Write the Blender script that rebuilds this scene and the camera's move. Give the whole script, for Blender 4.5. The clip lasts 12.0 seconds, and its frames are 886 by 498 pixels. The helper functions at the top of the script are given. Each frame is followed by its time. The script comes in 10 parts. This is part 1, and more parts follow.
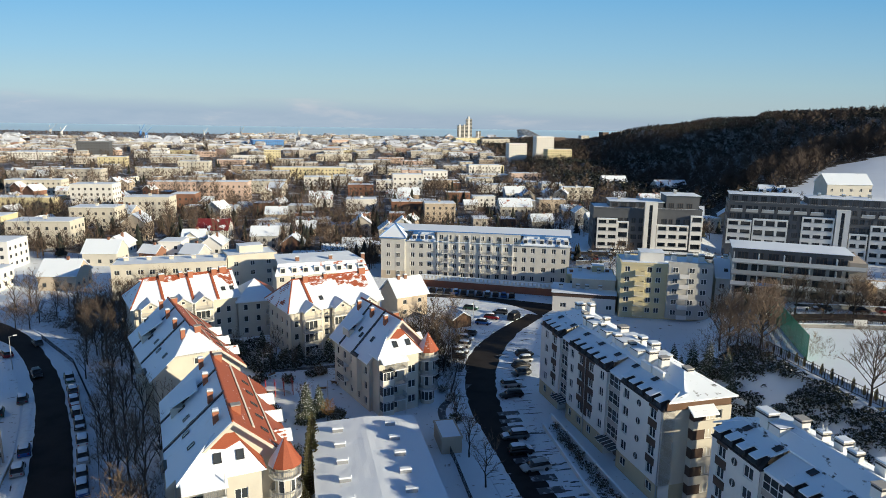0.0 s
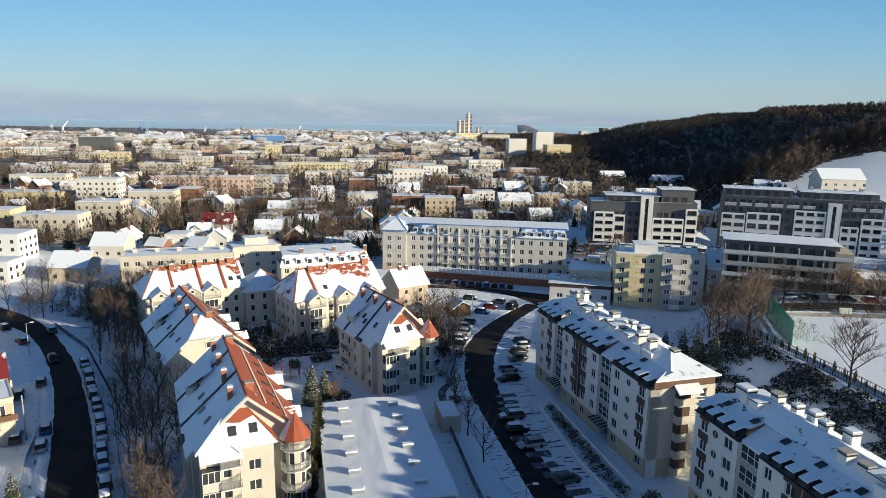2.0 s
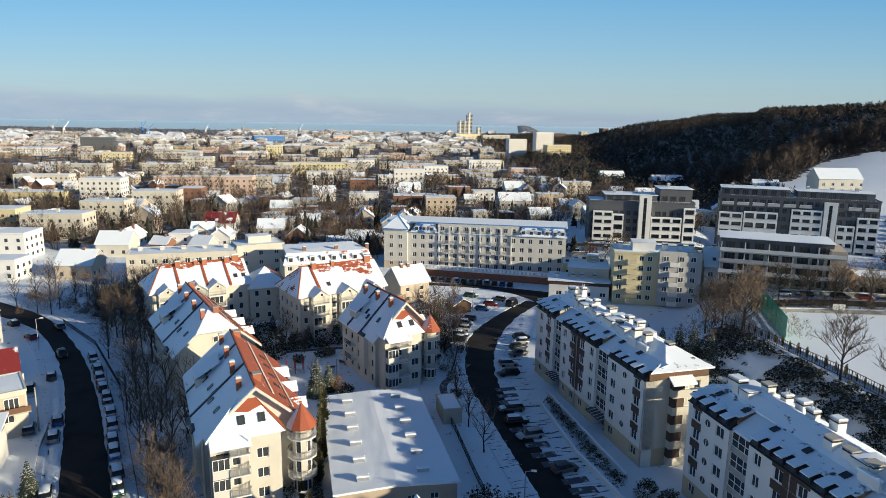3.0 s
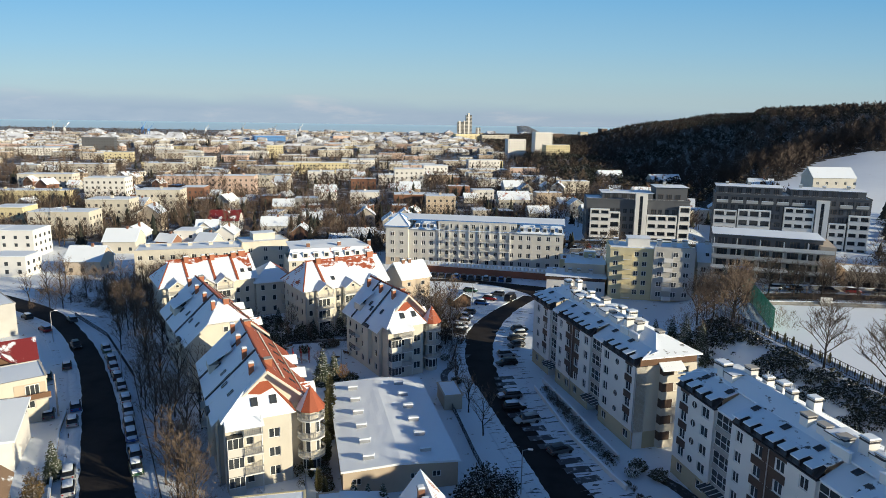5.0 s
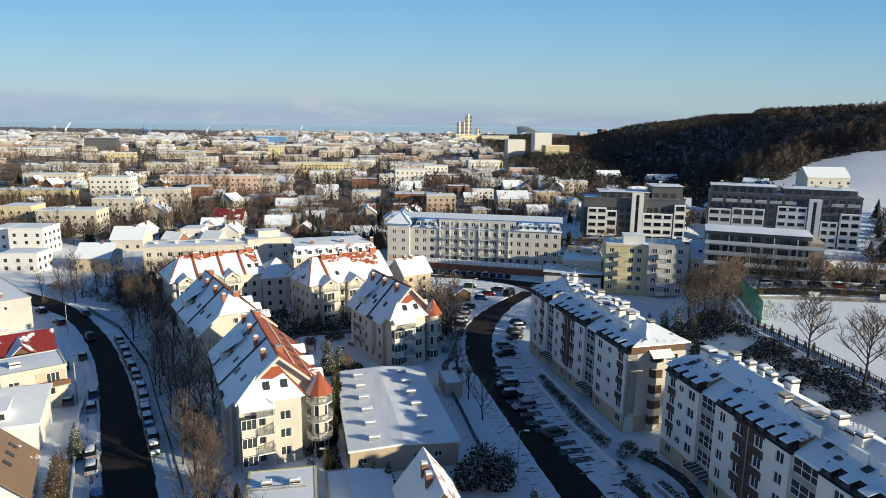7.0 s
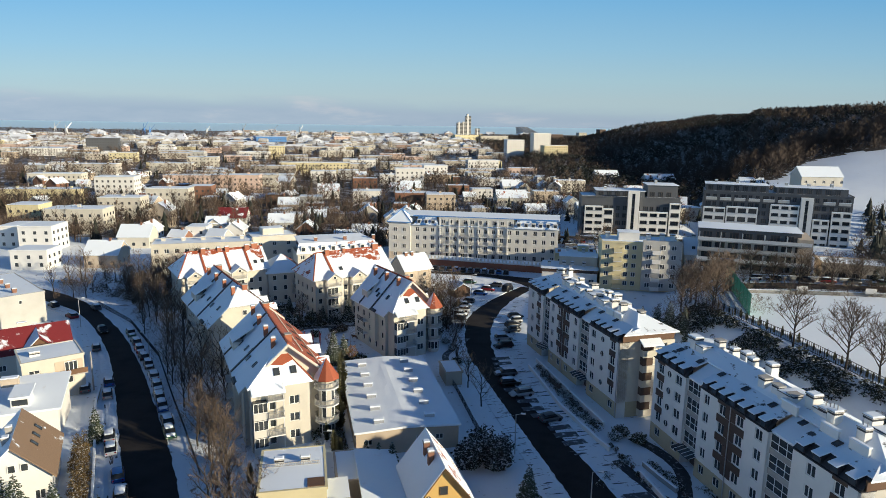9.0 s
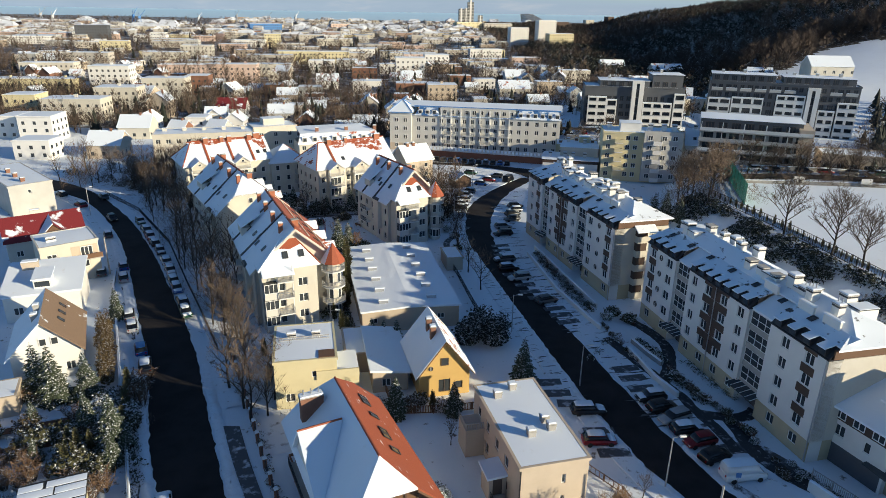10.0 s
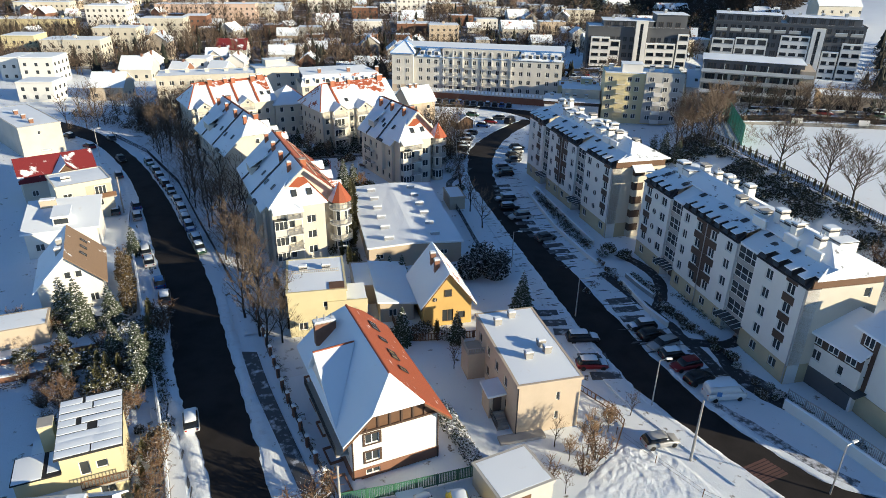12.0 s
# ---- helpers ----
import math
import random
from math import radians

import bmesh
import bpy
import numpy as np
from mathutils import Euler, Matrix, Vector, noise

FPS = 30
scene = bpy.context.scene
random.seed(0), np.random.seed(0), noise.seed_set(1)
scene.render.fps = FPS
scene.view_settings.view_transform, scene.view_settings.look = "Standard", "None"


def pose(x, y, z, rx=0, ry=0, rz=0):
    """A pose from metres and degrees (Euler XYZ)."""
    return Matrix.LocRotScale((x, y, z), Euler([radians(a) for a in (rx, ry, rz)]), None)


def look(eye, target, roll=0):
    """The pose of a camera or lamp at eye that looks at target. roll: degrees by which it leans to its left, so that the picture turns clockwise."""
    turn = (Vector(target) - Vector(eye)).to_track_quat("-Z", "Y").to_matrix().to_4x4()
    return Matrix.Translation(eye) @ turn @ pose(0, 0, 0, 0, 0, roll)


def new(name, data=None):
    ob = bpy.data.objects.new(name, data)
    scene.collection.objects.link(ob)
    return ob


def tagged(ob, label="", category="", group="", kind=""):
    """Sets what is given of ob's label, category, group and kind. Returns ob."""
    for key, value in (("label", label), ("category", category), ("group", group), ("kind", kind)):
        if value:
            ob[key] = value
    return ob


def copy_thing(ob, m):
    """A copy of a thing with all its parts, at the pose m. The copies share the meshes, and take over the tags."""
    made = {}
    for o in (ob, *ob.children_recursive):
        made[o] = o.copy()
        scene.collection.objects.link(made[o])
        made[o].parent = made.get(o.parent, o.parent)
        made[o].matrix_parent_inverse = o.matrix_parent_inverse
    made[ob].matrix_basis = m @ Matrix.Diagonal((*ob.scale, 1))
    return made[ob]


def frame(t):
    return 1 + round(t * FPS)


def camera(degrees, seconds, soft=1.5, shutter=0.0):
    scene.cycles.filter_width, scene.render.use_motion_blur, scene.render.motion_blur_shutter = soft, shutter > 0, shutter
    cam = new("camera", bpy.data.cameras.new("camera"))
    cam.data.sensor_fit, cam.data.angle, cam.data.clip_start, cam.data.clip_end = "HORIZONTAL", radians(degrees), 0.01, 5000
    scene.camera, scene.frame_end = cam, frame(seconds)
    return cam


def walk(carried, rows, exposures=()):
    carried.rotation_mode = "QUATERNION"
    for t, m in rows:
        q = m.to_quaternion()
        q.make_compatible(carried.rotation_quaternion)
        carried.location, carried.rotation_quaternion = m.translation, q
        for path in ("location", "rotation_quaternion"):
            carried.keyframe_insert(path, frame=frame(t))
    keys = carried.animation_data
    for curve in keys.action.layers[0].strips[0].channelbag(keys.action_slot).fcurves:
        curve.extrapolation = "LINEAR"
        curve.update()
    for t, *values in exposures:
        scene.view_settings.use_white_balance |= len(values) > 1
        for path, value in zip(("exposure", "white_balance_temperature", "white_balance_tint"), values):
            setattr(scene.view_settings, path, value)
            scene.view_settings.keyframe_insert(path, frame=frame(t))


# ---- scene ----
cam = camera(68.0, 12.0, soft=0.5)
PATH = [
    (0, (1.905, -7.644, 49.764), (1.698, -5.691, 49.384), 0.8),
    (0.5, (2.047, -8.536, 49.827), (1.839, -6.584, 49.443), 0.7),
    (1, (2.219, -9.864, 49.73), (2.011, -7.913, 49.342), 0.8),
    (1.5, (2.381, -11.38, 49.711), (2.173, -9.43, 49.32), 0.8),
    (2, (2.47, -12.864, 49.612), (2.263, -10.914, 49.22), 0.8),
    (2.5, (2.54, -14.317, 49.526), (2.332, -12.367, 49.135), 0.8),
    (3, (2.61, -15.752, 49.519), (2.402, -13.801, 49.128), 0.8),
    (5, (2.871, -20.821, 49.307), (2.665, -18.87, 48.917), 0.8),
    (5.5, (2.951, -22.109, 49.277), (2.745, -20.158, 48.888), 0.8),
    (6, (3.043, -23.515, 49.231), (2.837, -21.564, 48.842), 0.8),
    (6.5, (3.149, -24.843, 49.229), (2.944, -22.892, 48.84), 0.8),
    (7, (3.269, -26.267, 49.238), (3.063, -24.316, 48.85), 0.8),
    (9, (3.618, -31.597, 49.189), (3.414, -29.646, 48.802), 0.8),
    (9.5, (3.728, -32.94, 48.81), (3.526, -31.008, 48.334), 0.8),
    (10, (3.911, -34.614, 48.734), (3.717, -32.748, 48.039), 0.9),
    (10.5, (3.995, -35.802, 48.644), (3.81, -34.02, 47.755), 0.9),
    (11, (4.088, -36.946, 48.792), (3.909, -35.224, 47.79), 0.9),
    (11.5, (4.167, -38.123, 48.827), (3.987, -36.403, 47.822), 0.9),
    (12, (4.054, -38.998, 49.232), (3.866, -37.197, 48.383), 0.9),
]
walk(cam, [(t, look(eye, target, roll)) for t, eye, target, roll in PATH], [(0, 0.56, 6380, 4), (9.7, 0.54, 6380, 4), (11, 0.80, 6450, 4), (12, 0.84, 6450, 4)])

# ---- light ----
SUN_AZ = (0.948, -0.318)      # towards the sun, in plan
SUN_EL = 14.1
world = bpy.data.worlds.new("world")
scene.world = world
world.use_nodes = True
wn, wl = world.node_tree.nodes, world.node_tree.links
sky = wn.new("ShaderNodeTexSky")
sky.sky_type = "NISHITA"
sky.sun_disc = False
sky.sun_elevation = radians(SUN_EL)
sky.sun_rotation = math.atan2(SUN_AZ[0], SUN_AZ[1])
sky.air_density, sky.dust_density, sky.ozone_density = 0.9, 0.0, 2.9
sky.altitude = 3000
wl.new(sky.outputs[0], wn["Background"].inputs[0])
wn["Background"].inputs[1].default_value = 0.10
sun = new("sun", bpy.data.lights.new("sun", "SUN"))
sun.data.energy, sun.data.angle, sun.data.color = 5.0, radians(0.55), (1.0, 0.83, 0.60)
sun.matrix_world = look((0, 0, 200), (-SUN_AZ[0], -SUN_AZ[1], 200 - math.tan(radians(SUN_EL)) * 1.0))


# ---- materials ----
def material(name):
    m = bpy.data.materials.new(name)
    m.use_nodes = True
    t = m.node_tree
    b = t.nodes["Principled BSDF"]
    return m, t, b


def node(t, kind, **values):
    n = t.nodes.new(kind)
    for k, v in values.items():
        n.inputs[k].default_value = v
    return n


def coords(t, scale=1.0, world_space=True):
    """World metres (from Geometry) or the object's own, scaled."""
    src = t.nodes.new("ShaderNodeNewGeometry").outputs["Position"] if world_space else t.nodes.new("ShaderNodeTexCoord").outputs["Object"]
    mp = t.nodes.new("ShaderNodeMapping")
    s = scale if isinstance(scale, tuple) else (scale,) * 3
    mp.inputs["Scale"].default_value = s
    t.links.new(src, mp.inputs[0])
    return mp.outputs[0]


def noise_tex(t, vec, scale, detail=3.0, rough=0.55):
    n = node(t, "ShaderNodeTexNoise", Scale=scale, Detail=detail, Roughness=rough)
    t.links.new(vec, n.inputs["Vector"])
    return n.outputs["Fac"]


def ramp(t, fac, stops):
    r = t.nodes.new("ShaderNodeValToRGB")
    e = r.color_ramp.elements
    e[0].position, e[0].color = stops[0][0], (*stops[0][1], 1)
    e[1].position, e[1].color = stops[-1][0], (*stops[-1][1], 1)
    for p, c in stops[1:-1]:
        k = e.new(p)
        k.color = (*c, 1)
    t.links.new(fac, r.inputs[0])
    return r.outputs[0]


def mix(t, fac, a, b, how="MIX"):
    m = t.nodes.new("ShaderNodeMix")
    m.data_type, m.blend_type = "RGBA", how
    for sock, v in ((m.inputs[0], fac), (m.inputs[6], a), (m.inputs[7], b)):
        if isinstance(v, (int, float)):
            sock.default_value = v
        elif isinstance(v, tuple):
            sock.default_value = (*v, 1)
        else:
            t.links.new(v, sock)
    return m.outputs[2]


def bump(t, b, height, strength=0.3, distance=0.05):
    n = node(t, "ShaderNodeBump", Strength=strength, Distance=distance)
    t.links.new(height, n.inputs["Height"])
    t.links.new(n.outputs[0], b.inputs["Normal"])


def shade(c, k):
    return tuple(min(1.0, v * k) for v in c)


def plain(name, c, rough=0.8, metal=0.0, vary=0.18, grain=1.2, fine=14.0, bumps=0.15, spots=None):
    """A painted or plain surface: colour with stains at two scales and fine relief."""
    m, t, b = material(name)
    v = coords(t)
    big, small = noise_tex(t, v, grain * 0.35, 4), noise_tex(t, v, fine, 2)
    base = ramp(t, big, [(0.3, shade(c, 1 - vary)), (0.55, c), (0.8, shade(c, 1 + vary * 0.5))])
    col = mix(t, 0.25, base, ramp(t, small, [(0.3, shade(c, 1 - vary)), (0.7, shade(c, 1 + vary * 0.4))]))
    if spots:
        f = ramp(t, noise_tex(t, v, 0.8, 5), [(spots[0], (0, 0, 0)), (spots[0] + 0.06, (1, 1, 1))])
        col = mix(t, f, col, spots[1])
    t.links.new(col, b.inputs["Base Color"])
    b.inputs["Roughness"].default_value, b.inputs["Metallic"].default_value = rough, metal
    if bumps:
        bump(t, b, small, bumps, 0.03)
    return m


def snowy(name, under, cover=0.55, scale=0.6, snow=(0.79, 0.855, 0.93), stretch=(1, 1, 1), soft=0.05, rough_under=0.75, object_space=False, relief=(1.0, 0.35, 0.08), rows=False):
    """Snow lying in patches over something; cover: the share of the surface under snow."""
    m, t, b = material(name)
    v = coords(t, stretch, not object_space)
    n1, n2, n3 = noise_tex(t, v, scale, 6, 0.6), noise_tex(t, v, 9.0, 3), noise_tex(t, v, 0.15, 3)
    cut = 1 - cover
    if rows:
        # courses of tiles: level steps up the slope, through which snow lies in thin lines
        w = node(t, "ShaderNodeTexWave", Scale=0.9, Distortion=1.2)
        w.bands_direction = "Z"
        t.links.new(v, w.inputs["Vector"])
        n1 = mix(t, 0.075, n1, w.outputs["Fac"])
    f = ramp(t, n1, [(0.3 + 0.4 * cut - soft, (0, 0, 0)), (0.3 + 0.4 * cut + soft, (1, 1, 1))])
    und = mix(t, n2, shade(under, 0.65), shade(under, 1.25))
    sn = mix(t, n3, shade(snow, 0.93), snow)
    t.links.new(mix(t, f, und, sn), b.inputs["Base Color"])
    b.inputs["Roughness"].default_value = 0.7
    bump(t, b, mix(t, 0.5, n1 if relief[0] == 1.0 else noise_tex(t, v, relief[0], 5, 0.65), n2), relief[1], relief[2])
    return m


TRODDEN = snowy("trodden_snow", (0.67, 0.70, 0.75), 0.85, 1.2, soft=0.15, relief=(1.6, 0.8, 0.22))
SNOW = snowy("snow", (0.74, 0.77, 0.82), 0.95, 0.5)
GROUND = snowy("snowy_ground", (0.12, 0.105, 0.085), 0.90, 0.55, (0.77, 0.83, 0.90), soft=0.035, relief=(0.9, 0.7, 0.2))
PAVE = snowy("snowy_pavement", (0.16, 0.16, 0.17), 0.86, 1.1, (0.75, 0.81, 0.88), soft=0.05, relief=(1.4, 0.7, 0.15))
CITY = snowy("snowy_city_ground", (0.07, 0.055, 0.045), 0.33, 0.09, (0.62, 0.65, 0.70), soft=0.07)
ROOFSNOW = snowy("patchy_roof_snow", (0.06, 0.06, 0.065), 0.83, 0.55, stretch=(1, 1, 2.5), soft=0.03)
ASPHALT = plain("asphalt", (0.027, 0.024, 0.024), 0.9, vary=0.5, grain=0.8, fine=20, bumps=0.25)
ASPHALT.node_tree.nodes["Principled BSDF"].inputs["Specular IOR Level"].default_value = 0.2
TILE_MIX = snowy("snow_on_clay_tiles", (0.30, 0.07, 0.028), 0.73, 0.38, soft=0.02, rows=True)
TILE_PATCH = snowy("clay_tiles_in_streaks", (0.30, 0.07, 0.028), 0.36, 0.7, stretch=(1, 1, 2.2), soft=0.03, rows=True)
TILE_BARE = snowy("clay_tiles", (0.30, 0.072, 0.03), 0.09, 0.5, soft=0.03, rows=True)
CREAM = plain("cream_render", (0.56, 0.53, 0.46), 0.9, vary=0.1)
WHITE = plain("white_render", (0.70, 0.69, 0.66), 0.9, vary=0.07)
OCHRE = plain("yellow_render", (0.54, 0.36, 0.13), 0.9, vary=0.1)
LEMON = plain("pale_yellow_render", (0.60, 0.535, 0.34), 0.9, vary=0.1)
BEIGE = plain("beige_render", (0.50, 0.42, 0.33), 0.9, vary=0.12)
PALEGREY = plain("pale_grey_render", (0.58, 0.57, 0.53), 0.9, vary=0.1)
GREY = plain("grey_render", (0.45, 0.445, 0.42), 0.9, vary=0.12)
DARK = plain("anthracite_panels", (0.085, 0.09, 0.10), 0.6, vary=0.12)
BROWN = plain("brown_cladding", (0.075, 0.045, 0.032), 0.75, vary=0.2)
TIMBER = plain("dark_timber", (0.13, 0.068, 0.036), 0.7, vary=0.3, fine=25)
PINK = plain("pink_render", (0.58, 0.44, 0.37), 0.9, vary=0.12)
BRICK = plain("red_brick", (0.23, 0.115, 0.075), 0.9, vary=0.25, fine=10)
REDTIN = snowy("red_metal_roof", (0.17, 0.016, 0.02), 0.28, 0.3, soft=0.03)
BLUETIN = snowy("blue_metal_roof", (0.05, 0.16, 0.38), 0.6, 0.4, soft=0.04)
BLUE = plain("blue_cladding", (0.08, 0.22, 0.5), 0.7, vary=0.15)
BROWNTILE = snowy("brown_roof_tiles", (0.23, 0.155, 0.10), 0.06, 0.6, soft=0.03)
PVC = plain("white_window_frame", (0.75, 0.75, 0.74), 0.5, vary=0.04, bumps=0)
DARKFRAME = plain("dark_window_frame", (0.08, 0.06, 0.05), 0.5, vary=0.1, bumps=0)
STEEL = plain("galvanised_steel", (0.45, 0.46, 0.47), 0.45, 0.7, vary=0.1, bumps=0)
DARKMETAL = plain("dark_painted_metal", (0.04, 0.04, 0.045), 0.5, 0.3, vary=0.1, bumps=0)
CONCRETE = plain("concrete", (0.36, 0.35, 0.33), 0.9, vary=0.2)
GREENMETAL = plain("green_metal_fence", (0.05, 0.16, 0.10), 0.6, vary=0.2)
GLASS, gt, gb = material("window_glass")
gb.inputs["Roughness"].default_value = 0.06
gt.links.new(mix(gt, noise_tex(gt, coords(gt), 0.5, 2), (0.02, 0.025, 0.03), (0.07, 0.08, 0.09)), gb.inputs["Base Color"])


# ---- tools ----
def box(bm, x0, x1, y0, y1, z0, z1, m=None, taper=0.0):
    """A box; taper: how much each side draws in at the top."""
    pts = [(x0, y0, z0), (x1, y0, z0), (x1, y1, z0), (x0, y1, z0), (x0 + taper, y0 + taper, z1), (x1 - taper, y0 + taper, z1), (x1 - taper, y1 - taper, z1), (x0 + taper, y1 - taper, z1)]
    v = [bm.verts.new(m @ Vector(p) if m else p) for p in pts]
    for f in ((3, 2, 1, 0), (4, 5, 6, 7), (0, 1, 5, 4), (1, 2, 6, 5), (2, 3, 7, 6), (3, 0, 4, 7)):
        bm.faces.new([v[i] for i in f])
    return bm


def slab(bm, pts, thick, up=True):
    """A plate over the polygon pts (counter-clockwise from above), thick metres deep, pts being its underside."""
    n = len(pts)
    lo = [bm.verts.new(p) for p in pts]
    hi = [bm.verts.new((p[0], p[1], p[2] + thick)) for p in pts]
    bm.faces.new(hi)
    bm.faces.new(lo[::-1])
    for i in range(n):
        bm.faces.new((lo[i], lo[(i + 1) % n], hi[(i + 1) % n], hi[i]))
    return bm


def tube(bm, a, b, r0, r1=None, n=6, cap=True):
    a, b = Vector(a), Vector(b)
    r1 = r0 if r1 is None else r1
    d = (b - a).normalized()
    s = d.orthogonal().normalized()
    w = d.cross(s)
    rings = [[bm.verts.new(p + r * (math.cos(2 * math.pi * k / n) * s + math.sin(2 * math.pi * k / n) * w)) for k in range(n)] for p, r in ((a, r0), (b, r1))]
    for k in range(n):
        bm.faces.new((rings[0][k], rings[0][(k + 1) % n], rings[1][(k + 1) % n], rings[1][k]))
    if cap:
        bm.faces.new(rings[1])
        bm.faces.new(rings[0][::-1])
    return bm


def mesh_of(name, bm, mats):
    me = bpy.data.meshes.new(name)
    bm.to_mesh(me)
    bm.free()
    for m in mats if isinstance(mats, (list, tuple)) else [mats]:
        me.materials.append(m)
    return me


def part(name, bm, mat, parent, label="", m=None):
    """One mesh object under a thing or a part."""
    me = bm if isinstance(bm, bpy.types.Mesh) else mesh_of(name, bm, mat)
    ob = new(name, me)
    ob.parent = parent
    if m is not None:
        ob.matrix_local = m
    return tagged(ob, label) if label else ob


def thing(name, m, label, category, group="", kind=""):
    ob = new(name)
    ob.empty_display_size = 0.2
    ob.matrix_world = m
    return tagged(ob, label, category, group, kind)


def plan_pose(p0, p1, z=0.0):
    """The pose of a building whose front runs from p0 to p1, and which lies to the left of that line."""
    return pose(p0[0], p0[1], z, 0, 0, math.degrees(math.atan2(p1[1] - p0[1], p1[0] - p0[0])))


def dist(a, b):
    return math.hypot(b[0] - a[0], b[1] - a[1])


def smooth(a, b, v):
    k = min(1.0, max(0.0, (v - a) / (b - a)))
    return k * k * (3 - 2 * k)


def ground_z(x, y):
    """The lie of the land: flat streets, a terrace to the east, a long wooded hill behind it."""
    edge = 34 + (118 - y) * 0.31 if y < 118 else 34 + (y - 118) * 0.35
    z = 8.0 * smooth(0, 15, x - max(edge, 34)) * (1 - smooth(180, 260, y) * (1 - smooth(60, 110, x)))
    z += 4.5 * smooth(185, 225, y) * smooth(5, 40, x) * (1 - smooth(60, 110, x))
    z -= 4.6 * smooth(165, 195, y) * smooth(72, 92, x) * (1 - smooth(238, 275, y))
    far = smooth(420, 530, y)
    ridge = 1 + smooth(800, 1200, y) * (0.32 * smooth(320, 450, x) - 0.16)
    z += 52 * (far * smooth(110, 330, x) + (1 - far) * 0.8 * smooth(60, 330, x)) * smooth(240, 540, y) * ridge * (1 - smooth(1500, 1950, y))
    return z


# ---- windows and walls ----
WINDOW_MESHES = {}


def lattice(bm, xs, zs, holes, y0, y1):
    """One connected plate in the plane y with cells left open: xs, zs: the cuts; holes: (i, j) of the open cells."""
    nx, nz = len(xs) - 1, len(zs) - 1
    solid = {(i, j) for i in range(nx) for j in range(nz)} - set(holes)
    front = {(i, j): bm.verts.new((xs[i], y0, zs[j])) for i in range(nx + 1) for j in range(nz + 1)}
    back = {(i, j): bm.verts.new((xs[i], y1, zs[j])) for i in range(nx + 1) for j in range(nz + 1)}
    for i, j in sorted(solid):
        q = [(i, j), (i + 1, j), (i + 1, j + 1), (i, j + 1)]
        bm.faces.new([front[k] for k in q])
        bm.faces.new([back[k] for k in q[::-1]])
        for k, near in enumerate(((i, j - 1), (i + 1, j), (i, j + 1), (i - 1, j))):
            if near not in solid:
                a, b = q[k], q[(k + 1) % 4]
                bm.faces.new((front[b], front[a], back[a], back[b]))
    for v in [v for v in bm.verts if not v.link_faces]:
        bm.verts.remove(v)
    return bm


def window_meshes(w, h, style):
    key = (round(w, 2), round(h, 2), style)
    if key not in WINDOW_MESHES:
        f, mat = 0.09, DARKFRAME if style == "dark" else PVC
        cuts = max(1, round(w / 0.75)) if style != "single" else 1
        xs = [0.0]
        for k in range(cuts):
            xs += [w * k / cuts + (f if k == 0 else 0.05), w * (k + 1) / cuts - (f if k == cuts - 1 else 0.05)]
        xs.append(w)
        zs = [0.0, f, h * 0.62 - 0.04, h * 0.62 + 0.04, h - f, h] if style == "cross" else [0.0, f, h - f, h]
        fr = lattice(bmesh.new(), xs, zs, [(i, j) for i in range(1, len(xs) - 1, 2) for j in range(1, len(zs) - 1, 2)], -0.02, 0.06)
        pane = bmesh.new()
        box(pane, f * 0.6, w - f * 0.6, 0.02, 0.04, f * 0.6, h - f * 0.6)
        WINDOW_MESHES[key] = (mesh_of("window", fr, mat), mesh_of("pane", pane, GLASS))
    return WINDOW_MESHES[key]


def put_window(parent, m, w, h, style="", name="window"):
    fr, pane = window_meshes(w, h, style)
    ob = part(name, fr, None, parent, "", m)
    part("pane", pane, None, ob)
    return ob


SIDES = {"f": lambda W, D: pose(0, 0, 0), "r": lambda W, D: pose(W, 0, 0, 0, 0, 90), "b": lambda W, D: pose(W, D, 0, 0, 0, 180), "l": lambda W, D: pose(0, D, 0, 0, 0, -90)}


def wall(parent, m, width, top, openings, mat, name="wall", label="", style="", deep=0.18, bottom=0.0, gable=0.0):
    """A wall in the plane y = 0 of m, facing -y, with openings (x, z, w, h) that go into it, each filled with a window.
    gable: height of a gable on top of it."""
    bm = bmesh.new()
    xs = sorted({0.0, round(width, 3), *[round(v, 3) for o in openings for v in (o[0], o[0] + o[2])]})
    zs = sorted({bottom, top, *[round(v, 3) for o in openings for v in (o[1], o[1] + o[3])]})
    verts = {}

    def vert(x, y, z):
        if (x, y, z) not in verts:
            verts[x, y, z] = bm.verts.new((x, y, z))
        return verts[x, y, z]

    for xa, xb in zip(xs, xs[1:]):
        for za, zb in zip(zs, zs[1:]):
            cx, cz = (xa + xb) / 2, (za + zb) / 2
            if not any(o[0] < cx < o[0] + o[2] and o[1] < cz < o[1] + o[3] for o in openings):
                bm.faces.new((vert(xa, 0, za), vert(xb, 0, za), vert(xb, 0, zb), vert(xa, 0, zb)))
    for x, z, w, h in openings:
        a, b, c, d = [(x, z), (x + w, z), (x + w, z + h), (x, z + h)]
        for (p, q) in ((a, b), (b, c), (c, d), (d, a)):
            bm.faces.new([vert(round(u[0], 3), y, round(u[1], 3)) for u, y in ((p, 0), (p, deep), (q, deep), (q, 0))])
    if gable:
        bm.faces.new([vert(x, 0, top) for x in xs] + [vert(width / 2, 0, top + gable)])
    ob = part(name, bm, mat, parent, label, m)
    for x, z, w, h in openings:
        put_window(parent, m @ pose(x, deep - 0.06, z), w, h, style)
    return ob


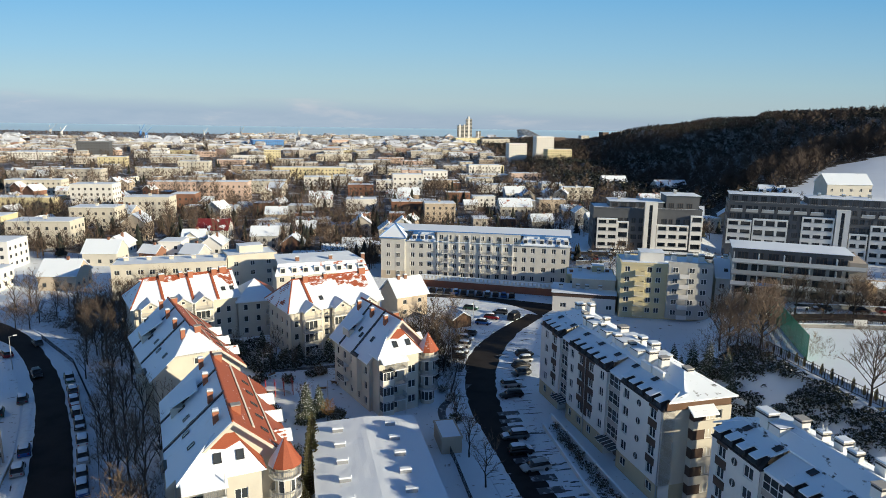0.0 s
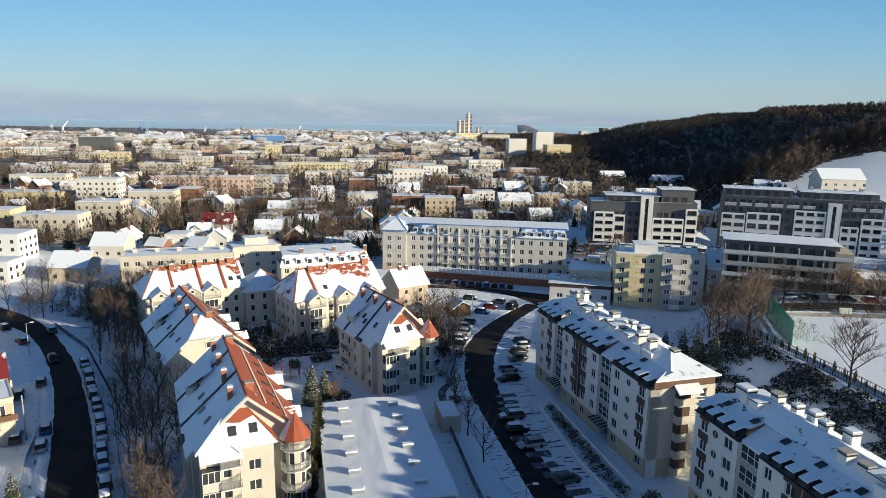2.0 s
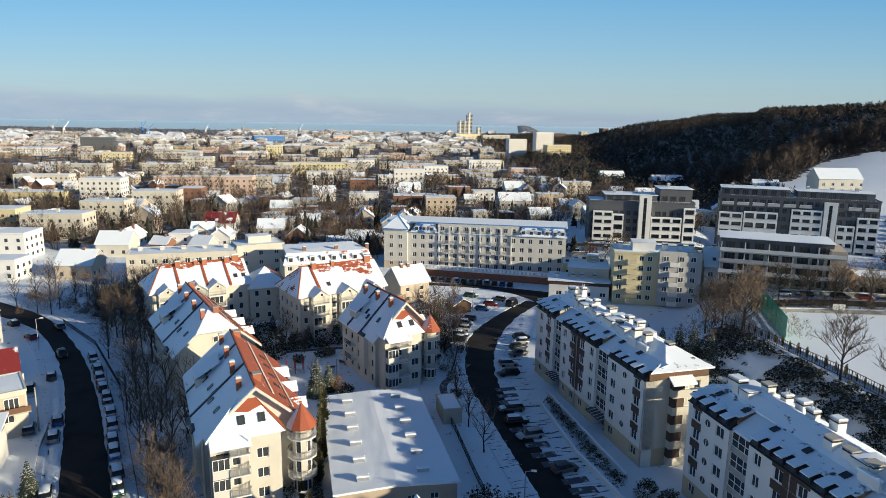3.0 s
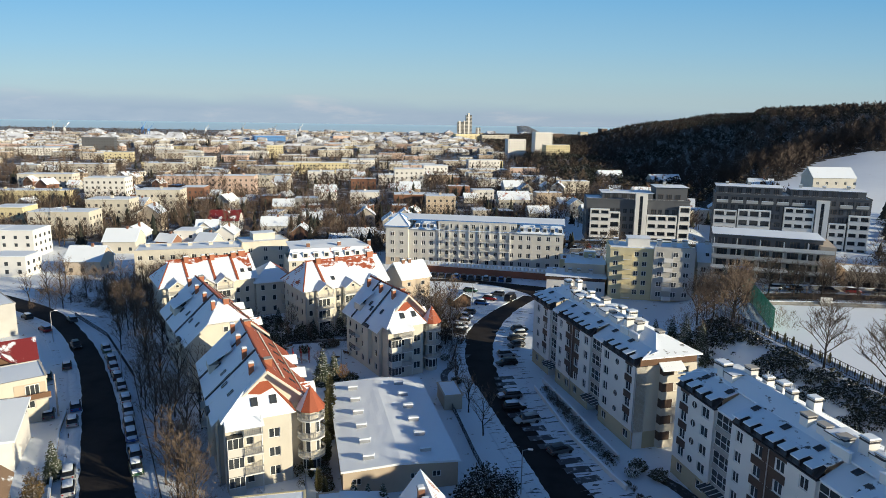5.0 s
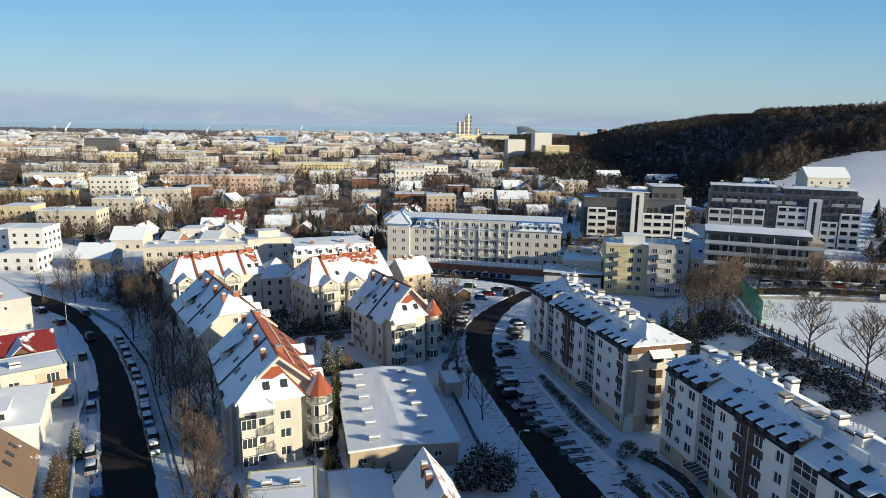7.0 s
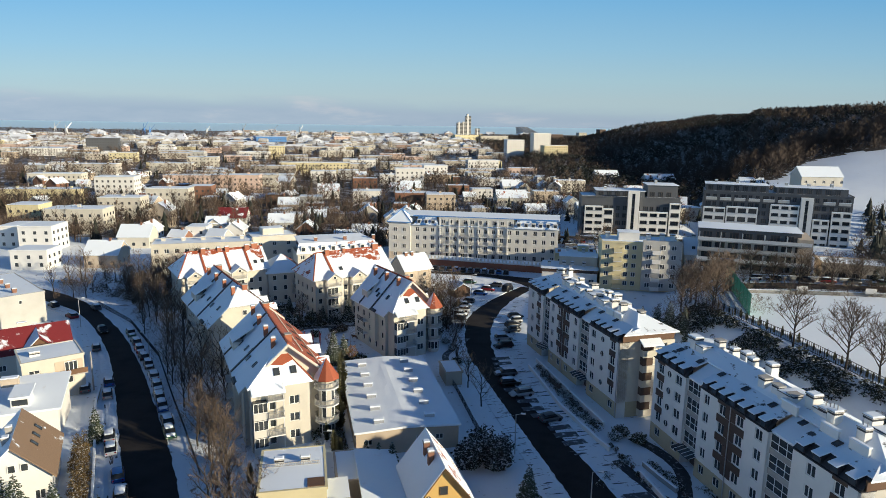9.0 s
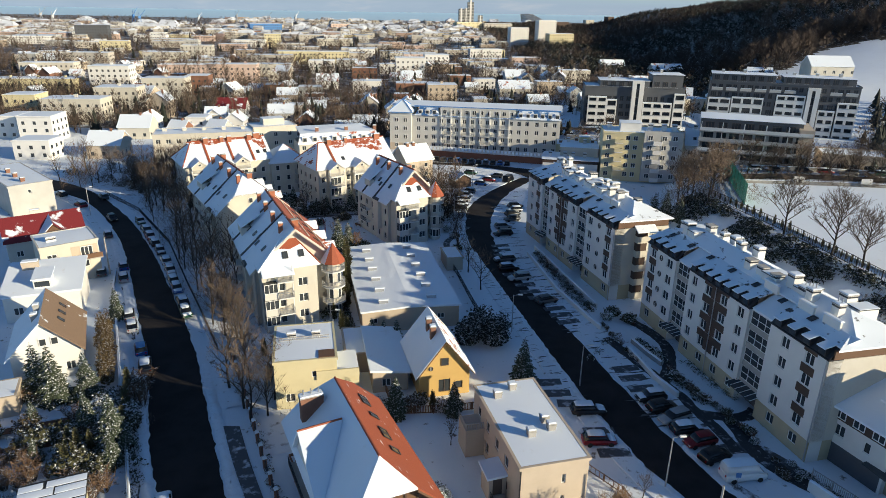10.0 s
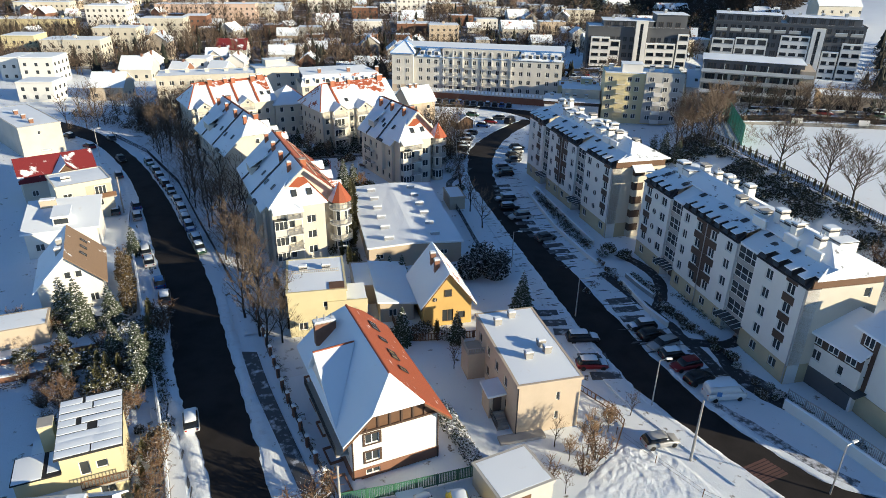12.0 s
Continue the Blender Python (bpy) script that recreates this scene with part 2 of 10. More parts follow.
def grid(width, cols, rows, w, h, z0, step, skip=()):
    """Openings in even columns and storeys. cols: a count or a list of centres."""
    xs = [width * (k + 0.5) / cols for k in range(cols)] if isinstance(cols, int) else cols
    return [(x - w / 2, z0 + step * r, w, h) for r in range(rows) for i, x in enumerate(xs) if (i, r) not in skip]


def flat_roof(parent, W, D, h, mat, over=0.15, parapet=0.35, name="roof", snow=True):
    bm = bmesh.new()
    box(bm, -over, W + over, -over, D + over, h, h + 0.25)
    for a in ((-over, W + over, -over, 0.15), (-over, W + over, D - 0.15, D + over), (-over, 0.15, 0.15, D - 0.15), (W - 0.15, W + over, 0.15, D - 0.15)):
        box(bm, *a, h + 0.25, h + 0.25 + parapet)
    part(name, bm, mat, parent)
    if snow:
        part("snow_cover", drift(0.16, W - 0.16, 0.16, D - 0.16, h + 0.25, 0.16), SNOW, parent, "fresh snow lying on the roof")


def drift(x0, x1, y0, y1, z, thick, step=2.0, seed=0.0):
    """A sheet of snow with an uneven top and rounded edges."""
    bm = bmesh.new()
    nx, ny = max(2, int((x1 - x0) / step)), max(2, int((y1 - y0) / step))
    top = []
    for i in range(nx + 1):
        row = []
        for j in range(ny + 1):
            x, y = x0 + (x1 - x0) * i / nx, y0 + (y1 - y0) * j / ny
            edge = 0.45 if i in (0, nx) or j in (0, ny) else 1.0
            row.append(bm.verts.new((x, y, z + thick * edge * (0.8 + 0.4 * noise.noise((x * 0.4 + seed, y * 0.4, z))))))
        top.append(row)
    for i in range(nx):
        for j in range(ny):
            bm.faces.new((top[i][j], top[i + 1][j], top[i + 1][j + 1], top[i][j + 1])).smooth = True
    rim = [top[i][0] for i in range(nx + 1)] + [top[nx][j] for j in range(1, ny + 1)] + [top[i][ny] for i in range(nx - 1, -1, -1)] + [top[0][j] for j in range(ny - 1, 0, -1)]
    low = [bm.verts.new((v.co.x, v.co.y, z)) for v in rim]
    for k in range(len(rim)):
        f = bm.faces.new((low[k], low[(k + 1) % len(rim)], rim[(k + 1) % len(rim)], rim[k]))
        for e in f.edges:
            if rim[k] in e.verts and rim[(k + 1) % len(rim)] in e.verts:
                e.smooth = False
    return bm


def gable_roof(parent, W, D, h, rise, mats, axis="y", over=0.5, ridge_at=0.5, thick=0.22, names=("roof_slope", "roof_slope")):
    """Two roof slopes; axis: the way the ridge runs. mats: for the slope at the low end of the other axis, and the other."""
    span = W if axis == "y" else D
    run = D if axis == "y" else W
    top = span * ridge_at
    for k, (a, b) in enumerate(((0.0, top), (span, top))):
        drop = rise / abs(b - a) * over
        a2 = a - over if a < b else a + over
        prof = [(a2, h - drop), (b, h + rise)]
        quad = [(prof[0][0], -over, prof[0][1]), (prof[1][0], -over, prof[1][1]), (prof[1][0], run + over, prof[1][1]), (prof[0][0], run + over, prof[0][1])]
        if axis == "x":
            quad = [(q[1], q[0], q[2]) for q in quad]
        flat = sum((quad[i][0] * quad[(i + 1) % 4][1] - quad[(i + 1) % 4][0] * quad[i][1]) for i in range(4))
        part(names[k], slab(bmesh.new(), quad if flat > 0 else quad[::-1], thick), mats[k], parent)


# ---- ground, roads, sea, sky's edge ----
LITTER = snowy("leaf_litter", (0.032, 0.025, 0.018), 0.16, 0.35, (0.7, 0.73, 0.78), soft=0.08)


def clearing(x, y):
    """Open snowy slope at the foot of the wooded hill."""
    return x > 140 and 290 < y < 396 + 50 * min(1.0, max(0.0, (x - 165) / 43)) + 6 * noise.noise((x * 0.05, y * 0.05, 1))


def land():
    def steps(a, b, fine_a, fine_b, fine, grow):
        out, v, d = [fine_a], fine_a, fine
        while v > a:
            d *= grow if len(out) > 0 else 1
            v -= d
            out.append(v)
        out = out[::-1]
        v = fine_a
        while v < fine_b:
            v += fine
            out.append(v)
        d = fine
        while v < b:
            d *= grow
            v += d
            out.append(v)
        return out
    xs, ys = steps(-5200, 5200, -120, 300, 4.0, 1.13), steps(-300, 5600, -40, 470, 4.0, 1.09)
    ys[-1] = 5600
    bm = bmesh.new()
    grid_v = [[bm.verts.new((x, y, ground_z(x, y) + (0.25 * noise.noise((x * 0.05, y * 0.05, 0)) if ground_z(x, y) > 0.5 else 0) - 0.02)) for y in ys] for x in xs]
    for i in range(len(xs) - 1):
        for j in range(len(ys) - 1):
            f = bm.faces.new((grid_v[i][j], grid_v[i + 1][j], grid_v[i + 1][j + 1], grid_v[i][j + 1]))
            f.smooth = True
            x, y = (xs[i] + xs[i + 1]) / 2, (ys[j] + ys[j + 1]) / 2
            f.material_index = 2 if y > 300 and x > 40 + 0.1 * abs(y - 480) and y < 1950 and not clearing(x, y) else 3 if clearing(x, y) else 1 if y > 330 or abs(x) > 250 or (y > 216 and x < 20) else 0
    ob = new("ground", mesh_of("ground", bm, [GROUND, CITY, LITTER, SNOW]))
    return tagged(ob, "snow-covered ground with bare earth showing through", "ground", kind="structure")


land()


def ribbon(name, left, right, mat, z, label, category, thick=0.0, ragged=0.0):
    """A strip of road between two lines of points, with a lip of thick metres; ragged: how far its edges wander."""
    bm = bmesh.new()

    def fine(line):
        out = []
        for k in range(len(line) - 1):
            p0, p1, p2, p3 = (Vector(line[min(max(k + d, 0), len(line) - 1)]) for d in (-1, 0, 1, 2))
            for s in range(16):
                u = s / 16
                out.append(0.5 * ((2 * p1) + (p2 - p0) * u + (2 * p0 - 5 * p1 + 4 * p2 - p3) * u * u + (3 * p1 - p0 - 3 * p2 + p3) * u ** 3))
        return [p + Vector((ragged * noise.noise((p.x * 0.35, p.y * 0.35, 5)) + ragged * 0.6 * noise.noise((p.x * 1.1, p.y * 1.1, 8)), 0)) for p in out] + [Vector(line[-1])]
    a, b = fine(left), fine(right)
    n = min(len(a), len(b))
    rows = [[bm.verts.new((p.x, p.y, z)) for p in line[:n]] for line in (a, b)]
    low = [[bm.verts.new((p.x, p.y, z - max(thick, 0.15))) for p in line[:n]] for line in (a, b)]
    for k in range(n - 1):
        bm.faces.new((rows[0][k], rows[1][k], rows[1][k + 1], rows[0][k + 1]))
        bm.faces.new((low[0][k], rows[0][k], rows[0][k + 1], low[0][k + 1]))
        bm.faces.new((rows[1][k], low[1][k], low[1][k + 1], rows[1][k + 1]))
    bmesh.ops.recalc_face_normals(bm, faces=bm.faces)
    return tagged(new(name, mesh_of(name, bm, mat)), label, category, kind="structure")


ROAD_R_L = [(60, 1), (39.9, 7.6), (35.0, 10.1), (30.5, 15.3), (25.0, 22.5), (20.6, 28.9), (15.0, 42.2), (9.2, 59.1), (2.2, 80.1), (-3.0, 96.0), (-5.9, 110.9), (-6.2, 129.0), (-1.0, 146.0), (7.1, 162.0)]
ROAD_R_R = [(60, 10), (42.9, 13.7), (38.0, 15.3), (33.2, 20.2), (28.6, 26.5), (25.4, 33.5), (22.6, 40.2), (14.3, 62.2), (7.7, 79.0), (2.2, 97.0), (-0.2, 113.0), (0.4, 129.0), (4.5, 146.0), (11.0, 161.0)]
ROAD_L_L = [(8, -48), (-13, -12), (-22.9, 6.0), (-27.6, 13.2), (-34.0, 21.5), (-40.2, 31.9), (-46.6, 43.0), (-56.5, 58.0), (-68.5, 75.8), (-82.5, 94.8), (-100.5, 114.0), (-115.3, 124.0), (-150, 139)]
ROAD_L_R = [(15, -44), (-6, -10), (-17.7, 7.5), (-21.6, 14.0), (-26.6, 22.4), (-32.6, 32.5), (-39.3, 43.8), (-47.4, 56.2), (-57.5, 69.9), (-70.0, 86.7), (-88.9, 108.7), (-113.4, 129.7), (-149, 146)]
ribbon("road", ROAD_R_L, ROAD_R_R, ASPHALT, 0.02, "dark wet asphalt street with snowy edges", "road", ragged=0.4)
ribbon("road", [(-34, 176.5), (-20, 178.2), (-6, 177.2), (6, 174.6), (16, 172.0)], [(-34, 173.8), (-20, 175.0), (-6, 173.6), (3, 169.4), (10.5, 160.5)], ASPHALT, 0.016, "dark cross street below the terrace", "road", ragged=0.4)
ribbon("road", ROAD_L_L, ROAD_L_R, ASPHALT, 0.02, "dark wet asphalt street between parked cars", "road", ragged=0.4)

sea_m, st, sb = material("sea")
st.links.new(mix(st, noise_tex(st, coords(st, (0.0006, 0.004, 1)), 1.0, 4), (0.46, 0.64, 0.76), (0.56, 0.72, 0.82)), sb.inputs["Base Color"])
sb.inputs["Roughness"].default_value = 0.9
sb.inputs["Specular IOR Level"].default_value = 0.1
bm = bmesh.new()
bm.faces.new([bm.verts.new(p) for p in ((-5100, 2350, 0.4), (-900, 2120, 0.4), (700, 2500, 0.4), (1500, 2900, 0.4), (5100, 3100, 0.4), (5100, 5590, 0.4), (-5100, 5590, 0.4))])
tagged(new("water", mesh_of("water", bm, sea_m)), "calm pale blue sea on the horizon", "sea", kind="structure")

cloud_m, ct, cb = material("sky_and_cloud_bank")
ct.nodes.remove(cb)
geo = ct.nodes.new("ShaderNodeNewGeometry")
sep = ct.nodes.new("ShaderNodeSeparateXYZ")
ct.links.new(geo.outputs["Position"], sep.inputs[0])
cn = noise_tex(ct, coords(ct, (0.0012, 0.0012, 0.006)), 1.0, 5, 0.6)
hgt = node(ct, "ShaderNodeMath")
hgt.operation = "MULTIPLY_ADD"
ct.links.new(cn, hgt.inputs[0])
hgt.inputs[1].default_value = -190.0
ct.links.new(sep.outputs[2], hgt.inputs[2])
lean = node(ct, "ShaderNodeMath")
lean.operation = "MULTIPLY_ADD"
ct.links.new(sep.outputs[0], lean.inputs[0])
lean.inputs[1].default_value = 0.02
ct.links.new(hgt.outputs[0], lean.inputs[2])
mr = ct.nodes.new("ShaderNodeMapRange")
mr.interpolation_type = "SMOOTHSTEP"
mr.inputs["From Min"].default_value, mr.inputs["From Max"].default_value = -40.0, 95.0
mr.inputs["To Min"].default_value, mr.inputs["To Max"].default_value = 0.8, 0.0
ct.links.new(lean.outputs[0], mr.inputs["Value"])
# clear sky above the bank: pale at the horizon, azure higher up, a little lighter towards the west
rise = ct.nodes.new("ShaderNodeMapRange")
rise.inputs["From Min"].default_value, rise.inputs["From Max"].default_value = 0.0, 2000.0
ct.links.new(sep.outputs[2], rise.inputs["Value"])
azure = ramp(ct, rise.outputs[0], [(0.0, (0.32, 0.39, 0.43)), (0.1, (0.32, 0.40, 0.44)), (0.17, (0.29, 0.41, 0.475)), (0.28, (0.225, 0.385, 0.52)), (0.52, (0.115, 0.305, 0.535)), (1.0, (0.06, 0.22, 0.48))])
west = ct.nodes.new("ShaderNodeMapRange")
west.inputs["From Min"].default_value, west.inputs["From Max"].default_value = -3500.0, 3500.0
west.inputs["To Min"].default_value, west.inputs["To Max"].default_value = 1.04, 0.86
ct.links.new(sep.outputs[0], west.inputs["Value"])
bank = ramp(ct, cn, [(0.3, (0.22, 0.28, 0.38)), (0.55, (0.27, 0.32, 0.41)), (0.75, (0.42, 0.41, 0.45))])
em = ct.nodes.new("ShaderNodeEmission")
ct.links.new(mix(ct, mr.outputs[0], azure, bank), em.inputs[0])
ct.links.new(west.outputs[0], em.inputs[1])
ct.links.new(em.outputs[0], ct.nodes["Material Output"].inputs[0])
bm = bmesh.new()
bm.faces.new([bm.verts.new(p) for p in ((-4700, 4440, -90), (4600, 5410, -90), (4600, 5410, 2000), (-4700, 4440, 2000))])
tagged(new("backdrop", mesh_of("backdrop", bm, cloud_m)), "clear winter sky with a bank of grey cloud over the sea", "sky", kind="structure")


# ---- parts that buildings share ----
def roof_poly(parent, pts, mat, thick=0.22, name="roof_slope", label=""):
    area = sum(pts[i][0] * pts[(i + 1) % len(pts)][1] - pts[(i + 1) % len(pts)][0] * pts[i][1] for i in range(len(pts)))
    return part(name, slab(bmesh.new(), pts if area > 0 else pts[::-1], thick), mat, parent, label)


def chimney(parent, x, y, z0, z1, sx=0.7, sy=0.7, mat=None, snow=True, pots=0):
    mat = mat or BRICK
    bm = box(bmesh.new(), x - sx / 2, x + sx / 2, y - sy / 2, y + sy / 2, z0, z1 - 0.12)
    lip = 0.01 if mat is WHITE else 0.05
    n = len(bm.faces)
    box(bm, x - sx / 2 - lip, x + sx / 2 + lip, y - sy / 2 - lip, y + sy / 2 + lip, z1 - 0.42, z1 - 0.2)
    bm.faces.ensure_lookup_table()
    for f in bm.faces[n:]:
        f.material_index = 1
    ob = part("chimney", bm, [mat, DARKMETAL if mat is WHITE else mat], parent)
    part("cap", box(bmesh.new(), x - sx / 2 - 0.08, x + sx / 2 + 0.08, y - sy / 2 - 0.08, y + sy / 2 + 0.08, z1 - 0.12, z1), CONCRETE, ob)
    if snow:
        part("snow_cap", box(bmesh.new(), x - sx / 2 - 0.05, x + sx / 2 + 0.05, y - sy / 2 - 0.05, y + sy / 2 + 0.05, z1, z1 + 0.14, taper=0.07), SNOW, ob, "cap of snow")
    for k in range(pots):
        px = x - sx / 2 + sx * (k + 0.5) / pots
        part("flue", tube(bmesh.new(), (px, y, z1), (px, y, z1 + 0.7), 0.07, 0.07, 6), STEEL, ob)
    return ob


def skylight(parent, origin, along_v, up_v, w=0.8, h=1.2):
    """A roof window lying on a slope: origin its low corner, along_v and up_v the slope's two ways."""
    a, u = Vector(along_v).normalized(), Vector(up_v).normalized()
    n = a.cross(u)
    if n.z < 0:
        n = -n
    m = Matrix((( *a, 0), (*u, 0), (*n, 0), (0, 0, 0, 1))).transposed()
    m.translation = Vector(origin)
    fr = lattice(bmesh.new(), [0, 0.09, w - 0.09, w], [0, 0.09, h - 0.09, h], [(1, 1)], 0, 0.1)
    ob = part("skylight", fr, DARKMETAL, parent, "", m @ Matrix(((1, 0, 0, 0), (0, 0, 1, 0), (0, 1, 0, 0), (0, 0, 0, 1))))
    part("pane", box(bmesh.new(), 0.06, w - 0.06, 0.02, 0.06, 0.06, h - 0.06), GLASS, ob)
    return ob


def balustrade(length, height=1.0, gap=0.28, bar=0.06):
    xs = [0.0]
    n = max(2, int(length / gap))
    for k in range(n):
        xs += [length * k / n + bar, length * (k + 1) / n]
    xs[-1] = length - bar
    xs.append(length)
    return lattice(bmesh.new(), xs, [0, 0.12, height - 0.1, height], [(i, 1) for i in range(1, len(xs) - 1, 2)], 0, 0.05)


def balcony(parent, x0, x1, y0, y1, z, mat=None, solid=None, height=1.0, name="balcony"):
    """A slab that juts out to y0 (towards -y), with a rail round three sides. solid: a closed parapet of that material instead."""
    ob = part(name, box(bmesh.new(), x0, x1, y0, y1, z - 0.18, z), WHITE, parent)
    if solid:
        part("parapet", box(bmesh.new(), x0, x1, y0, y0 + 0.1, z, z + height), solid, ob)
        part("parapet", box(bmesh.new(), x0, x0 + 0.1, y0 + 0.1, y1, z, z + height), solid, ob)
        part("parapet", box(bmesh.new(), x1 - 0.1, x1, y0 + 0.1, y1, z, z + height), solid, ob)
    else:
        part("balustrade", balustrade(x1 - x0, height, 0.2, 0.04), mat or STEEL, ob, "", pose(x0, y0, z))
        part("balustrade", balustrade(y1 - y0 - 0.06, height, 0.2, 0.04), mat or STEEL, ob, "", pose(x0 + 0.05, y0 + 0.06, z, 0, 0, 90))
        part("balustrade", balustrade(y1 - y0 - 0.06, height, 0.2, 0.04), mat or STEEL, ob, "", pose(x1, y0 + 0.06, z, 0, 0, 90))
    return ob


def downpipe(parent, x, y, z0, z1, mat=None):
    return part("downpipe", tube(bmesh.new(), (x, y, z0), (x, y, z1), 0.07, 0.07, 6), mat or STEEL, parent)


def round_window(parent, m, r):
    ring, pane = bmesh.new(), bmesh.new()
    vs = [[ring.verts.new((rr * math.cos(k * math.pi / 8), yy, rr * math.sin(k * math.pi / 8))) for k in range(16)] for rr, yy in ((r, 0.02), (r, -0.06), (r * 0.82, -0.06), (r * 0.82, 0.02))]
    for a, b in zip(vs, vs[1:]):
        for k in range(16):
            ring.faces.new((a[k], a[(k + 1) % 16], b[(k + 1) % 16], b[k]))
    pane.faces.new([pane.verts.new((r * 0.85 * math.cos(-k * math.pi / 8), -0.03, r * 0.85 * math.sin(-k * math.pi / 8))) for k in range(16)])
    ob = part("round_window", ring, DARKFRAME, parent, "round porthole window", m)
    part("pane", pane, GLASS, ob)
    part("glazing_bar", box(bmesh.new(), -0.04, 0.04, -0.07, -0.03, -r * 0.85, r * 0.85), PVC, ob)
    return ob


def turret(parent, cx, cy, r, top, cone, storeys, step=2.75, z0=2.9, glazed=True):
    """A round corner tower with ring balconies and a pointed tiled roof."""
    n = 10
    ring = [(cx + r * 0.8 * math.cos(2 * math.pi * k / n), cy + r * 0.8 * math.sin(2 * math.pi * k / n)) for k in range(n)]
    bm = bmesh.new()
    lo, hi = [bm.verts.new((*p, 0)) for p in ring], [bm.verts.new((*p, top)) for p in ring]
    for k in range(n):
        bm.faces.new((lo[k], lo[(k + 1) % n], hi[(k + 1) % n], hi[k]))
    tower = part("tower_wall", bm, CREAM, parent)
    for s in range(storeys):
        z = z0 + step * s - 2.2
        for k in range(n):
            a = 2 * math.pi * (k + 0.5) / n
            mid = r * 0.8 * math.cos(math.pi / n)
            m = pose(cx + (mid + 0.03) * math.cos(a), cy + (mid + 0.03) * math.sin(a), z, 0, 0, math.degrees(a) + 90) @ pose(-0.4, 0, 0)
            if k % 2 == 0 or s == 0:
                put_window(tower, m, 0.8, 1.7 if s == 0 else 1.9, "")
    for s in range(storeys):
        z = z0 + step * s
        bm = bmesh.new()
        pts = [(cx + (r + 0.45) * math.cos(2 * math.pi * k / n), cy + (r + 0.45) * math.sin(2 * math.pi * k / n), z - 0.18) for k in range(n)]
        deck = part("balcony", slab(bm, pts, 0.18), WHITE, parent)
        for k in range(n):
            a, b = Vector(pts[k]), Vector(pts[(k + 1) % n])
            d = b - a
            part("balustrade", balustrade(d.length, 0.95, 0.22, 0.04), STEEL, deck, "", pose(a.x, a.y, z, 0, 0, math.degrees(math.atan2(d.y, d.x))))
    for k in range(n):
        a, b = 2 * math.pi * k / n, 2 * math.pi * (k + 1) / n
        bm = bmesh.new()
        p = [(cx + (r + 0.5) * math.cos(a), cy + (r + 0.5) * math.sin(a), top - 0.1), (cx + (r + 0.5) * math.cos(b), cy + (r + 0.5) * math.sin(b), top - 0.1), (cx, cy, top + cone)]
        slab(bm, p, 0.14)
        part("roof_facet", bm, TILE_BARE if math.cos((a + b) / 2 + 0.4) > -0.62 else SNOW, parent)
    return tower


# ---- buildings ----
def house(name, p0, p1, depth, h, label, mat, sides=None, z=None, roof="flat", rise=3.0, roof_mats=None, axis="y", over=0.5, style="", category="house", ridge_at=0.5, roof_mat=None, parapet=0.35, group=""):
    """A building whose front runs from p0 to p1: four walls with their windows, and a roof."""
    W = dist(p0, p1)
    z = ground_z((p0[0] + p1[0]) / 2, (p0[1] + p1[1]) / 2) if z is None else z
    ob = thing(name, plan_pose(p0, p1, z), label, category, group)
    sides = sides or {}
    for s, make in SIDES.items():
        width = W if s in "fb" else depth
        g = rise if roof == "gable" and ((axis == "y") == (s in "fb")) else 0.0
        wall(ob, make(W, depth), width, h, sides.get(s, []), mat, style=style, gable=g, bottom=-6.0 if z > 0.5 else 0.0)
    if roof == "flat":
        flat_roof(ob, W, depth, h, roof_mat or mat, parapet=parapet)
    elif roof == "gable":
        gable_roof(ob, W, depth, h, rise, roof_mats, axis, over, ridge_at)
    return ob, W


CLAYBRICK = plain("clinker_brick", (0.33, 0.125, 0.07), 0.9, vary=0.2, fine=10)
PLINTH = plain("sandy_plinth", (0.46, 0.40, 0.27), 0.9, vary=0.15)


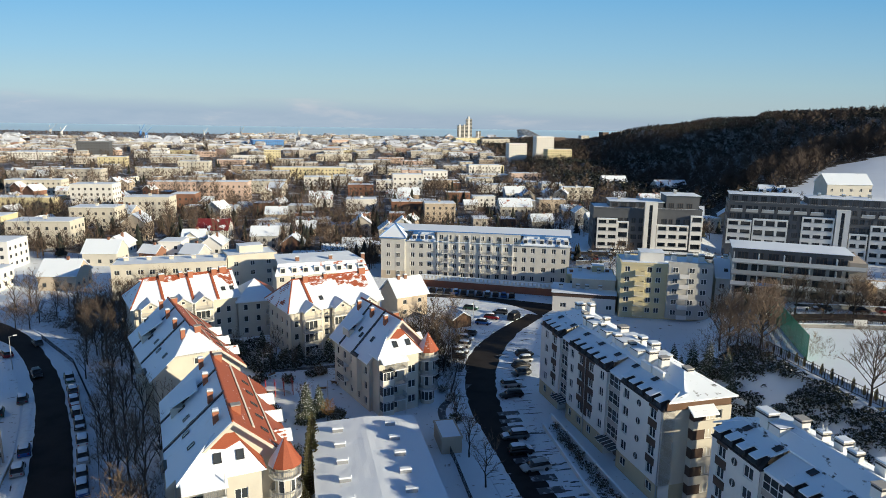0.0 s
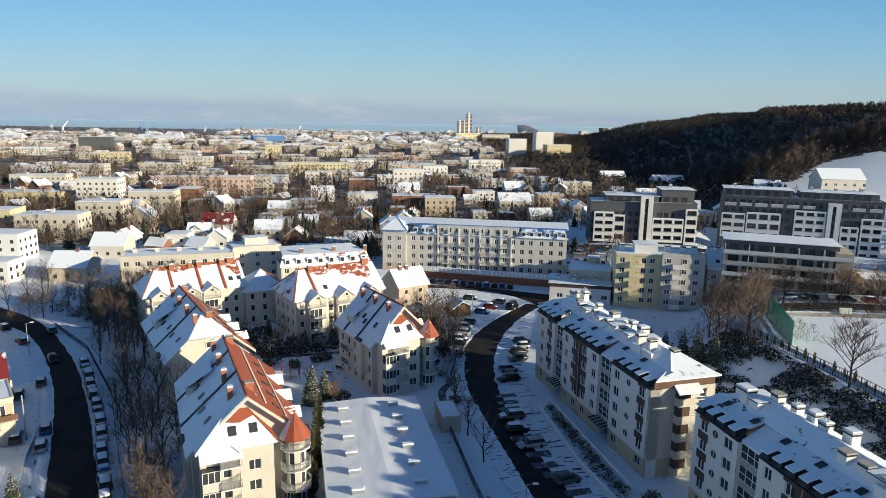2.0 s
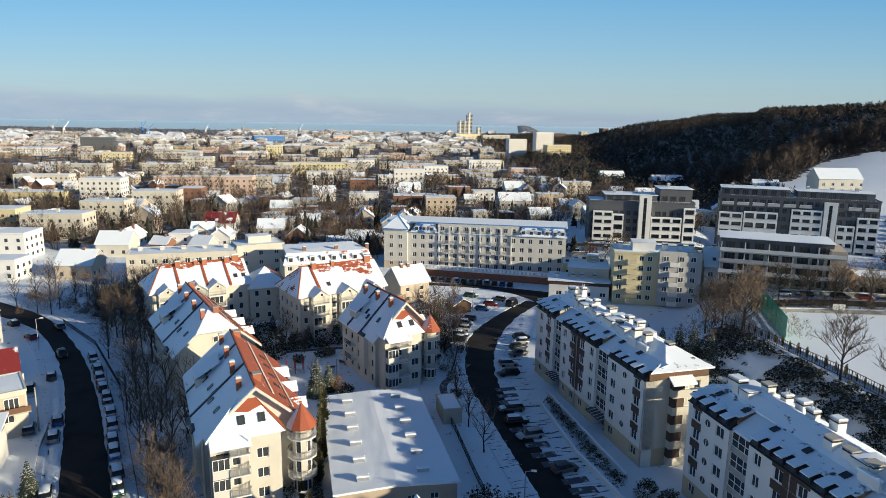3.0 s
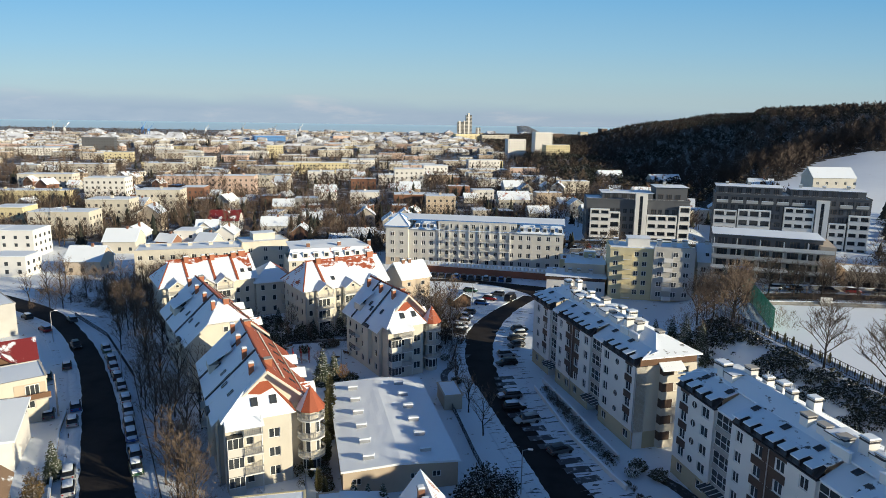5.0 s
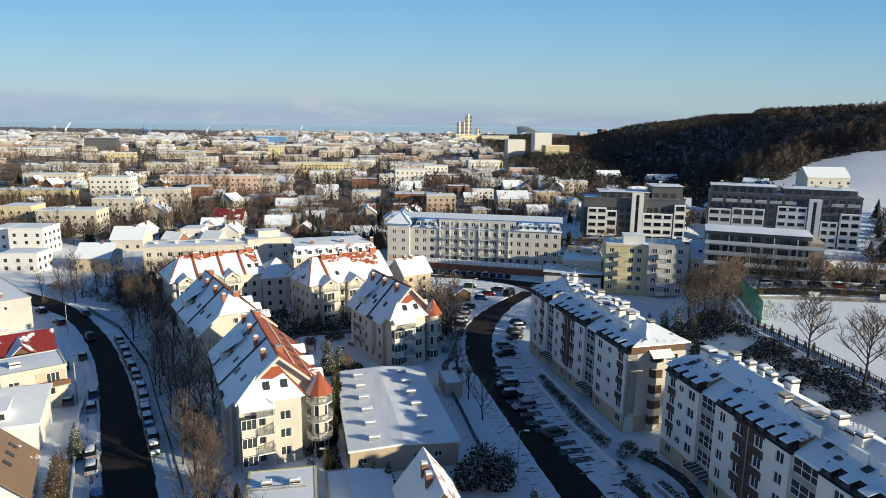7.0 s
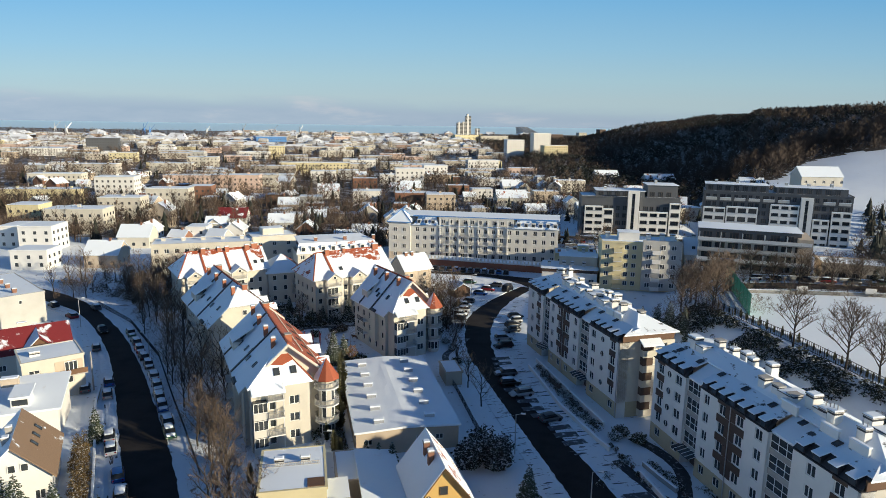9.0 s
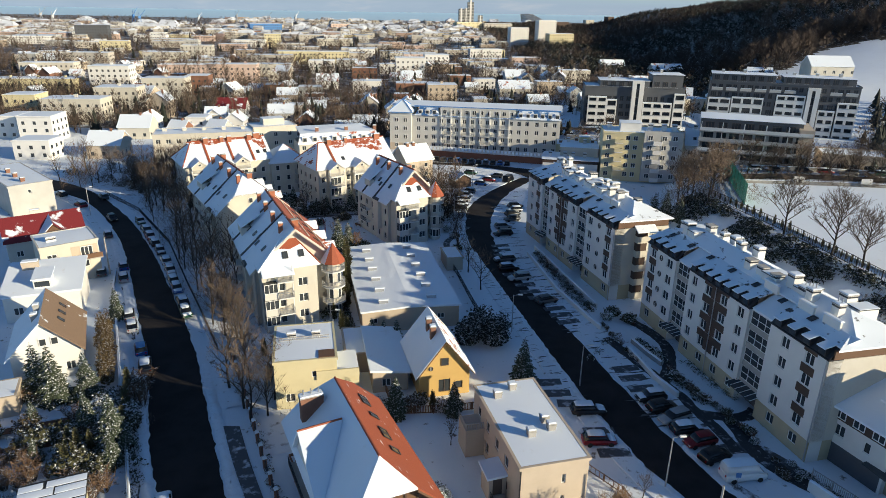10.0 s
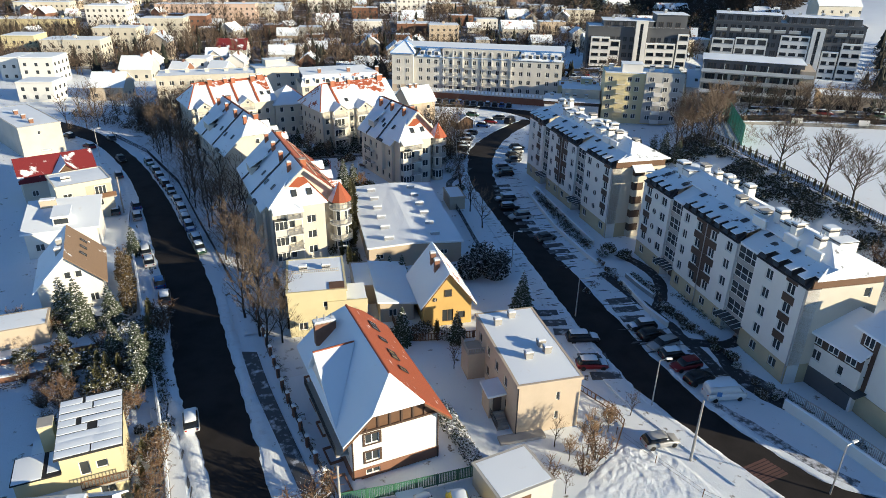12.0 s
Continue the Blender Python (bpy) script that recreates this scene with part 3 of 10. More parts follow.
def apartment_block(p0, p1, sections, end_bay):
    """Five storeys with projecting bays, glazed loggias between them, a dark mansard with dormers, and a snowy roof full of chimneys.
    sections: (kind, from, to) along the front; kinds: bays "A", "B", "C", and loggias "R"."""
    D, h, st = 10.4, 13.3, 2.62
    W = dist(p0, p1)
    ob = thing("apartment_block", plan_pose(p0, p1, 0), "five-storey white apartment block with brown strips and snowy mansard roof", "apartment block", "apartment blocks on the slope")
    for kind, a, b in sections:
        w = b - a
        if kind == "R":
            wall(ob, pose(a, 1.7, 0), w, h, [], BROWN)
            for k in range(5):
                z = 0.3 + st * (k + 1)
                if k < 4:
                    lg = part("loggia", box(bmesh.new(), a, b, 0.35, 1.7, z - 0.2, z + 0.55), CONCRETE, ob)
                    fr = lattice(bmesh.new(), [0, 0.08, w / 3 - 0.04, w / 3 + 0.04, 2 * w / 3 - 0.04, 2 * w / 3 + 0.04, w - 0.08, w], [0, 0.08, 0.86, 0.94, st - 0.83, st - 0.75], [(i, j) for i in (1, 3, 5) for j in (1, 3)], 0, 0.06)
                    part("glazing_frame", fr, PVC, lg, "", pose(a, 0.4, z + 0.55))
                    part("glazing", box(bmesh.new(), a + 0.05, b - 0.05, 0.44, 0.47, z + 0.6, z + st - 0.25), GLASS, lg)
            can = part("canopy", slab(bmesh.new(), [(a - 0.4, -1.3, 2.6), (b + 0.4, -1.3, 2.6), (b + 0.4, 0.6, 3.0), (a - 0.4, 0.6, 3.0)], 0.08), GLASS, ob, "glass entrance canopy with snow")
            for k in range(6):
                x = a - 0.4 + (w + 0.8) * k / 5
                part("rib", tube(bmesh.new(), (x, -1.3, 2.72), (x, 0.6, 3.12), 0.04, 0.04, 4), PVC, can)
            part("door", box(bmesh.new(), a + 0.4, b - 0.4, 1.55, 1.68, 0.05, 2.3), DARKFRAME, ob)
            roof_poly(ob, [(a, 0.3, h), (b, 0.3, h), (b, 3.4, h + 1.7), (a, 3.4, h + 1.7)], SNOW, 0.2)
            continue
        cols = {"A": [(w * 0.30, 1.3), (w * 0.72, 1.4)], "B": [(1.5, 1.2), (w * 0.36, 1.4), (w * 0.62, 1.4), (w - 1.6, 1.3)], "C": [(1.7, 1.5), (w - 2.2, 1.5)]}[kind]
        if kind == "C" and a < 1:
            cols = [(1.9, 1.4), (w - 1.8, 1.6)]
        ups = [(x - ww / 2, 3.5 + st * r, ww, 1.45) for x, ww in cols for r in range(4)]
        lows = [(x - ww / 2, 1.0, ww, 1.3) for x, ww in cols]
        wall(ob, pose(a, 0, 0), w, 2.75, lows, PLINTH, "plinth_wall", bottom=-0.3)
        wall(ob, pose(a, -0.04, 0), w, h, ups, WHITE, bottom=2.75)
        if kind == "B":
            strips = [((cols[1][0] + cols[2][0]) / 2, cols[2][0] - cols[1][0] + 2.0)]
        else:
            strips = [(1.9, 2.0)] if kind == "C" and a < 1 else [(cols[1][0], 2.0)]
        for x, ww in strips:
            for r in range(4):
                lo, hi = 3.5 + st * r + 1.45, 3.5 + st * (r + 1)
                part("strip_panel", box(bmesh.new(), a + x - ww / 2, a + x + ww / 2, -0.09, 0.0, lo + 0.04, (hi if r < 3 else h) - 0.06), BROWN, ob)
                if kind == "B":
                    mid = [a + cols[1][0] + 0.75, a + cols[2][0] - 0.75]
                    part("strip_panel", box(bmesh.new(), mid[0], mid[1], -0.09, 0.0, lo - 1.45, lo + 0.02), BROWN, ob)
        if kind == "C":
            rx = (cols[0][0] + cols[1][0]) / 2
            for r in range(4):
                round_window(ob, pose(a + rx, -0.045, 4.3 + st * r), 0.48)
        for x in (a, b):
            side = wall(ob, pose(a, 1.7, 0, 0, 0, -90) if x == a else pose(b, 0, 0, 0, 0, 90), 1.7, h, [], WHITE, bottom=-0.3)
        part("cornice", box(bmesh.new(), a - 0.12, b + 0.12, -0.2, 1.7, h, h + 0.14), DARKMETAL, ob)
        roof_poly(ob, [(a, 0.02, h + 0.14), (b, 0.02, h + 0.14), (b, 1.15, h + 1.38), (a, 1.15, h + 1.38)], DARKMETAL, 0.1, "mansard")
        n = max(2, int(w / 1.9))
        for k in range(n):
            x = a + w * (k + 0.5) / n
            d = part("dormer", box(bmesh.new(), x - 0.52, x + 0.52, -0.08, 1.3, h + 0.2, h + 1.15), DARKMETAL, ob)
            part("pane", box(bmesh.new(), x - 0.42, x + 0.42, -0.12, -0.08, h + 0.3, h + 1.05), GLASS, d)
            part("snow_cap", slab(bmesh.new(), [(x - 0.62, -0.40, h + 1.12), (x + 0.62, -0.40, h + 1.12), (x + 0.62, 1.3, h + 1.56), (x - 0.62, 1.3, h + 1.56)], 0.14), SNOW, d, "snow on the dormer")
        roof_poly(ob, [(a, 1.05, h + 1.34), (b, 1.05, h + 1.34), (b, 3.4, h + 2.1), (a, 3.4, h + 2.1)], ROOFSNOW, 0.2)
    # end walls and back
    bay = [(end_bay, 0.9 + st * r, 1.3, 1.4) for r in range(5)]
    wall(ob, SIDES["r"](W, D), D, h, [(8.0, 3.6 + st * r, 1.0, 1.3) for r in range(4)], CREAM, bottom=2.75)
    wall(ob, SIDES["r"](W, D) @ pose(0, 0.02, 0), D, 2.75, [], PLINTH, "plinth_wall", bottom=-0.3)
    wall(ob, SIDES["l"](W, D), D, h, [(3 + 3.5 * c, 3.6 + st * r, 1.2, 1.4) for r in range(4) for c in range(2)], CREAM, bottom=-0.3)
    wall(ob, SIDES["b"](W, D), W, h, [], WHITE, bottom=-2.5)
    if end_bay:
        y0, y1, out = 3.9, 7.1, W + 1.0
        for r in range(5):
            z = 0.25 + st * r
            bl = part("end_bay", box(bmesh.new(), W, out, y0, y1, z, z + 1.2), CREAM, ob, "pale band of the end bay")
            part("side_panel", box(bmesh.new(), W, out - 0.08, y0 + 0.04, y0 + 1.9, z + 1.2, z + st), BROWN, bl, "brown cladding panel")
            part("inner_wall", box(bmesh.new(), W, out - 0.2, y0 + 1.9, y1 - 0.05, z + 1.2, z + st), CREAM, bl)
            put_window(ob, pose(out - 0.2, y0 + 1.95, z + 1.22, 0, 0, 90), 1.15, st - 1.25)
        roof_poly(ob, [(W, y0 - 0.4, h + 0.4), (out + 0.5, y0 - 0.4, h - 0.5), (out + 0.5, y1 + 0.3, h - 0.5), (W, y1 + 0.3, h + 0.4)], SNOW, 0.2, "bay_roof")
    for x0, x1 in ((W - 0.06, W + 0.16), (-0.16, 0.06)):
        part("timber_band", box(bmesh.new(), x0, x1, 0.4, D - 0.3, h + 0.14, h + 1.3), TIMBER, ob, "brown timber band under the eaves")
    # main roof: hipped, ridge along the block
    e, r = h + 1.3, h + 3.5
    rid = [(4.2, 5.6, r), (W - 4.2, 5.6, r)]
    roof_poly(ob, [(0.4, 3.2, e + 0.75), (W - 0.4, 3.2, e + 0.75), rid[1], rid[0]], ROOFSNOW, 0.22)
    roof_poly(ob, [(-0.5, D + 0.4, e - 0.1), (W + 0.5, D + 0.4, e - 0.1), rid[1], rid[0]], ROOFSNOW, 0.2)
    roof_poly(ob, [(W + 0.6, 0.3, e), (W + 0.6, D + 0.4, e), rid[1], (W - 1.2, 3.2, e + 0.75)], ROOFSNOW, 0.22)
    roof_poly(ob, [(-0.6, 0.3, e), (-0.6, D + 0.4, e), rid[0], (1.2, 3.2, e + 0.75)], ROOFSNOW, 0.22)
    q = random.Random(int(p0[0] * 10))
    x = 2.2
    while x < W - 2.2:
        y = q.choice((4.3, 5.0, 6.4, 7.4))
        chimney(ob, x, y, h + 1.6, h + q.uniform(3.9, 4.8), q.uniform(0.9, 1.3), q.uniform(0.9, 1.5), WHITE, q.random() < 0.7, q.choice((0, 0, 2)))
        if q.random() < 0.45:
            w, d = q.uniform(1.4, 2.4), q.uniform(1.8, 3.2)
            part("roof_housing", box(bmesh.new(), x + 0.8, x + 0.8 + w, y - 0.7, y - 0.7 + d, h + 1.8, h + 3.5), WHITE, ob, "white rendered roof housing")
            part("housing_cap", box(bmesh.new(), x + 0.7, x + 0.9 + w, y - 0.8, y - 0.6 + d, h + 3.5, h + 3.6), DARKMETAL, ob)
            part("snow_cover", drift(x + 0.75, x + 0.85 + w, y - 0.75, y - 0.65 + d, h + 3.6, 0.2, 0.7), SNOW, ob)
        elif q.random() < 0.6:
            part("roof_curb", box(bmesh.new(), x - 0.3, x + 2.2, y - 1.5, y - 1.2, h + 2.0, h + 3.2), WHITE, ob)
            part("snow_cap", box(bmesh.new(), x - 0.4, x + 2.3, y - 1.6, y - 1.1, h + 3.2, h + 3.34, taper=0.06), SNOW, ob)
        x += q.uniform(1.7, 2.9)
    for k in range(int(W / 5.0)):
        x = 2.4 + 5.0 * k
        skylight(ob, (x, 1.9, h + 1.88), (1, 0, 0), (0, 2.35, 0.76), 0.8, 1.0)
    for kind, a, b in sections:
        if kind == "B":
            downpipe(ob, (a + b) / 2 - 0.1, -0.16, 0.2, h)
    downpipe(ob, W - 0.15, -0.16, 0.2, h)
    return ob


apartment_block((8, 110.3), (22.2, 74.4), [("A", 0, 8.0), ("R", 8.0, 11.2), ("B", 11.2, 24.2), ("R", 24.2, 28.0), ("C", 28.0, dist((8, 110.3), (22.2, 74.4)))], 3.6)
apartment_block((26.7, 68.6), (39.2, 32.0), [("C", 0, 8.4), ("R", 8.4, 11.9), ("B", 11.9, 25.4), ("R", 25.4, 29.4), ("A", 29.4, dist((26.7, 68.6), (39.2, 32.0)))], 0.0)

# lower end of the near block: bridge wing over the passage, and the stair tower
wing, W = house("wing", (41.6, 34.0), (45.0, 27.4), 8, 7.3, "white bridge wing over a passage with brown window band", WHITE, {"f": [(1.0, 3.6, 1.3, 1.4), (4.6, 3.6, 0.8, 1.3)]}, roof="none", z=0.0, category="apartment block")
part("band", box(bmesh.new(), 0, W, -0.08, 0.0, 5.6, 7.3), BROWN, wing)
for k in range(3):
    put_window(wing, pose(0.7 + 2.3 * k, -0.12, 5.8), 1.4, 1.2)
# no opening cut: a dark panel paints the shade inside the passage
part("passage", box(bmesh.new(), 0.8, W - 0.3, -0.03, 0.3, 0, 2.5), DARK, wing, "dark panel standing in for the shade inside the passage")
roof_poly(wing, [(-0.4, -0.9, 7.2), (W + 0.2, -0.9, 7.2), (W + 0.2, 5.0, 10.0), (-0.4, 5.0, 10.0)], SNOW, 0.25)
stair, W = house("apartment_block", (45.0, 29.6), (50.6, 14.5), 12, 10.2, "white apartment block with a dark glazed stair strip", WHITE, {"f": [(6.5 + 3.2 * c, 4.2 + 2.7 * r, 1.3, 1.4) for c in range(3) for r in range(2)]}, roof="none", z=0.0, category="apartment block")
part("stair_strip", box(bmesh.new(), 0.3, 2.6, -0.12, 0.0, 2.9, 10.1), BROWN, stair)
for k in range(4):
    put_window(stair, pose(0.8, -0.16, 3.2 + 1.75 * k), 1.3, 1.5)
part("plinth", box(bmesh.new(), -0.04, W + 0.04, -0.1, 12.04, 0, 2.7), PLINTH, stair)
can = part("canopy", slab(bmesh.new(), [(0.0, -1.6, 2.6), (3.0, -1.6, 2.6), (3.0, 0, 3.0), (0.0, 0, 3.0)], 0.1), GLASS, stair)
part("emblem", box(bmesh.new(), 5.2, 6.4, -0.03, 0.0, 7.6, 8.4), GREY, stair, "small grey painted emblem")
for k in range(3):
    part("sign_bar", box(bmesh.new(), 4.9 + 0.1 * k, 6.7 - 0.1 * k, -0.02, 0.0, 7.3 - 0.25 * k, 7.42 - 0.25 * k), GREY, stair)
roof_poly(stair, [(-0.6, -0.7, 10.1), (W + 0.6, -0.7, 10.1), (W + 0.6, 6, 12.8), (-0.6, 6, 12.8)], SNOW, 0.25)
roof_poly(stair, [(-0.6, 12.7, 10.1), (W + 0.6, 12.7, 10.1), (W + 0.6, 6, 12.8), (-0.6, 6, 12.8)], SNOW, 0.25)
for x in (1.5, 5, 9):
    chimney(stair, x, 3.6, 11, 13.6, 0.9, 1.3, WHITE)

# the white house with the red half-hipped roof
red, W = house("house", (-9.7, 9.5), (-1.7, 14.3), 17, 5.9, "white house with red tiled roof, one slope under snow", WHITE, {"f": [(1.4, 0.35, 1.5, 0.7), (1.4, 2.0, 1.5, 1.25), (1.4, 4.2, 1.5, 1.25)], "l": [(2 + 3.2 * k, 1.7, 1.3, 1.4) for k in range(5)], "r": [(2 + 3.4 * k, 1.7, 1.3, 1.4) for k in range(4)]}, roof="none")
for z in (2.0, 4.2):
    fr = lattice(bmesh.new(), [0, 0.22, 1.72, 1.94], [0, 0.12, 1.37, 1.55], [(1, 1)], 0, 0.08)
    part("window_surround", fr, BROWN, red, "brown timber window surround", pose(1.18, -0.07, z - 0.12))
for s, (w, m) in {"f": (W, pose(0, 0, 0)), "l": (17, SIDES["l"](W, 17)), "r": (17, SIDES["r"](W, 17))}.items():
    part("brick_base", lattice(bmesh.new(), [-0.05, 1.4, 2.9, w + 0.05], [0, 0.35, 1.05, 1.35], [(1, 1)] if s == "f" else [], -0.05, -0.005), BRICK, red, "brown brick base course", m)
ov, ze, zr = 1.05, 5.35, 10.7
k = (zr - ze) / (W / 2 + ov)
xl, xr, zh = (8.2 - ze) / k - ov, W + ov - (8.2 - ze) / k, 8.2
A, B = (W / 2, 1.5, zr), (W / 2, 15.9, zr)
roof_poly(red, [(-ov, -1.0, ze), (xl, -1.0, zh), A, B, (xl, 17.9, zh), (-ov, 17.9, ze)], SNOW, 0.24, "roof_slope", "roof slope under smooth snow")
roof_poly(red, [(W + ov, -1.0, ze), (xr, -1.0, zh), A, B, (xr, 17.9, zh), (W + ov, 17.9, ze)], TILE_BARE, 0.22, "roof_slope", "bare red clay tiles")
roof_poly(red, [(xl, -1.0, zh), (xr, -1.0, zh), A], SNOW, 0.24, "half_hip", "half-hip under snow with red tiles showing")
roof_poly(red, [(xl, 17.9, zh), (xr, 17.9, zh), B], TILE_BARE, 0.22, "half_hip")
part("ridge_tiles", tube(bmesh.new(), (A[0], A[1], zr + 0.2), (B[0], B[1], zr + 0.2), 0.14, 0.14, 6), TILE_BARE, red)
bm = bmesh.new()
gpts = [(0, 5.9), (W, 5.9), (xr - 0.2, 8.15), (xl + 0.2, 8.15)]
bm.faces.new([bm.verts.new((x, -0.02, z)) for x, z in gpts])
part("gable_board", bm, TIMBER, red, "brown timber gable")
for j in range(6):
    x = 1.6 + (W - 3.2) * j / 5
    part("gable_post", box(bmesh.new(), x - 0.1, x + 0.1, -0.14, -0.02, 6.0, 7.4 if 0 < j < 5 else 6.9), BROWN, red)
part("gable_beam", box(bmesh.new(), -0.4, W + 0.4, -0.2, -0.02, 5.86, 6.06), BROWN, red)
for (xa, za), (xb, zb) in (((-ov, ze), (xl, zh)), ((W + ov, ze), (xr, zh))):
    part("verge_board", slab(bmesh.new(), [(xa, -1.06, za - 0.24), (xb, -1.06, zb - 0.24), (xb, -1.0, zb - 0.24), (xa, -1.0, za - 0.24)] if xa < xb else [(xb, -1.06, zb - 0.24), (xa, -1.06, za - 0.24), (xa, -1.0, za - 0.24), (xb, -1.0, zb - 0.24)], 0.26), TIMBER, red)
chimney(red, 1.7, 14.6, 7.4, 10.3, 2.4, 0.9, BRICK, True, 3)
dz = lambda x: ze + k * (x + ov)
roof_poly(red, [(-1.0, 1.6, 5.45), (3.6, 9.4, 9.9), (-1.0, 9.4, 9.7)], SNOW, 0.25, "dormer_roof", "snowy cross gable catching the sun")
roof_poly(red, [(-1.0, 12.8, 5.45), (3.6, 9.4, 9.9), (-1.0, 9.4, 9.7)], SNOW, 0.25, "dormer_roof")
part("dormer_ridge", tube(bmesh.new(), (-1.0, 9.4, 9.92), (3.5, 9.4, 10.12), 0.12, 0.12, 5), TILE_BARE, red)
bm = bmesh.new()
bm.faces.new([bm.verts.new(p) for p in ((-0.6, 12.4, 5.6), (-0.6, 2.4, 5.6), (-0.6, 9.4, 9.6))])
part("dormer_wall", bm, WHITE, red)
for y in (4.2, 6.6, 7.6, 10.4, 13.0, 14.0):
    skylight(red, (W - 1.6, y, dz(1.6) + 0.28 + 0.02), (0, 1, 0), (-1, 0, k), 0.8, 1.2)
part("balcony", box(bmesh.new(), -1.3, 0, 1.0, 14, 2.7, 2.9), CONCRETE, red)
part("balcony_rail", balustrade(13, 1.0), DARKMETAL, red, "", pose(-1.25, 1.0, 2.9, 0, 0, 90))
downpipe(red, W - 0.1, -0.1, 0, 5.6, BROWN), downpipe(red, 0.1, -0.1, 0, 5.6, BROWN)

# the beige house with a flat roof
boxh, W = house("house", (6.3, 18.4), (13.2, 21.0), 15.2, 6.4, "beige two-storey house with a flat snowy roof", BEIGE, {"f": [(4.5, 1.4, 0.45, 1.1), (4.5, 4.0, 0.45, 1.1)], "l": [(1.5 + 3.1 * c, 1.0 + 2.8 * r, 1.2, 1.4) for c in range(4) for r in range(2)], "r": [(1.5 + 3.1 * c, 1.0 + 2.8 * r, 1.2, 1.4) for c in range(4) for r in range(2)]}, parapet=0.08, style="single")
for x, y in ((2.9, 4.6), (5.4, 5.2), (5.2, 6.6), (1.8, 12.2), (4.0, 13.4)):
    chimney(boxh, x, y, 6.7, 7.6, 0.8, 0.7, CONCRETE)
part("porch", box(bmesh.new(), -1.9, 0, 3.4, 6.0, 0, 3.0), BEIGE, boxh)
part("porch_roof", slab(bmesh.new(), [(-2.2, 3.1, 3.0), (0, 3.1, 3.2), (0, 6.2, 3.2), (-2.2, 6.2, 3.0)], 0.25), SNOW, boxh, "snowy porch roof")
part("door", box(bmesh.new(), -1.5, -0.5, 3.32, 3.4, 0.8, 2.8), DARKFRAME, boxh)
for s in range(7):
    part("step", box(bmesh.new(), -1.6, -0.2, 1.2 + 0.3 * s, 1.5 + 0.3 * s, 0, 0.14 * (s + 1)), CONCRETE, boxh)
part("stair_rail", balustrade(2.6, 0.9), DARKMETAL, boxh, "", pose(-1.7, 0.9, 0.5, 0, 0, 90))
part("annex", box(bmesh.new(), -2.2, 0, 11.0, 14.0, 0, 3.6), BEIGE, boxh)
part("balustrade", balustrade(3.0, 0.9), CONCRETE, boxh, "", pose(-2.2, 11.0, 3.6, 0, 0, 90))
part("balustrade", balustrade(2.1, 0.9), CONCRETE, boxh, "", pose(-2.2, 11.0, 3.6))
downpipe(boxh, 0.05, -0.1, 0, 6.4, DARKMETAL)
part("terrace", box(bmesh.new(), -2.0, 3.2, -1.2, 0, -0.05, 0.35), CONCRETE, boxh)

# the pale yellow flat-roofed house with terraces
flat, W = house("house", (-24.2, 34.2), (-16.8, 36.6), 10, 6.6, "pale yellow house with stepped flat roof under snow", LEMON, {"f": [(4.6, 4.3, 0.8, 0.9), (1.2, 1.0, 1.2, 1.2)], "l": [(1.5 + 3 * c, 1.0 + 2.8 * r, 1.2, 1.3) for c in range(3) for r in range(2)]}, parapet=0.1)
part("side_block", box(bmesh.new(), W, W + 2.8, 0.4, 6.0, 0, 4.4), LEMON, flat)
part("snow_cover", drift(W, W + 2.8, 0.5, 6.0, 4.4, 0.18, 1.0), SNOW, flat)
part("terrace_wall", box(bmesh.new(), W - 2.6, W + 2.8, -0.25, 0.0, 4.0, 5.2), LEMON, flat)
part("terrace_floor", box(bmesh.new(), W - 2.2, W - 0.2, 0.15, 2.0, 6.85, 7.06), TIMBER, flat, "sunlit brown roof terrace")
for x in (2.2, 5.4):
    chimney(flat, x, 6.2, 6.8, 7.7, 1.1, 0.6, WHITE)
part("roof_rail", balustrade(6.5, 0.5), CONCRETE, flat, "", pose(0.6, 5.4, 6.9))
part("balcony", box(bmesh.new(), -1.2, 0, 1.0, 7.0, 2.6, 2.8), CONCRETE, flat)
part("balustrade", balustrade(6.0, 0.9), STEEL, flat, "", pose(-1.2, 1.0, 2.8, 0, 0, 90))
annex, W = house("garage", (-12.9, 39.7), (-8.4, 41.2), 12.5, 3.0, "low outbuilding with a smooth snowy lean-to roof", BEIGE, {"f": [(1.2, 0.8, 1.2, 1.2)]}, roof="none", category="outbuilding")
roof_poly(annex, [(-0.4, -0.5, 3.4), (W + 0.6, -0.5, 2.7), (W + 0.6, 12.8, 2.7), (-0.4, 12.8, 3.4)], SNOW, 0.3)
link, W = house("garage", (-17.6, 44.0), (-13.4, 45.4), 8, 2.8, "low link building with a snowy flat roof", BEIGE, category="outbuilding", parapet=0.1)

# the ochre cottage
wood, W = house("cottage", (-6.6, 39.2), (-0.2, 41.6), 9.5, 3.9, "ochre gabled cottage with snow on one slope", OCHRE, {"f": [(2.6, 0.6, 1.6, 1.9), (4.9, 0.9, 1.0, 1.1)]}, roof="gable", rise=4.4, roof_mats=(SNOW, TILE_MIX), over=0.6, style="dark")
put_window(wood, pose(W / 2 - 0.5, -0.1, 4.6), 1.0, 1.1, "dark")
round_window(wood, pose(W / 2 - 1.9, -0.04, 4.3), 0.32)
chimney(wood, W / 2 - 0.9, 3.2, 6.6, 8.9, 0.7, 0.7), chimney(wood, W / 2 - 0.9, 5.6, 6.6, 8.9, 0.7, 0.7)
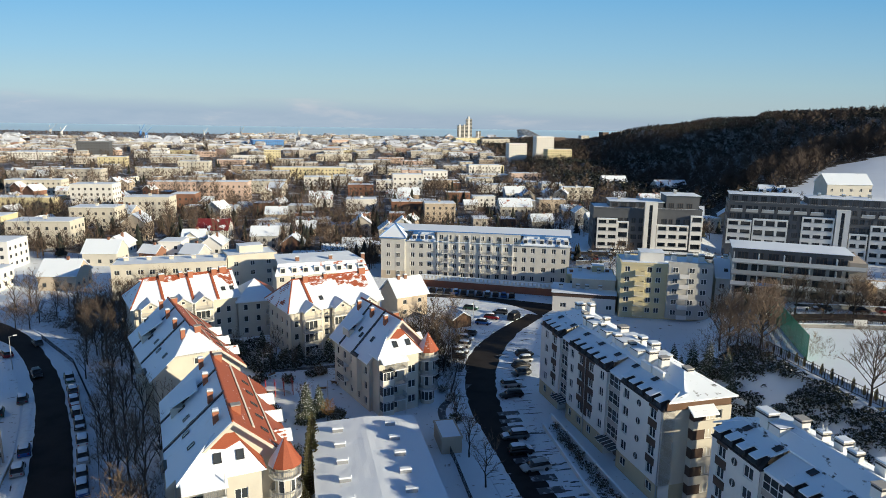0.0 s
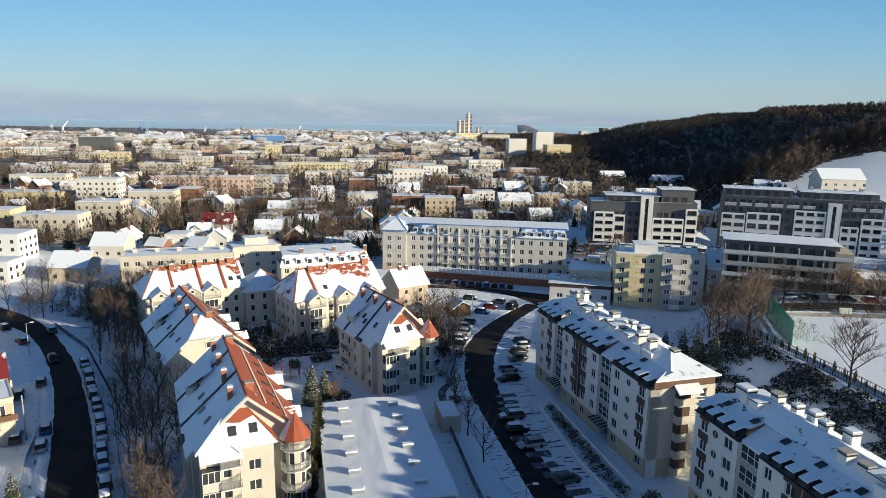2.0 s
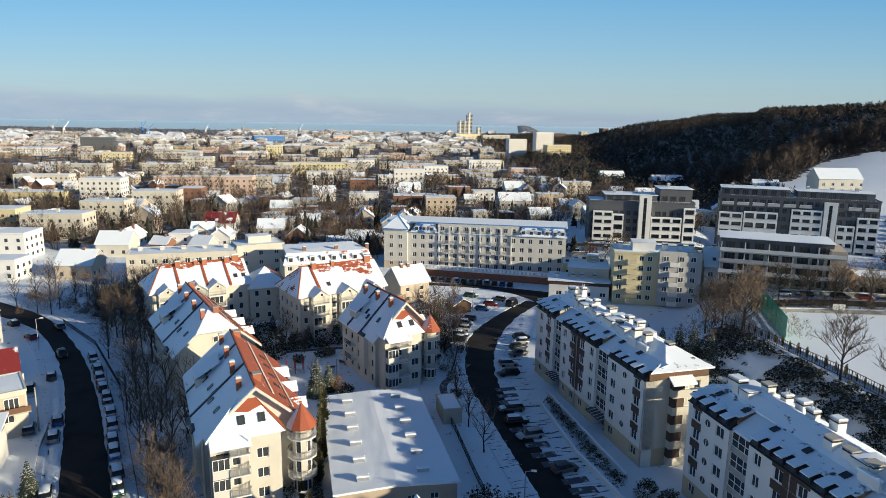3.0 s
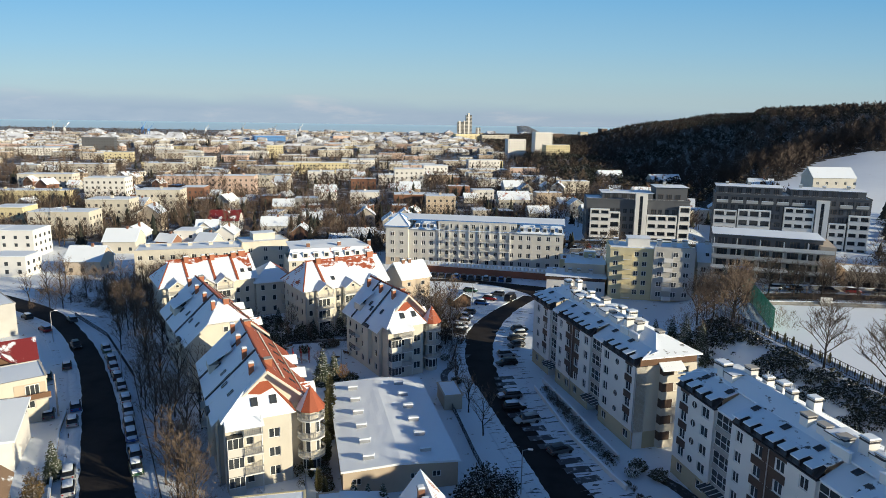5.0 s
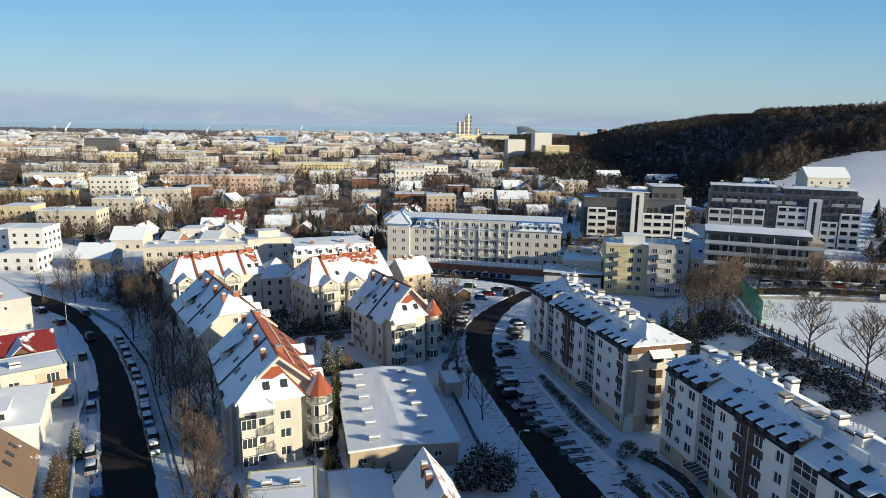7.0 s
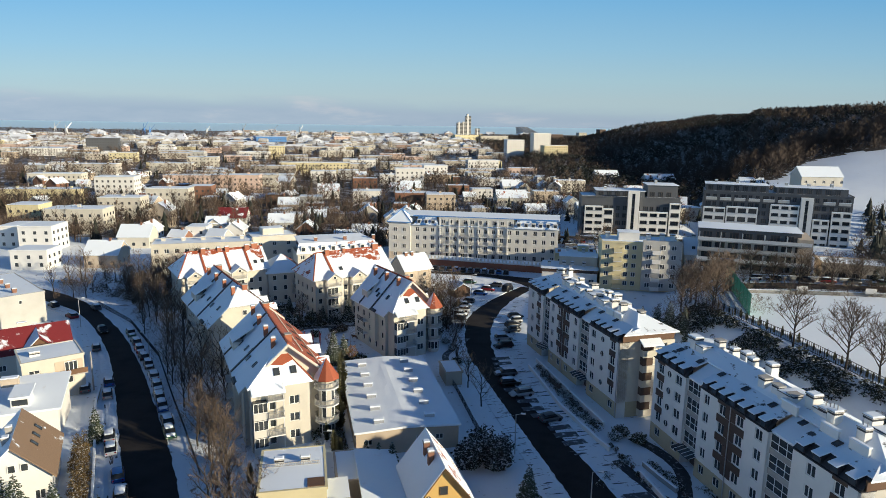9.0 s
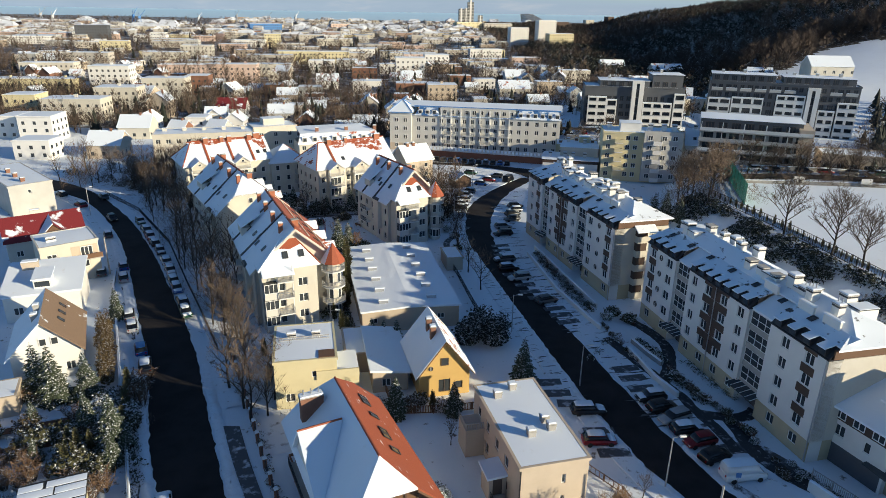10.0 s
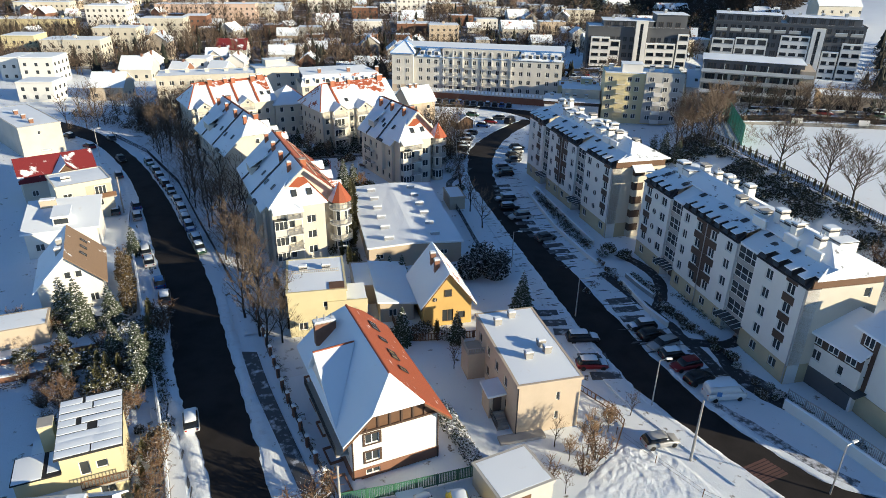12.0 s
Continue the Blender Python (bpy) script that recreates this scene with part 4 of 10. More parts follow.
for (xa, za), (xb, zb) in (((-0.6, 3.05), (W / 2, 8.3)), ((W / 2, 8.3), (W + 0.6, 3.05))):
    part("verge_board", slab(bmesh.new(), [(xa, -0.66, za - 0.1), (xb, -0.66, zb - 0.1), (xb, -0.6, zb - 0.1), (xa, -0.6, za - 0.1)], 0.2), TIMBER, wood)

# the long hall
hall, W = house("hall", (-18, 56), (-3.3, 61.1), 29, 3.8, "long low hall with a broad snowy roof and roof vents", BEIGE, {"f": [(1.2, 1.6, 1.2, 0.9), (9.0, 1.6, 1.2, 0.9), (12.0, 1.6, 1.2, 0.9)], "l": [(2 + 3.4 * c, 1.6, 1.6, 1.0) for c in range(8)]}, roof="none", category="hall")
bm = bmesh.new()
n, m2 = 20, 18
vs = [[bm.verts.new((-0.3 + (W + 0.6) * i / n, -0.4 + 29.8 * j / m2, 3.96 + 0.42 * (1 - abs(2 * i / n - 1)) + 0.035 * noise.noise((i * 0.6, j * 0.6, 1)))) for j in range(m2 + 1)] for i in range(n + 1)]
for i in range(n):
    for j in range(m2):
        bm.faces.new((vs[i][j], vs[i + 1][j], vs[i + 1][j + 1], vs[i][j + 1]))
ed = [vs[i][0] for i in range(n + 1)] + [vs[n][j] for j in range(1, m2 + 1)] + [vs[i][m2] for i in range(n - 1, -1, -1)] + [vs[0][j] for j in range(m2 - 1, -1, -1)]
lo = [bm.verts.new((v.co.x, v.co.y, v.co.z - 0.3)) for v in ed]
for i in range(len(ed) - 1):
    bm.faces.new((lo[i], lo[i + 1], ed[i + 1], ed[i]))
part("roof", bm, SNOW, hall, "even blanket of snow")
bm = bmesh.new()
bm.faces.new([bm.verts.new(p) for p in ((0, -0.01, 3.78), (W, -0.01, 3.78), (W / 2, -0.01, 4.3))])
part("gable", bm, BEIGE, hall)
for j in range(6):
    for x in (3.6, W - 4.0):
        y = 2.0 + 4.7 * j + (0.6 if x > 5 else 0)
        z = 3.95 + 0.42 * (min(x, W - x) / (W / 2))
        v = part("roof_vent", box(bmesh.new(), x - 0.75, x + 0.75, y - 0.3, y + 0.3, z, z + 0.55), STEEL, hall)
        part("snow_cap", box(bmesh.new(), x - 0.85, x + 0.85, y - 0.4, y + 0.4, z + 0.55, z + 0.72, taper=0.1), SNOW, v)
lean, W2 = house("shed", (-7.6, 84.2), (-4.6, 85.2), 6, 2.4, "low lean-to with a snowy roof beside the hall", BEIGE, category="shed", parapet=0.05)


def gabled_apartments(p0, p1, D, h, rise, front="bay", label="cream apartment house with steep roof, snow and red tiles", turret_side=True):
    """Steep-roofed apartment house: one slope snowy, the other of red tiles, chimneys, roof windows; before the gable a hipped bay
    with balconies and a round corner tower."""
    W, st = dist(p0, p1), 2.75
    ob, W = house("apartment_house", p0, p1, D, h, label, CREAM, {"l": [(1.2 + 3.0 * c, 0.9 + st * r, 1.0, 1.4) for c in range(int(D / 3.0)) for r in range(3)], "r": [(1.2 + 3.0 * c, 0.9 + st * r, 1.1, 1.4) for c in range(int(D / 3.0)) for r in range(3)], "f": [(W - 2.6, 0.9 + st * r, 1.0, 1.4) for r in range(3)] if front == "plain" else []}, roof="none", category="apartment house", group="red-roofed apartment houses")
    ov = 0.8
    k = rise / (W / 2)
    cut = 0.5 if front == "plain" else 1.0
    cx, cz, y0 = W / 2 * cut, h + rise * cut, 4.2 if front == "plain" else -1.0
    A, B, lo = (W / 2, y0, h + rise), (W / 2, D + 0.6, h + rise), h - ov * k
    hip = front == "plain"
    roof_poly(ob, [(-ov, -1.0, lo)] + ([(cx, -1.0, cz)] if hip else []) + [A, B, (-ov, D + 0.6, lo)], SNOW, 0.25, "roof_slope", "steep slope under bluish snow")
    roof_poly(ob, [(W + ov, -1.0, lo)] + ([(W - cx, -1.0, cz)] if hip else []) + [A, B, (W + ov, D + 0.6, lo)], TILE_BARE, 0.25, "roof_slope", "steep slope of bare red tiles")
    for y in (0.0, D):
        bm = bmesh.new()
        top = ((W - cx, y, cz), (cx, y, cz)) if hip and y == 0 else ((W / 2, y, h + rise),)
        bm.faces.new([bm.verts.new(p) for p in ((0, y, h), (W, y, h)) + top])
        part("gable", bm, CREAM, ob)
    if hip:
        roof_poly(ob, [(cx - 0.2, -1.1, cz - 0.1), (W - cx + 0.2, -1.1, cz - 0.1), A], SNOW, 0.25, "hip", "half-hip under sunlit snow")
        part("verge_board", box(bmesh.new(), cx, W - cx, -1.1, -1.0, cz - 0.35, cz + 0.1), CREAM, ob)
        put_window(ob, pose(W / 2 - 0.6, -0.1, h + 0.9), 0.9, 1.1)
    # dark raised strips stand in for the shadow that a roof step casts
    for u in (0.33, 0.70):
        roof_poly(ob, [(-ov, D * u, lo + 0.06), (W * 0.5, D * u, h + rise + 0.06), (W * 0.5, D * u + 0.45, h + rise + 0.06), (-ov, D * u + 0.45, lo + 0.06)], DARKMETAL, 0.4, "step_shadow", "raised dark strip standing in for the shadow at a step in the roof")
    for xa, za, xb, zb in ((-ov, lo, cx, cz), (W - cx, cz, W + ov, lo)):
        part("verge_board", slab(bmesh.new(), [(xa, -1.1, za - 0.3), (xb, -1.1, zb - 0.3), (xb, -1.0, zb - 0.3), (xa, -1.0, za - 0.3)], 0.45), CREAM, ob)
    q = random.Random(int(D * 7))
    for j in range(max(2, int(D / 5))):
        y = 2.5 + (D - 4) * j / max(1, int(D / 5) - 1)
        chimney(ob, W * 0.38, y, h + rise * 0.5, h + rise + 0.35, 0.65, 0.65, CLAYBRICK)
        if j % 3 == 0:
            chimney(ob, W * 0.56, y + 0.5, h + rise * 0.6, h + rise + 0.5, 1.0, 0.8, CLAYBRICK, False)
    for j in range(int(D / 4)):
        for u in ((0.22, 0.32) if j % 2 else (0.27,)):
            x = W * 0.5 * (u + 0.0)
            skylight(ob, (x, 2.2 + 4 * j + (1.4 if u > 0.3 else 0), h + k * x + 0.28), (0, 1, 0), (1, 0, k), 0.7, 1.1)
        skylight(ob, (W * 0.83, 2.2 + 4 * j, h + k * W * 0.17 + 0.28), (0, 1, 0), (-1, 0, k), 0.7, 1.1)
    part("ridge_tiles", tube(bmesh.new(), (W / 2, y0 - 0.05, h + rise + 0.2), (W / 2, D + 0.65, h + rise + 0.2), 0.2, 0.2, 6), TILE_BARE, ob, "red ridge tiles")
    for u, w in ((0.32, 0.28), (0.66, 0.22)):
        x = W / 2 + (W / 2 + ov) * u
        zz = h + rise - k * (x - W / 2)
        roof_poly(ob, [(x, 1.0, zz + 0.14), (x + w, 1.0, zz - k * w + 0.14), (x + w, D, zz - k * w + 0.14), (x, D, zz + 0.14)], CREAM, 0.26, "step_board", "pale board along a step in the roof")
    for j in range(max(1, int(D / 6.5))):
        y = 4.5 + 6.0 * j
        x = W * 0.80
        zz = h + k * (W - x)
        for sy in (-1, 1):
            roof_poly(ob, [(W + 0.9, y + sy * 1.1, h + 0.1), (W + 0.9, y, h + 1.2), (x - 0.2, y, h + 1.4), (x + 1.1, y + sy * 1.1, h + 0.3)], TILE_MIX if sy < 0 else TILE_BARE, 0.2, "dormer_roof", "gablet over a side balcony")
        bm = bmesh.new()
        bm.faces.new([bm.verts.new(p) for p in ((W + 0.6, y - 1.0, h - 0.3), (W + 0.6, y + 1.0, h - 0.3), (W + 0.6, y + 1.0, h + 0.15), (W + 0.6, y, h + 1.1), (W + 0.6, y - 1.0, h + 0.15))])
        part("gablet", bm, CREAM, ob)
    # a dark valley line and snow dormer on the shaded slope
    part("dormer", box(bmesh.new(), 0.5, W * 0.30, D * 0.63, D * 0.81, h + 0.8, h + rise * 0.36), CREAM, ob)
    roof_poly(ob, [(0.4, D * 0.62, h + 2.2), (W * 0.30, D * 0.62, h + rise * 0.72), (W * 0.30, D * 0.82, h + rise * 0.72), (0.4, D * 0.82, h + 2.2)], SNOW, 0.25, "dormer_roof", "snow-covered shed dormer")
    if front == "bay":
        bx0, bx1, by, bh = 0.7, W * 0.70, -2.6, h + 0.6
        wall(ob, pose(bx0, by, 0), bx1 - bx0, bh, [(0.6, 0.8 + st * r, 1.0, 2.0) for r in range(4) if 0.8 + st * r + 2.0 < bh] + [(2.6, 0.8 + st * r, 1.0, 2.0) for r in range(4) if 0.8 + st * r + 2.0 < bh] + [(5.6, 1.2 + st * r, 1.5, 1.4) for r in range(4) if 1.2 + st * r + 1.4 < bh], CREAM)
        wall(ob, pose(bx0, 0, 0, 0, 0, -90), -by, bh, [], CREAM)
        wall(ob, pose(bx1, by, 0, 0, 0, 90), -by, bh, [], CREAM)
        top = ((bx0 + bx1) / 2 + 0.6, 0.2, bh + 3.6)
        e = bh - 0.15
        roof_poly(ob, [(bx0 - 0.5, by - 0.5, e), (bx1 + 0.5, by - 0.5, e), (top[0] + 1.0, top[1], top[2]), (top[0] - 1.0, top[1], top[2])], SNOW, 0.22, "bay_roof", "hipped bay roof under snow")
        fa, fb, fc, fd = Vector((bx0 - 0.5, by - 0.5, e)), Vector((bx1 + 0.5, by - 0.5, e)), Vector((top[0] + 1.0, top[1], top[2])), Vector((top[0] - 1.0, top[1], top[2]))
        lift = Vector((0, -0.05, 0.08))
        roof_poly(ob, [tuple(p + lift) for p in (fa.lerp(fd, 0.70), fa.lerp(fd, 0.62).lerp(fb.lerp(fc, 0.62), 0.55), fb.lerp(fc, 0.76), fc, fd)], TILE_BARE, 0.2, "tile_patch", "bare red tiles below the bay's ridge")
        for p, r in ((fa, fd), (fb, fc)):
            part("hip_ridge", tube(bmesh.new(), p + Vector((0, 0, 0.2)), r + Vector((0, 0, 0.24)), 0.11, 0.11, 5), TILE_BARE if p == fb else SNOW, ob)
        roof_poly(ob, [(bx0 - 0.5, by - 0.5, e), (bx0 - 0.5, 0.3, e), (top[0] - 1.0, top[1], top[2])], SNOW, 0.22, "bay_roof")
        roof_poly(ob, [(bx1 + 0.5, by - 0.5, e), (bx1 + 0.5, 0.3, e), (top[0] + 1.0, top[1], top[2])], TILE_BARE, 0.22, "bay_roof")
        ud = Vector((0, 0.2 - by + 0.5, top[2] - e))
        for x in ((bx0 + bx1) / 2 - 0.8, (bx0 + bx1) / 2 + 1.7):
            o = Vector((x, by - 0.5, e)) + ud * 0.30 + Vector((0, 0, 0.26))
            skylight(ob, o, (1, 0, 0), ud, 0.9, 1.2)
        for r in range(1, 4):
            balcony(ob, bx0 + 2.2, bx0 + 4.6, by - 1.6, by - 0.02, 0.15 + st * r)
        for r in range(0, 3):
            z = 0.15 + st * r
            lg = part("loggia", box(bmesh.new(), bx0 + 0.1, bx0 + 2.2, by - 1.3, by - 0.02, z - 0.1, z + 1.0), PALEGREY, ob, "pale panelled loggia front")
            part("glazing_frame", lattice(bmesh.new(), [0, 0.08, 0.66, 0.74, 1.36, 1.44, 2.02, 2.1], [0, 0.08, st - 1.28, st - 1.2], [(i, 1) for i in (1, 3, 5)], 0, 0.06), PVC, lg, "", pose(bx0 + 0.1, by - 1.28, z + 1.0))
            part("glazing", box(bmesh.new(), bx0 + 0.14, bx0 + 2.16, by - 1.2, by - 0.05, z + 1.02, z + st - 0.22), GLASS, lg)
        for r in range(0, 4):
            part("post", tube(bmesh.new(), (bx0 + 4.5, by - 1.3, 0.0 + st * r), (bx0 + 4.5, by - 1.3, st * (r + 1) - 0.05), 0.06, 0.06, 6), PVC, ob)
        roof_poly(ob, [(bx0 - 0.1, by - 1.8, bh - 0.7), (bx0 + 4.8, by - 1.8, bh - 0.7), (bx0 + 4.8, by - 0.2, bh + 0.15), (bx0 - 0.1, by - 0.2, bh + 0.15)], SNOW, 0.2, "balcony_roof")
        if turret_side:
            turret(ob, W - 1.1, -1.5, 1.5, bh - 0.4, 3.0, 3)
    # little corner bay half-way along the shaded side
    part("oriel", box(bmesh.new(), -0.9, 0, 3.0, 5.2, 2.8, h - 0.6), CREAM, ob)
    part("oriel_roof", box(bmesh.new(), -1.1, 0.1, 2.8, 5.4, h - 0.6, h - 0.2, taper=0.2), DARKMETAL, ob)
    for r in range(1, 3):
        part("balcony", box(bmesh.new(), -1.2, 0, D * 0.55, D * 0.55 + 3, st * r, st * r + 0.18), WHITE, ob)
        part("balustrade", balustrade(3.0, 0.95), DARKMETAL, ob, "", pose(-1.15, D * 0.55, st * r + 0.18, 0, 0, 90))
    downpipe(ob, 0.15, -0.12, 0, h, STEEL)
    return ob


gabled_apartments((-35.4, 57.0), (-23.9, 63.9), 23, 9.6, 6.0)
gabled_apartments((-53.6, 85.0), (-43.0, 93.4), 24, 9.6, 6.0, "plain", "cream apartment house with plain gable and snowy roof")
gabled_apartments((-21.8, 97.5), (-12.4, 104.9), 15, 9.8, 6.0)


def tile_band(parent, x0, x1, y_top, z_top, y_low, z_low, drop, seed, label="bare red tiles below the ridge"):
    """Bare tiles where the snow has slid: a plate on a slope with a ragged lower edge. drop: the mean share of the slope left bare."""
    bm, n = bmesh.new(), max(6, int((x1 - x0) / 0.4))
    rows = []
    for k in range(n + 1):
        x = x0 + (x1 - x0) * k / n
        u = max(0.02, drop * (1.0 + 1.3 * noise.noise((x * 0.3 + seed, seed, 1)) + 0.2 * noise.noise((x * 1.7, seed, 3))))
        y, z = y_top + (y_low - y_top) * u, z_top + (z_low - z_top) * u
        rows.append([bm.verts.new(p) for p in ((x, y_top, z_top + 0.03), (x, y, z + 0.03), (x, y, z - 0.1))])
    for a, b in zip(rows, rows[1:]):
        bm.faces.new((a[0], a[1], b[1], b[0]))
        bm.faces.new((a[1], a[2], b[2], b[1]))
    bmesh.ops.recalc_face_normals(bm, faces=bm.faces)
    return part("tile_patch", bm, TILE_PATCH, parent, label)


def terrace_apartments(p0, p1, D, h, rise, bays, ribs, bare):
    """The back rows of the courtyard: long snowy roofs with red ribs, hipped at the near end, gablets over stacks of glazed balconies.
    bays, ribs: places along the front as shares of its length; bare: (from, to, share) of bare tiles below the ridge."""
    st = 2.75
    L = dist(p0, p1)
    cols = [x for x in [0.9 + 2.3 * c for c in range(int(L / 2.3))] if not any(abs(x + 0.5 - L * b) < 2.2 for b in bays)]
    ob, W = house("apartment_house", p0, p1, D, h, "cream apartment house with snow lying on red tiles", CREAM, {"f": [(x, 0.9 + st * r, 1.0, 1.4) for x in cols for r in range(3)], "l": [(1.4 + 3 * c, 0.9 + st * r, 1.0, 1.4) for c in range(4) for r in range(3)]}, roof="none", category="apartment house", group="red-roofed apartment houses")
    k, ov, hip = rise / (D / 2), 0.7, 3.2
    e, r = h - ov * k, h + rise
    R0, R1 = (hip, D / 2, r), (W + ov, D / 2, r)
    roof_poly(ob, [(-ov, -ov, e), (W + ov, -ov, e), R1, R0], SNOW, 0.24, "roof_slope", "long roof slope under snow")
    roof_poly(ob, [(-ov, D + ov, e), (W + ov, D + ov, e), R1, R0], TILE_MIX, 0.24)
    roof_poly(ob, [(-ov, -ov, e), (-ov, D + ov, e), R0], TILE_MIX, 0.24, "hip", "hip of red tiles with snow")
    bm = bmesh.new()
    bm.faces.new([bm.verts.new(p) for p in ((W, 0, h), (W, D, h), (W, D / 2, r))])
    part("gable", bm, CREAM, ob)
    part("ridge_tiles", tube(bmesh.new(), (R0[0], R0[1], r + 0.2), (R1[0], R1[1], r + 0.2), 0.2, 0.2, 6), TILE_BARE, ob, "red ridge tiles")
    for y in (-ov, D + ov):
        part("hip_ridge", tube(bmesh.new(), (-ov, y, e + 0.24), (R0[0], R0[1], r + 0.24), 0.16, 0.16, 5), TILE_BARE, ob)
    for i, (a, b, share) in enumerate(bare):
        tile_band(ob, W * a, W * b, D / 2, r + 0.24, -ov, e + 0.24, share, 3.1 * i + W)
    for u in ribs:
        x = W * u
        roof_poly(ob, [(x - 0.28, -ov - 0.1, e + 0.1), (x + 0.28, -ov - 0.1, e + 0.1), (x + 0.28, D / 2, r + 0.1), (x - 0.28, D / 2, r + 0.1)], TILE_BARE, 0.34, "roof_rib", "raised rib of red tiles across the roof")
        chimney(ob, x + 0.7, D * 0.44, h + rise * 0.6, r + 1.0, 1.1, 0.7, CLAYBRICK)
    chimney(ob, W * 0.5, D * 0.47, h + rise * 0.7, r + 0.9, 0.8, 0.8, CLAYBRICK), chimney(ob, W * 0.93, D * 0.47, h + rise * 0.7, r + 1.2, 1.6, 0.8, CLAYBRICK)
    for u in bays:
        x = W * u
        part("bay", box(bmesh.new(), x - 1.6, x + 1.6, -0.9, 0, 0, h - 0.3), CREAM, ob)
        for f in range(4):
            if f:
                balcony(ob, x - 2.0, x + 2.0, -2.3, -0.9, st * f, height=0.95)
            fr = lattice(bmesh.new(), [0, 0.08, 1.0, 1.08, 2.0, 2.08, 2.92, 3.0], [0, 0.1, 1.9, 2.0], [(i, 1) for i in (1, 3, 5)], 0, 0.06)
            if st * f + 2.4 < h:
                gl = part("window", fr, PVC, ob, "wide glazed balcony door", pose(x - 1.5, -1.0, st * f + 0.2))
                part("pane", box(bmesh.new(), 0.05, 2.95, 0.02, 0.05, 0.05, 1.95), GLASS, gl)
        for sx in (-1, 1):
            part("post", tube(bmesh.new(), (x + sx * 1.9, -2.2, 0), (x + sx * 1.9, -2.2, h + 0.1), 0.07, 0.07, 6), PVC, ob)
            roof_poly(ob, [(x + sx * 2.1, -2.6, h - 0.35), (x, -2.6, h + 1.15), (x, 2.0, h + 1.3), (x + sx * 2.1, 0.4, h - 0.1)], SNOW, 0.22, "dormer_roof", "snowy gablet over the balconies")
            part("verge_board", tube(bmesh.new(), (x + sx * 2.1, -2.62, h - 0.25), (x, -2.62, h + 1.28), 0.1, 0.1, 4), PVC, ob)
        bm = bmesh.new()
        bm.faces.new([bm.verts.new(p) for p in ((x - 1.8, -2.3, h - 0.2), (x + 1.8, -2.3, h - 0.2), (x, -2.3, h + 1.05))])
        part("gablet", bm, CREAM, ob)
        put_window(ob, pose(x - 0.4, -2.4, h - 0.15), 0.8, 0.7)
    for j in range(int(W / 1.9)):
        x = 1.6 + 1.9 * j
        if not any(abs(x + 0.4 - W * b) < 2.4 for b in bays) and not any(abs(x + 0.4 - W * b) < 0.9 for b in ribs) and x < W - 1:
            skylight(ob, (x, 1.1, h + 1.1 * k + 0.28), (1, 0, 0), (0, 1, k), 0.85, 1.15)
    for x in (0.2, W - 0.2):
        downpipe(ob, x, -0.1, 0, h)
    return ob


terrace_apartments((-77.4, 119.0), (-60.4, 132.6), 12.5, 10.2, 4.4, (0.14, 0.44, 0.64), (0.28, 0.56, 0.8), ((0.1, 0.28, 0.3), (0.3, 0.56, 0.16), (0.6, 0.8, 0.06), (0.82, 1.0, 0.34)))
terrace_apartments((-43.9, 121.2), (-27.6, 135.0), 13, 10.3, 4.8, (0.2, 0.52, 0.82), (0.24,), ((0.12, 0.26, 0.45), (0.28, 0.6, 0.16), (0.6, 0.95, 0.32)))
# low wing at the end of the left row, in its shade
wg, W = house("apartment_house", (-60.0, 132.0), (-52.2, 136.4), 11, 8.8, "cream wing of the apartment house with snowy hipped roof", CREAM, {"f": [(1.2 + 2.8 * c, 0.9 + 2.75 * r, 1.0, 1.4) for c in range(3) for r in range(3)], "r": grid(11, 3, 3, 1.0, 1.4, 0.9, 2.75)}, roof="none", category="apartment house", group="red-roofed apartment houses")
for a, b, mat in (((-0.6, -0.6), (W + 0.6, -0.6), SNOW), ((W + 0.6, -0.6), (W + 0.6, 11.6), TILE_BARE), ((W + 0.6, 11.6), (-0.6, 11.6), SNOW), ((-0.6, 11.6), (-0.6, -0.6), SNOW)):
    roof_poly(wg, [(*a, 8.4), (*b, 8.4), (W / 2, 5.5, 12.4)], mat, 0.22)
for r in range(1, 3):
    balcony(wg, W - 2.8, W + 0.6, -1.4, -0.02, 2.75 * r)

fb, W = house("apartment_block", (-107, 157), (-79, 168), 11, 9.6, "long plain cream block with a flat snowy roof", CREAM, {"f": grid(30, 10, 3, 1.4, 1.4, 1.2, 2.9), "l": grid(11, 2, 3, 1.3, 1.4, 1.2, 2.9)}, category="apartment block", parapet=0.2)
for j in range(5):
    chimney(fb, 3 + 6 * j, 6, 9.6, 10.9, 1.2, 0.7, CREAM)
fb, W = house("apartment_block", (-80.7, 173), (-68.8, 181), 10, 10, "cream flat-roofed block with blank side", CREAM, {"f": grid(14.3, 3, 3, 1.3, 1.4, 1.2, 2.9)}, category="apartment block", parapet=0.2)
part("penthouse", box(bmesh.new(), 4, 11, 3, 8, 10.2, 12.4), CREAM, fb)
part("snow_cover", drift(3.9, 11.1, 2.9, 8.1, 12.4, 0.2, 1.5), SNOW, fb)
man, W = house("apartment_block", (-61.8, 161.6), (-39, 172.6), 13, 7.6, "apartment block with a red mansard roof under snow", CREAM, {"f": grid(23.6, 8, 3, 1.3, 1.4, 0.8, 2.5)}, roof="none", category="apartment block")
roof_poly(man, [(-0.4, -0.4, 7.6), (W + 0.4, -0.4, 7.6), (W - 0.6, 1.0, 10.6), (0.6, 1.0, 10.6)], TILE_MIX, 0.2, "mansard", "mansard front with snow on red tiles")
roof_poly(man, [(W + 0.4, -0.4, 7.6), (W + 0.4, 13.4, 7.6), (W - 3.5, 10, 11.6), (W - 0.6, 1.0, 10.6)], TILE_BARE, 0.2, "mansard", "bare red mansard end")
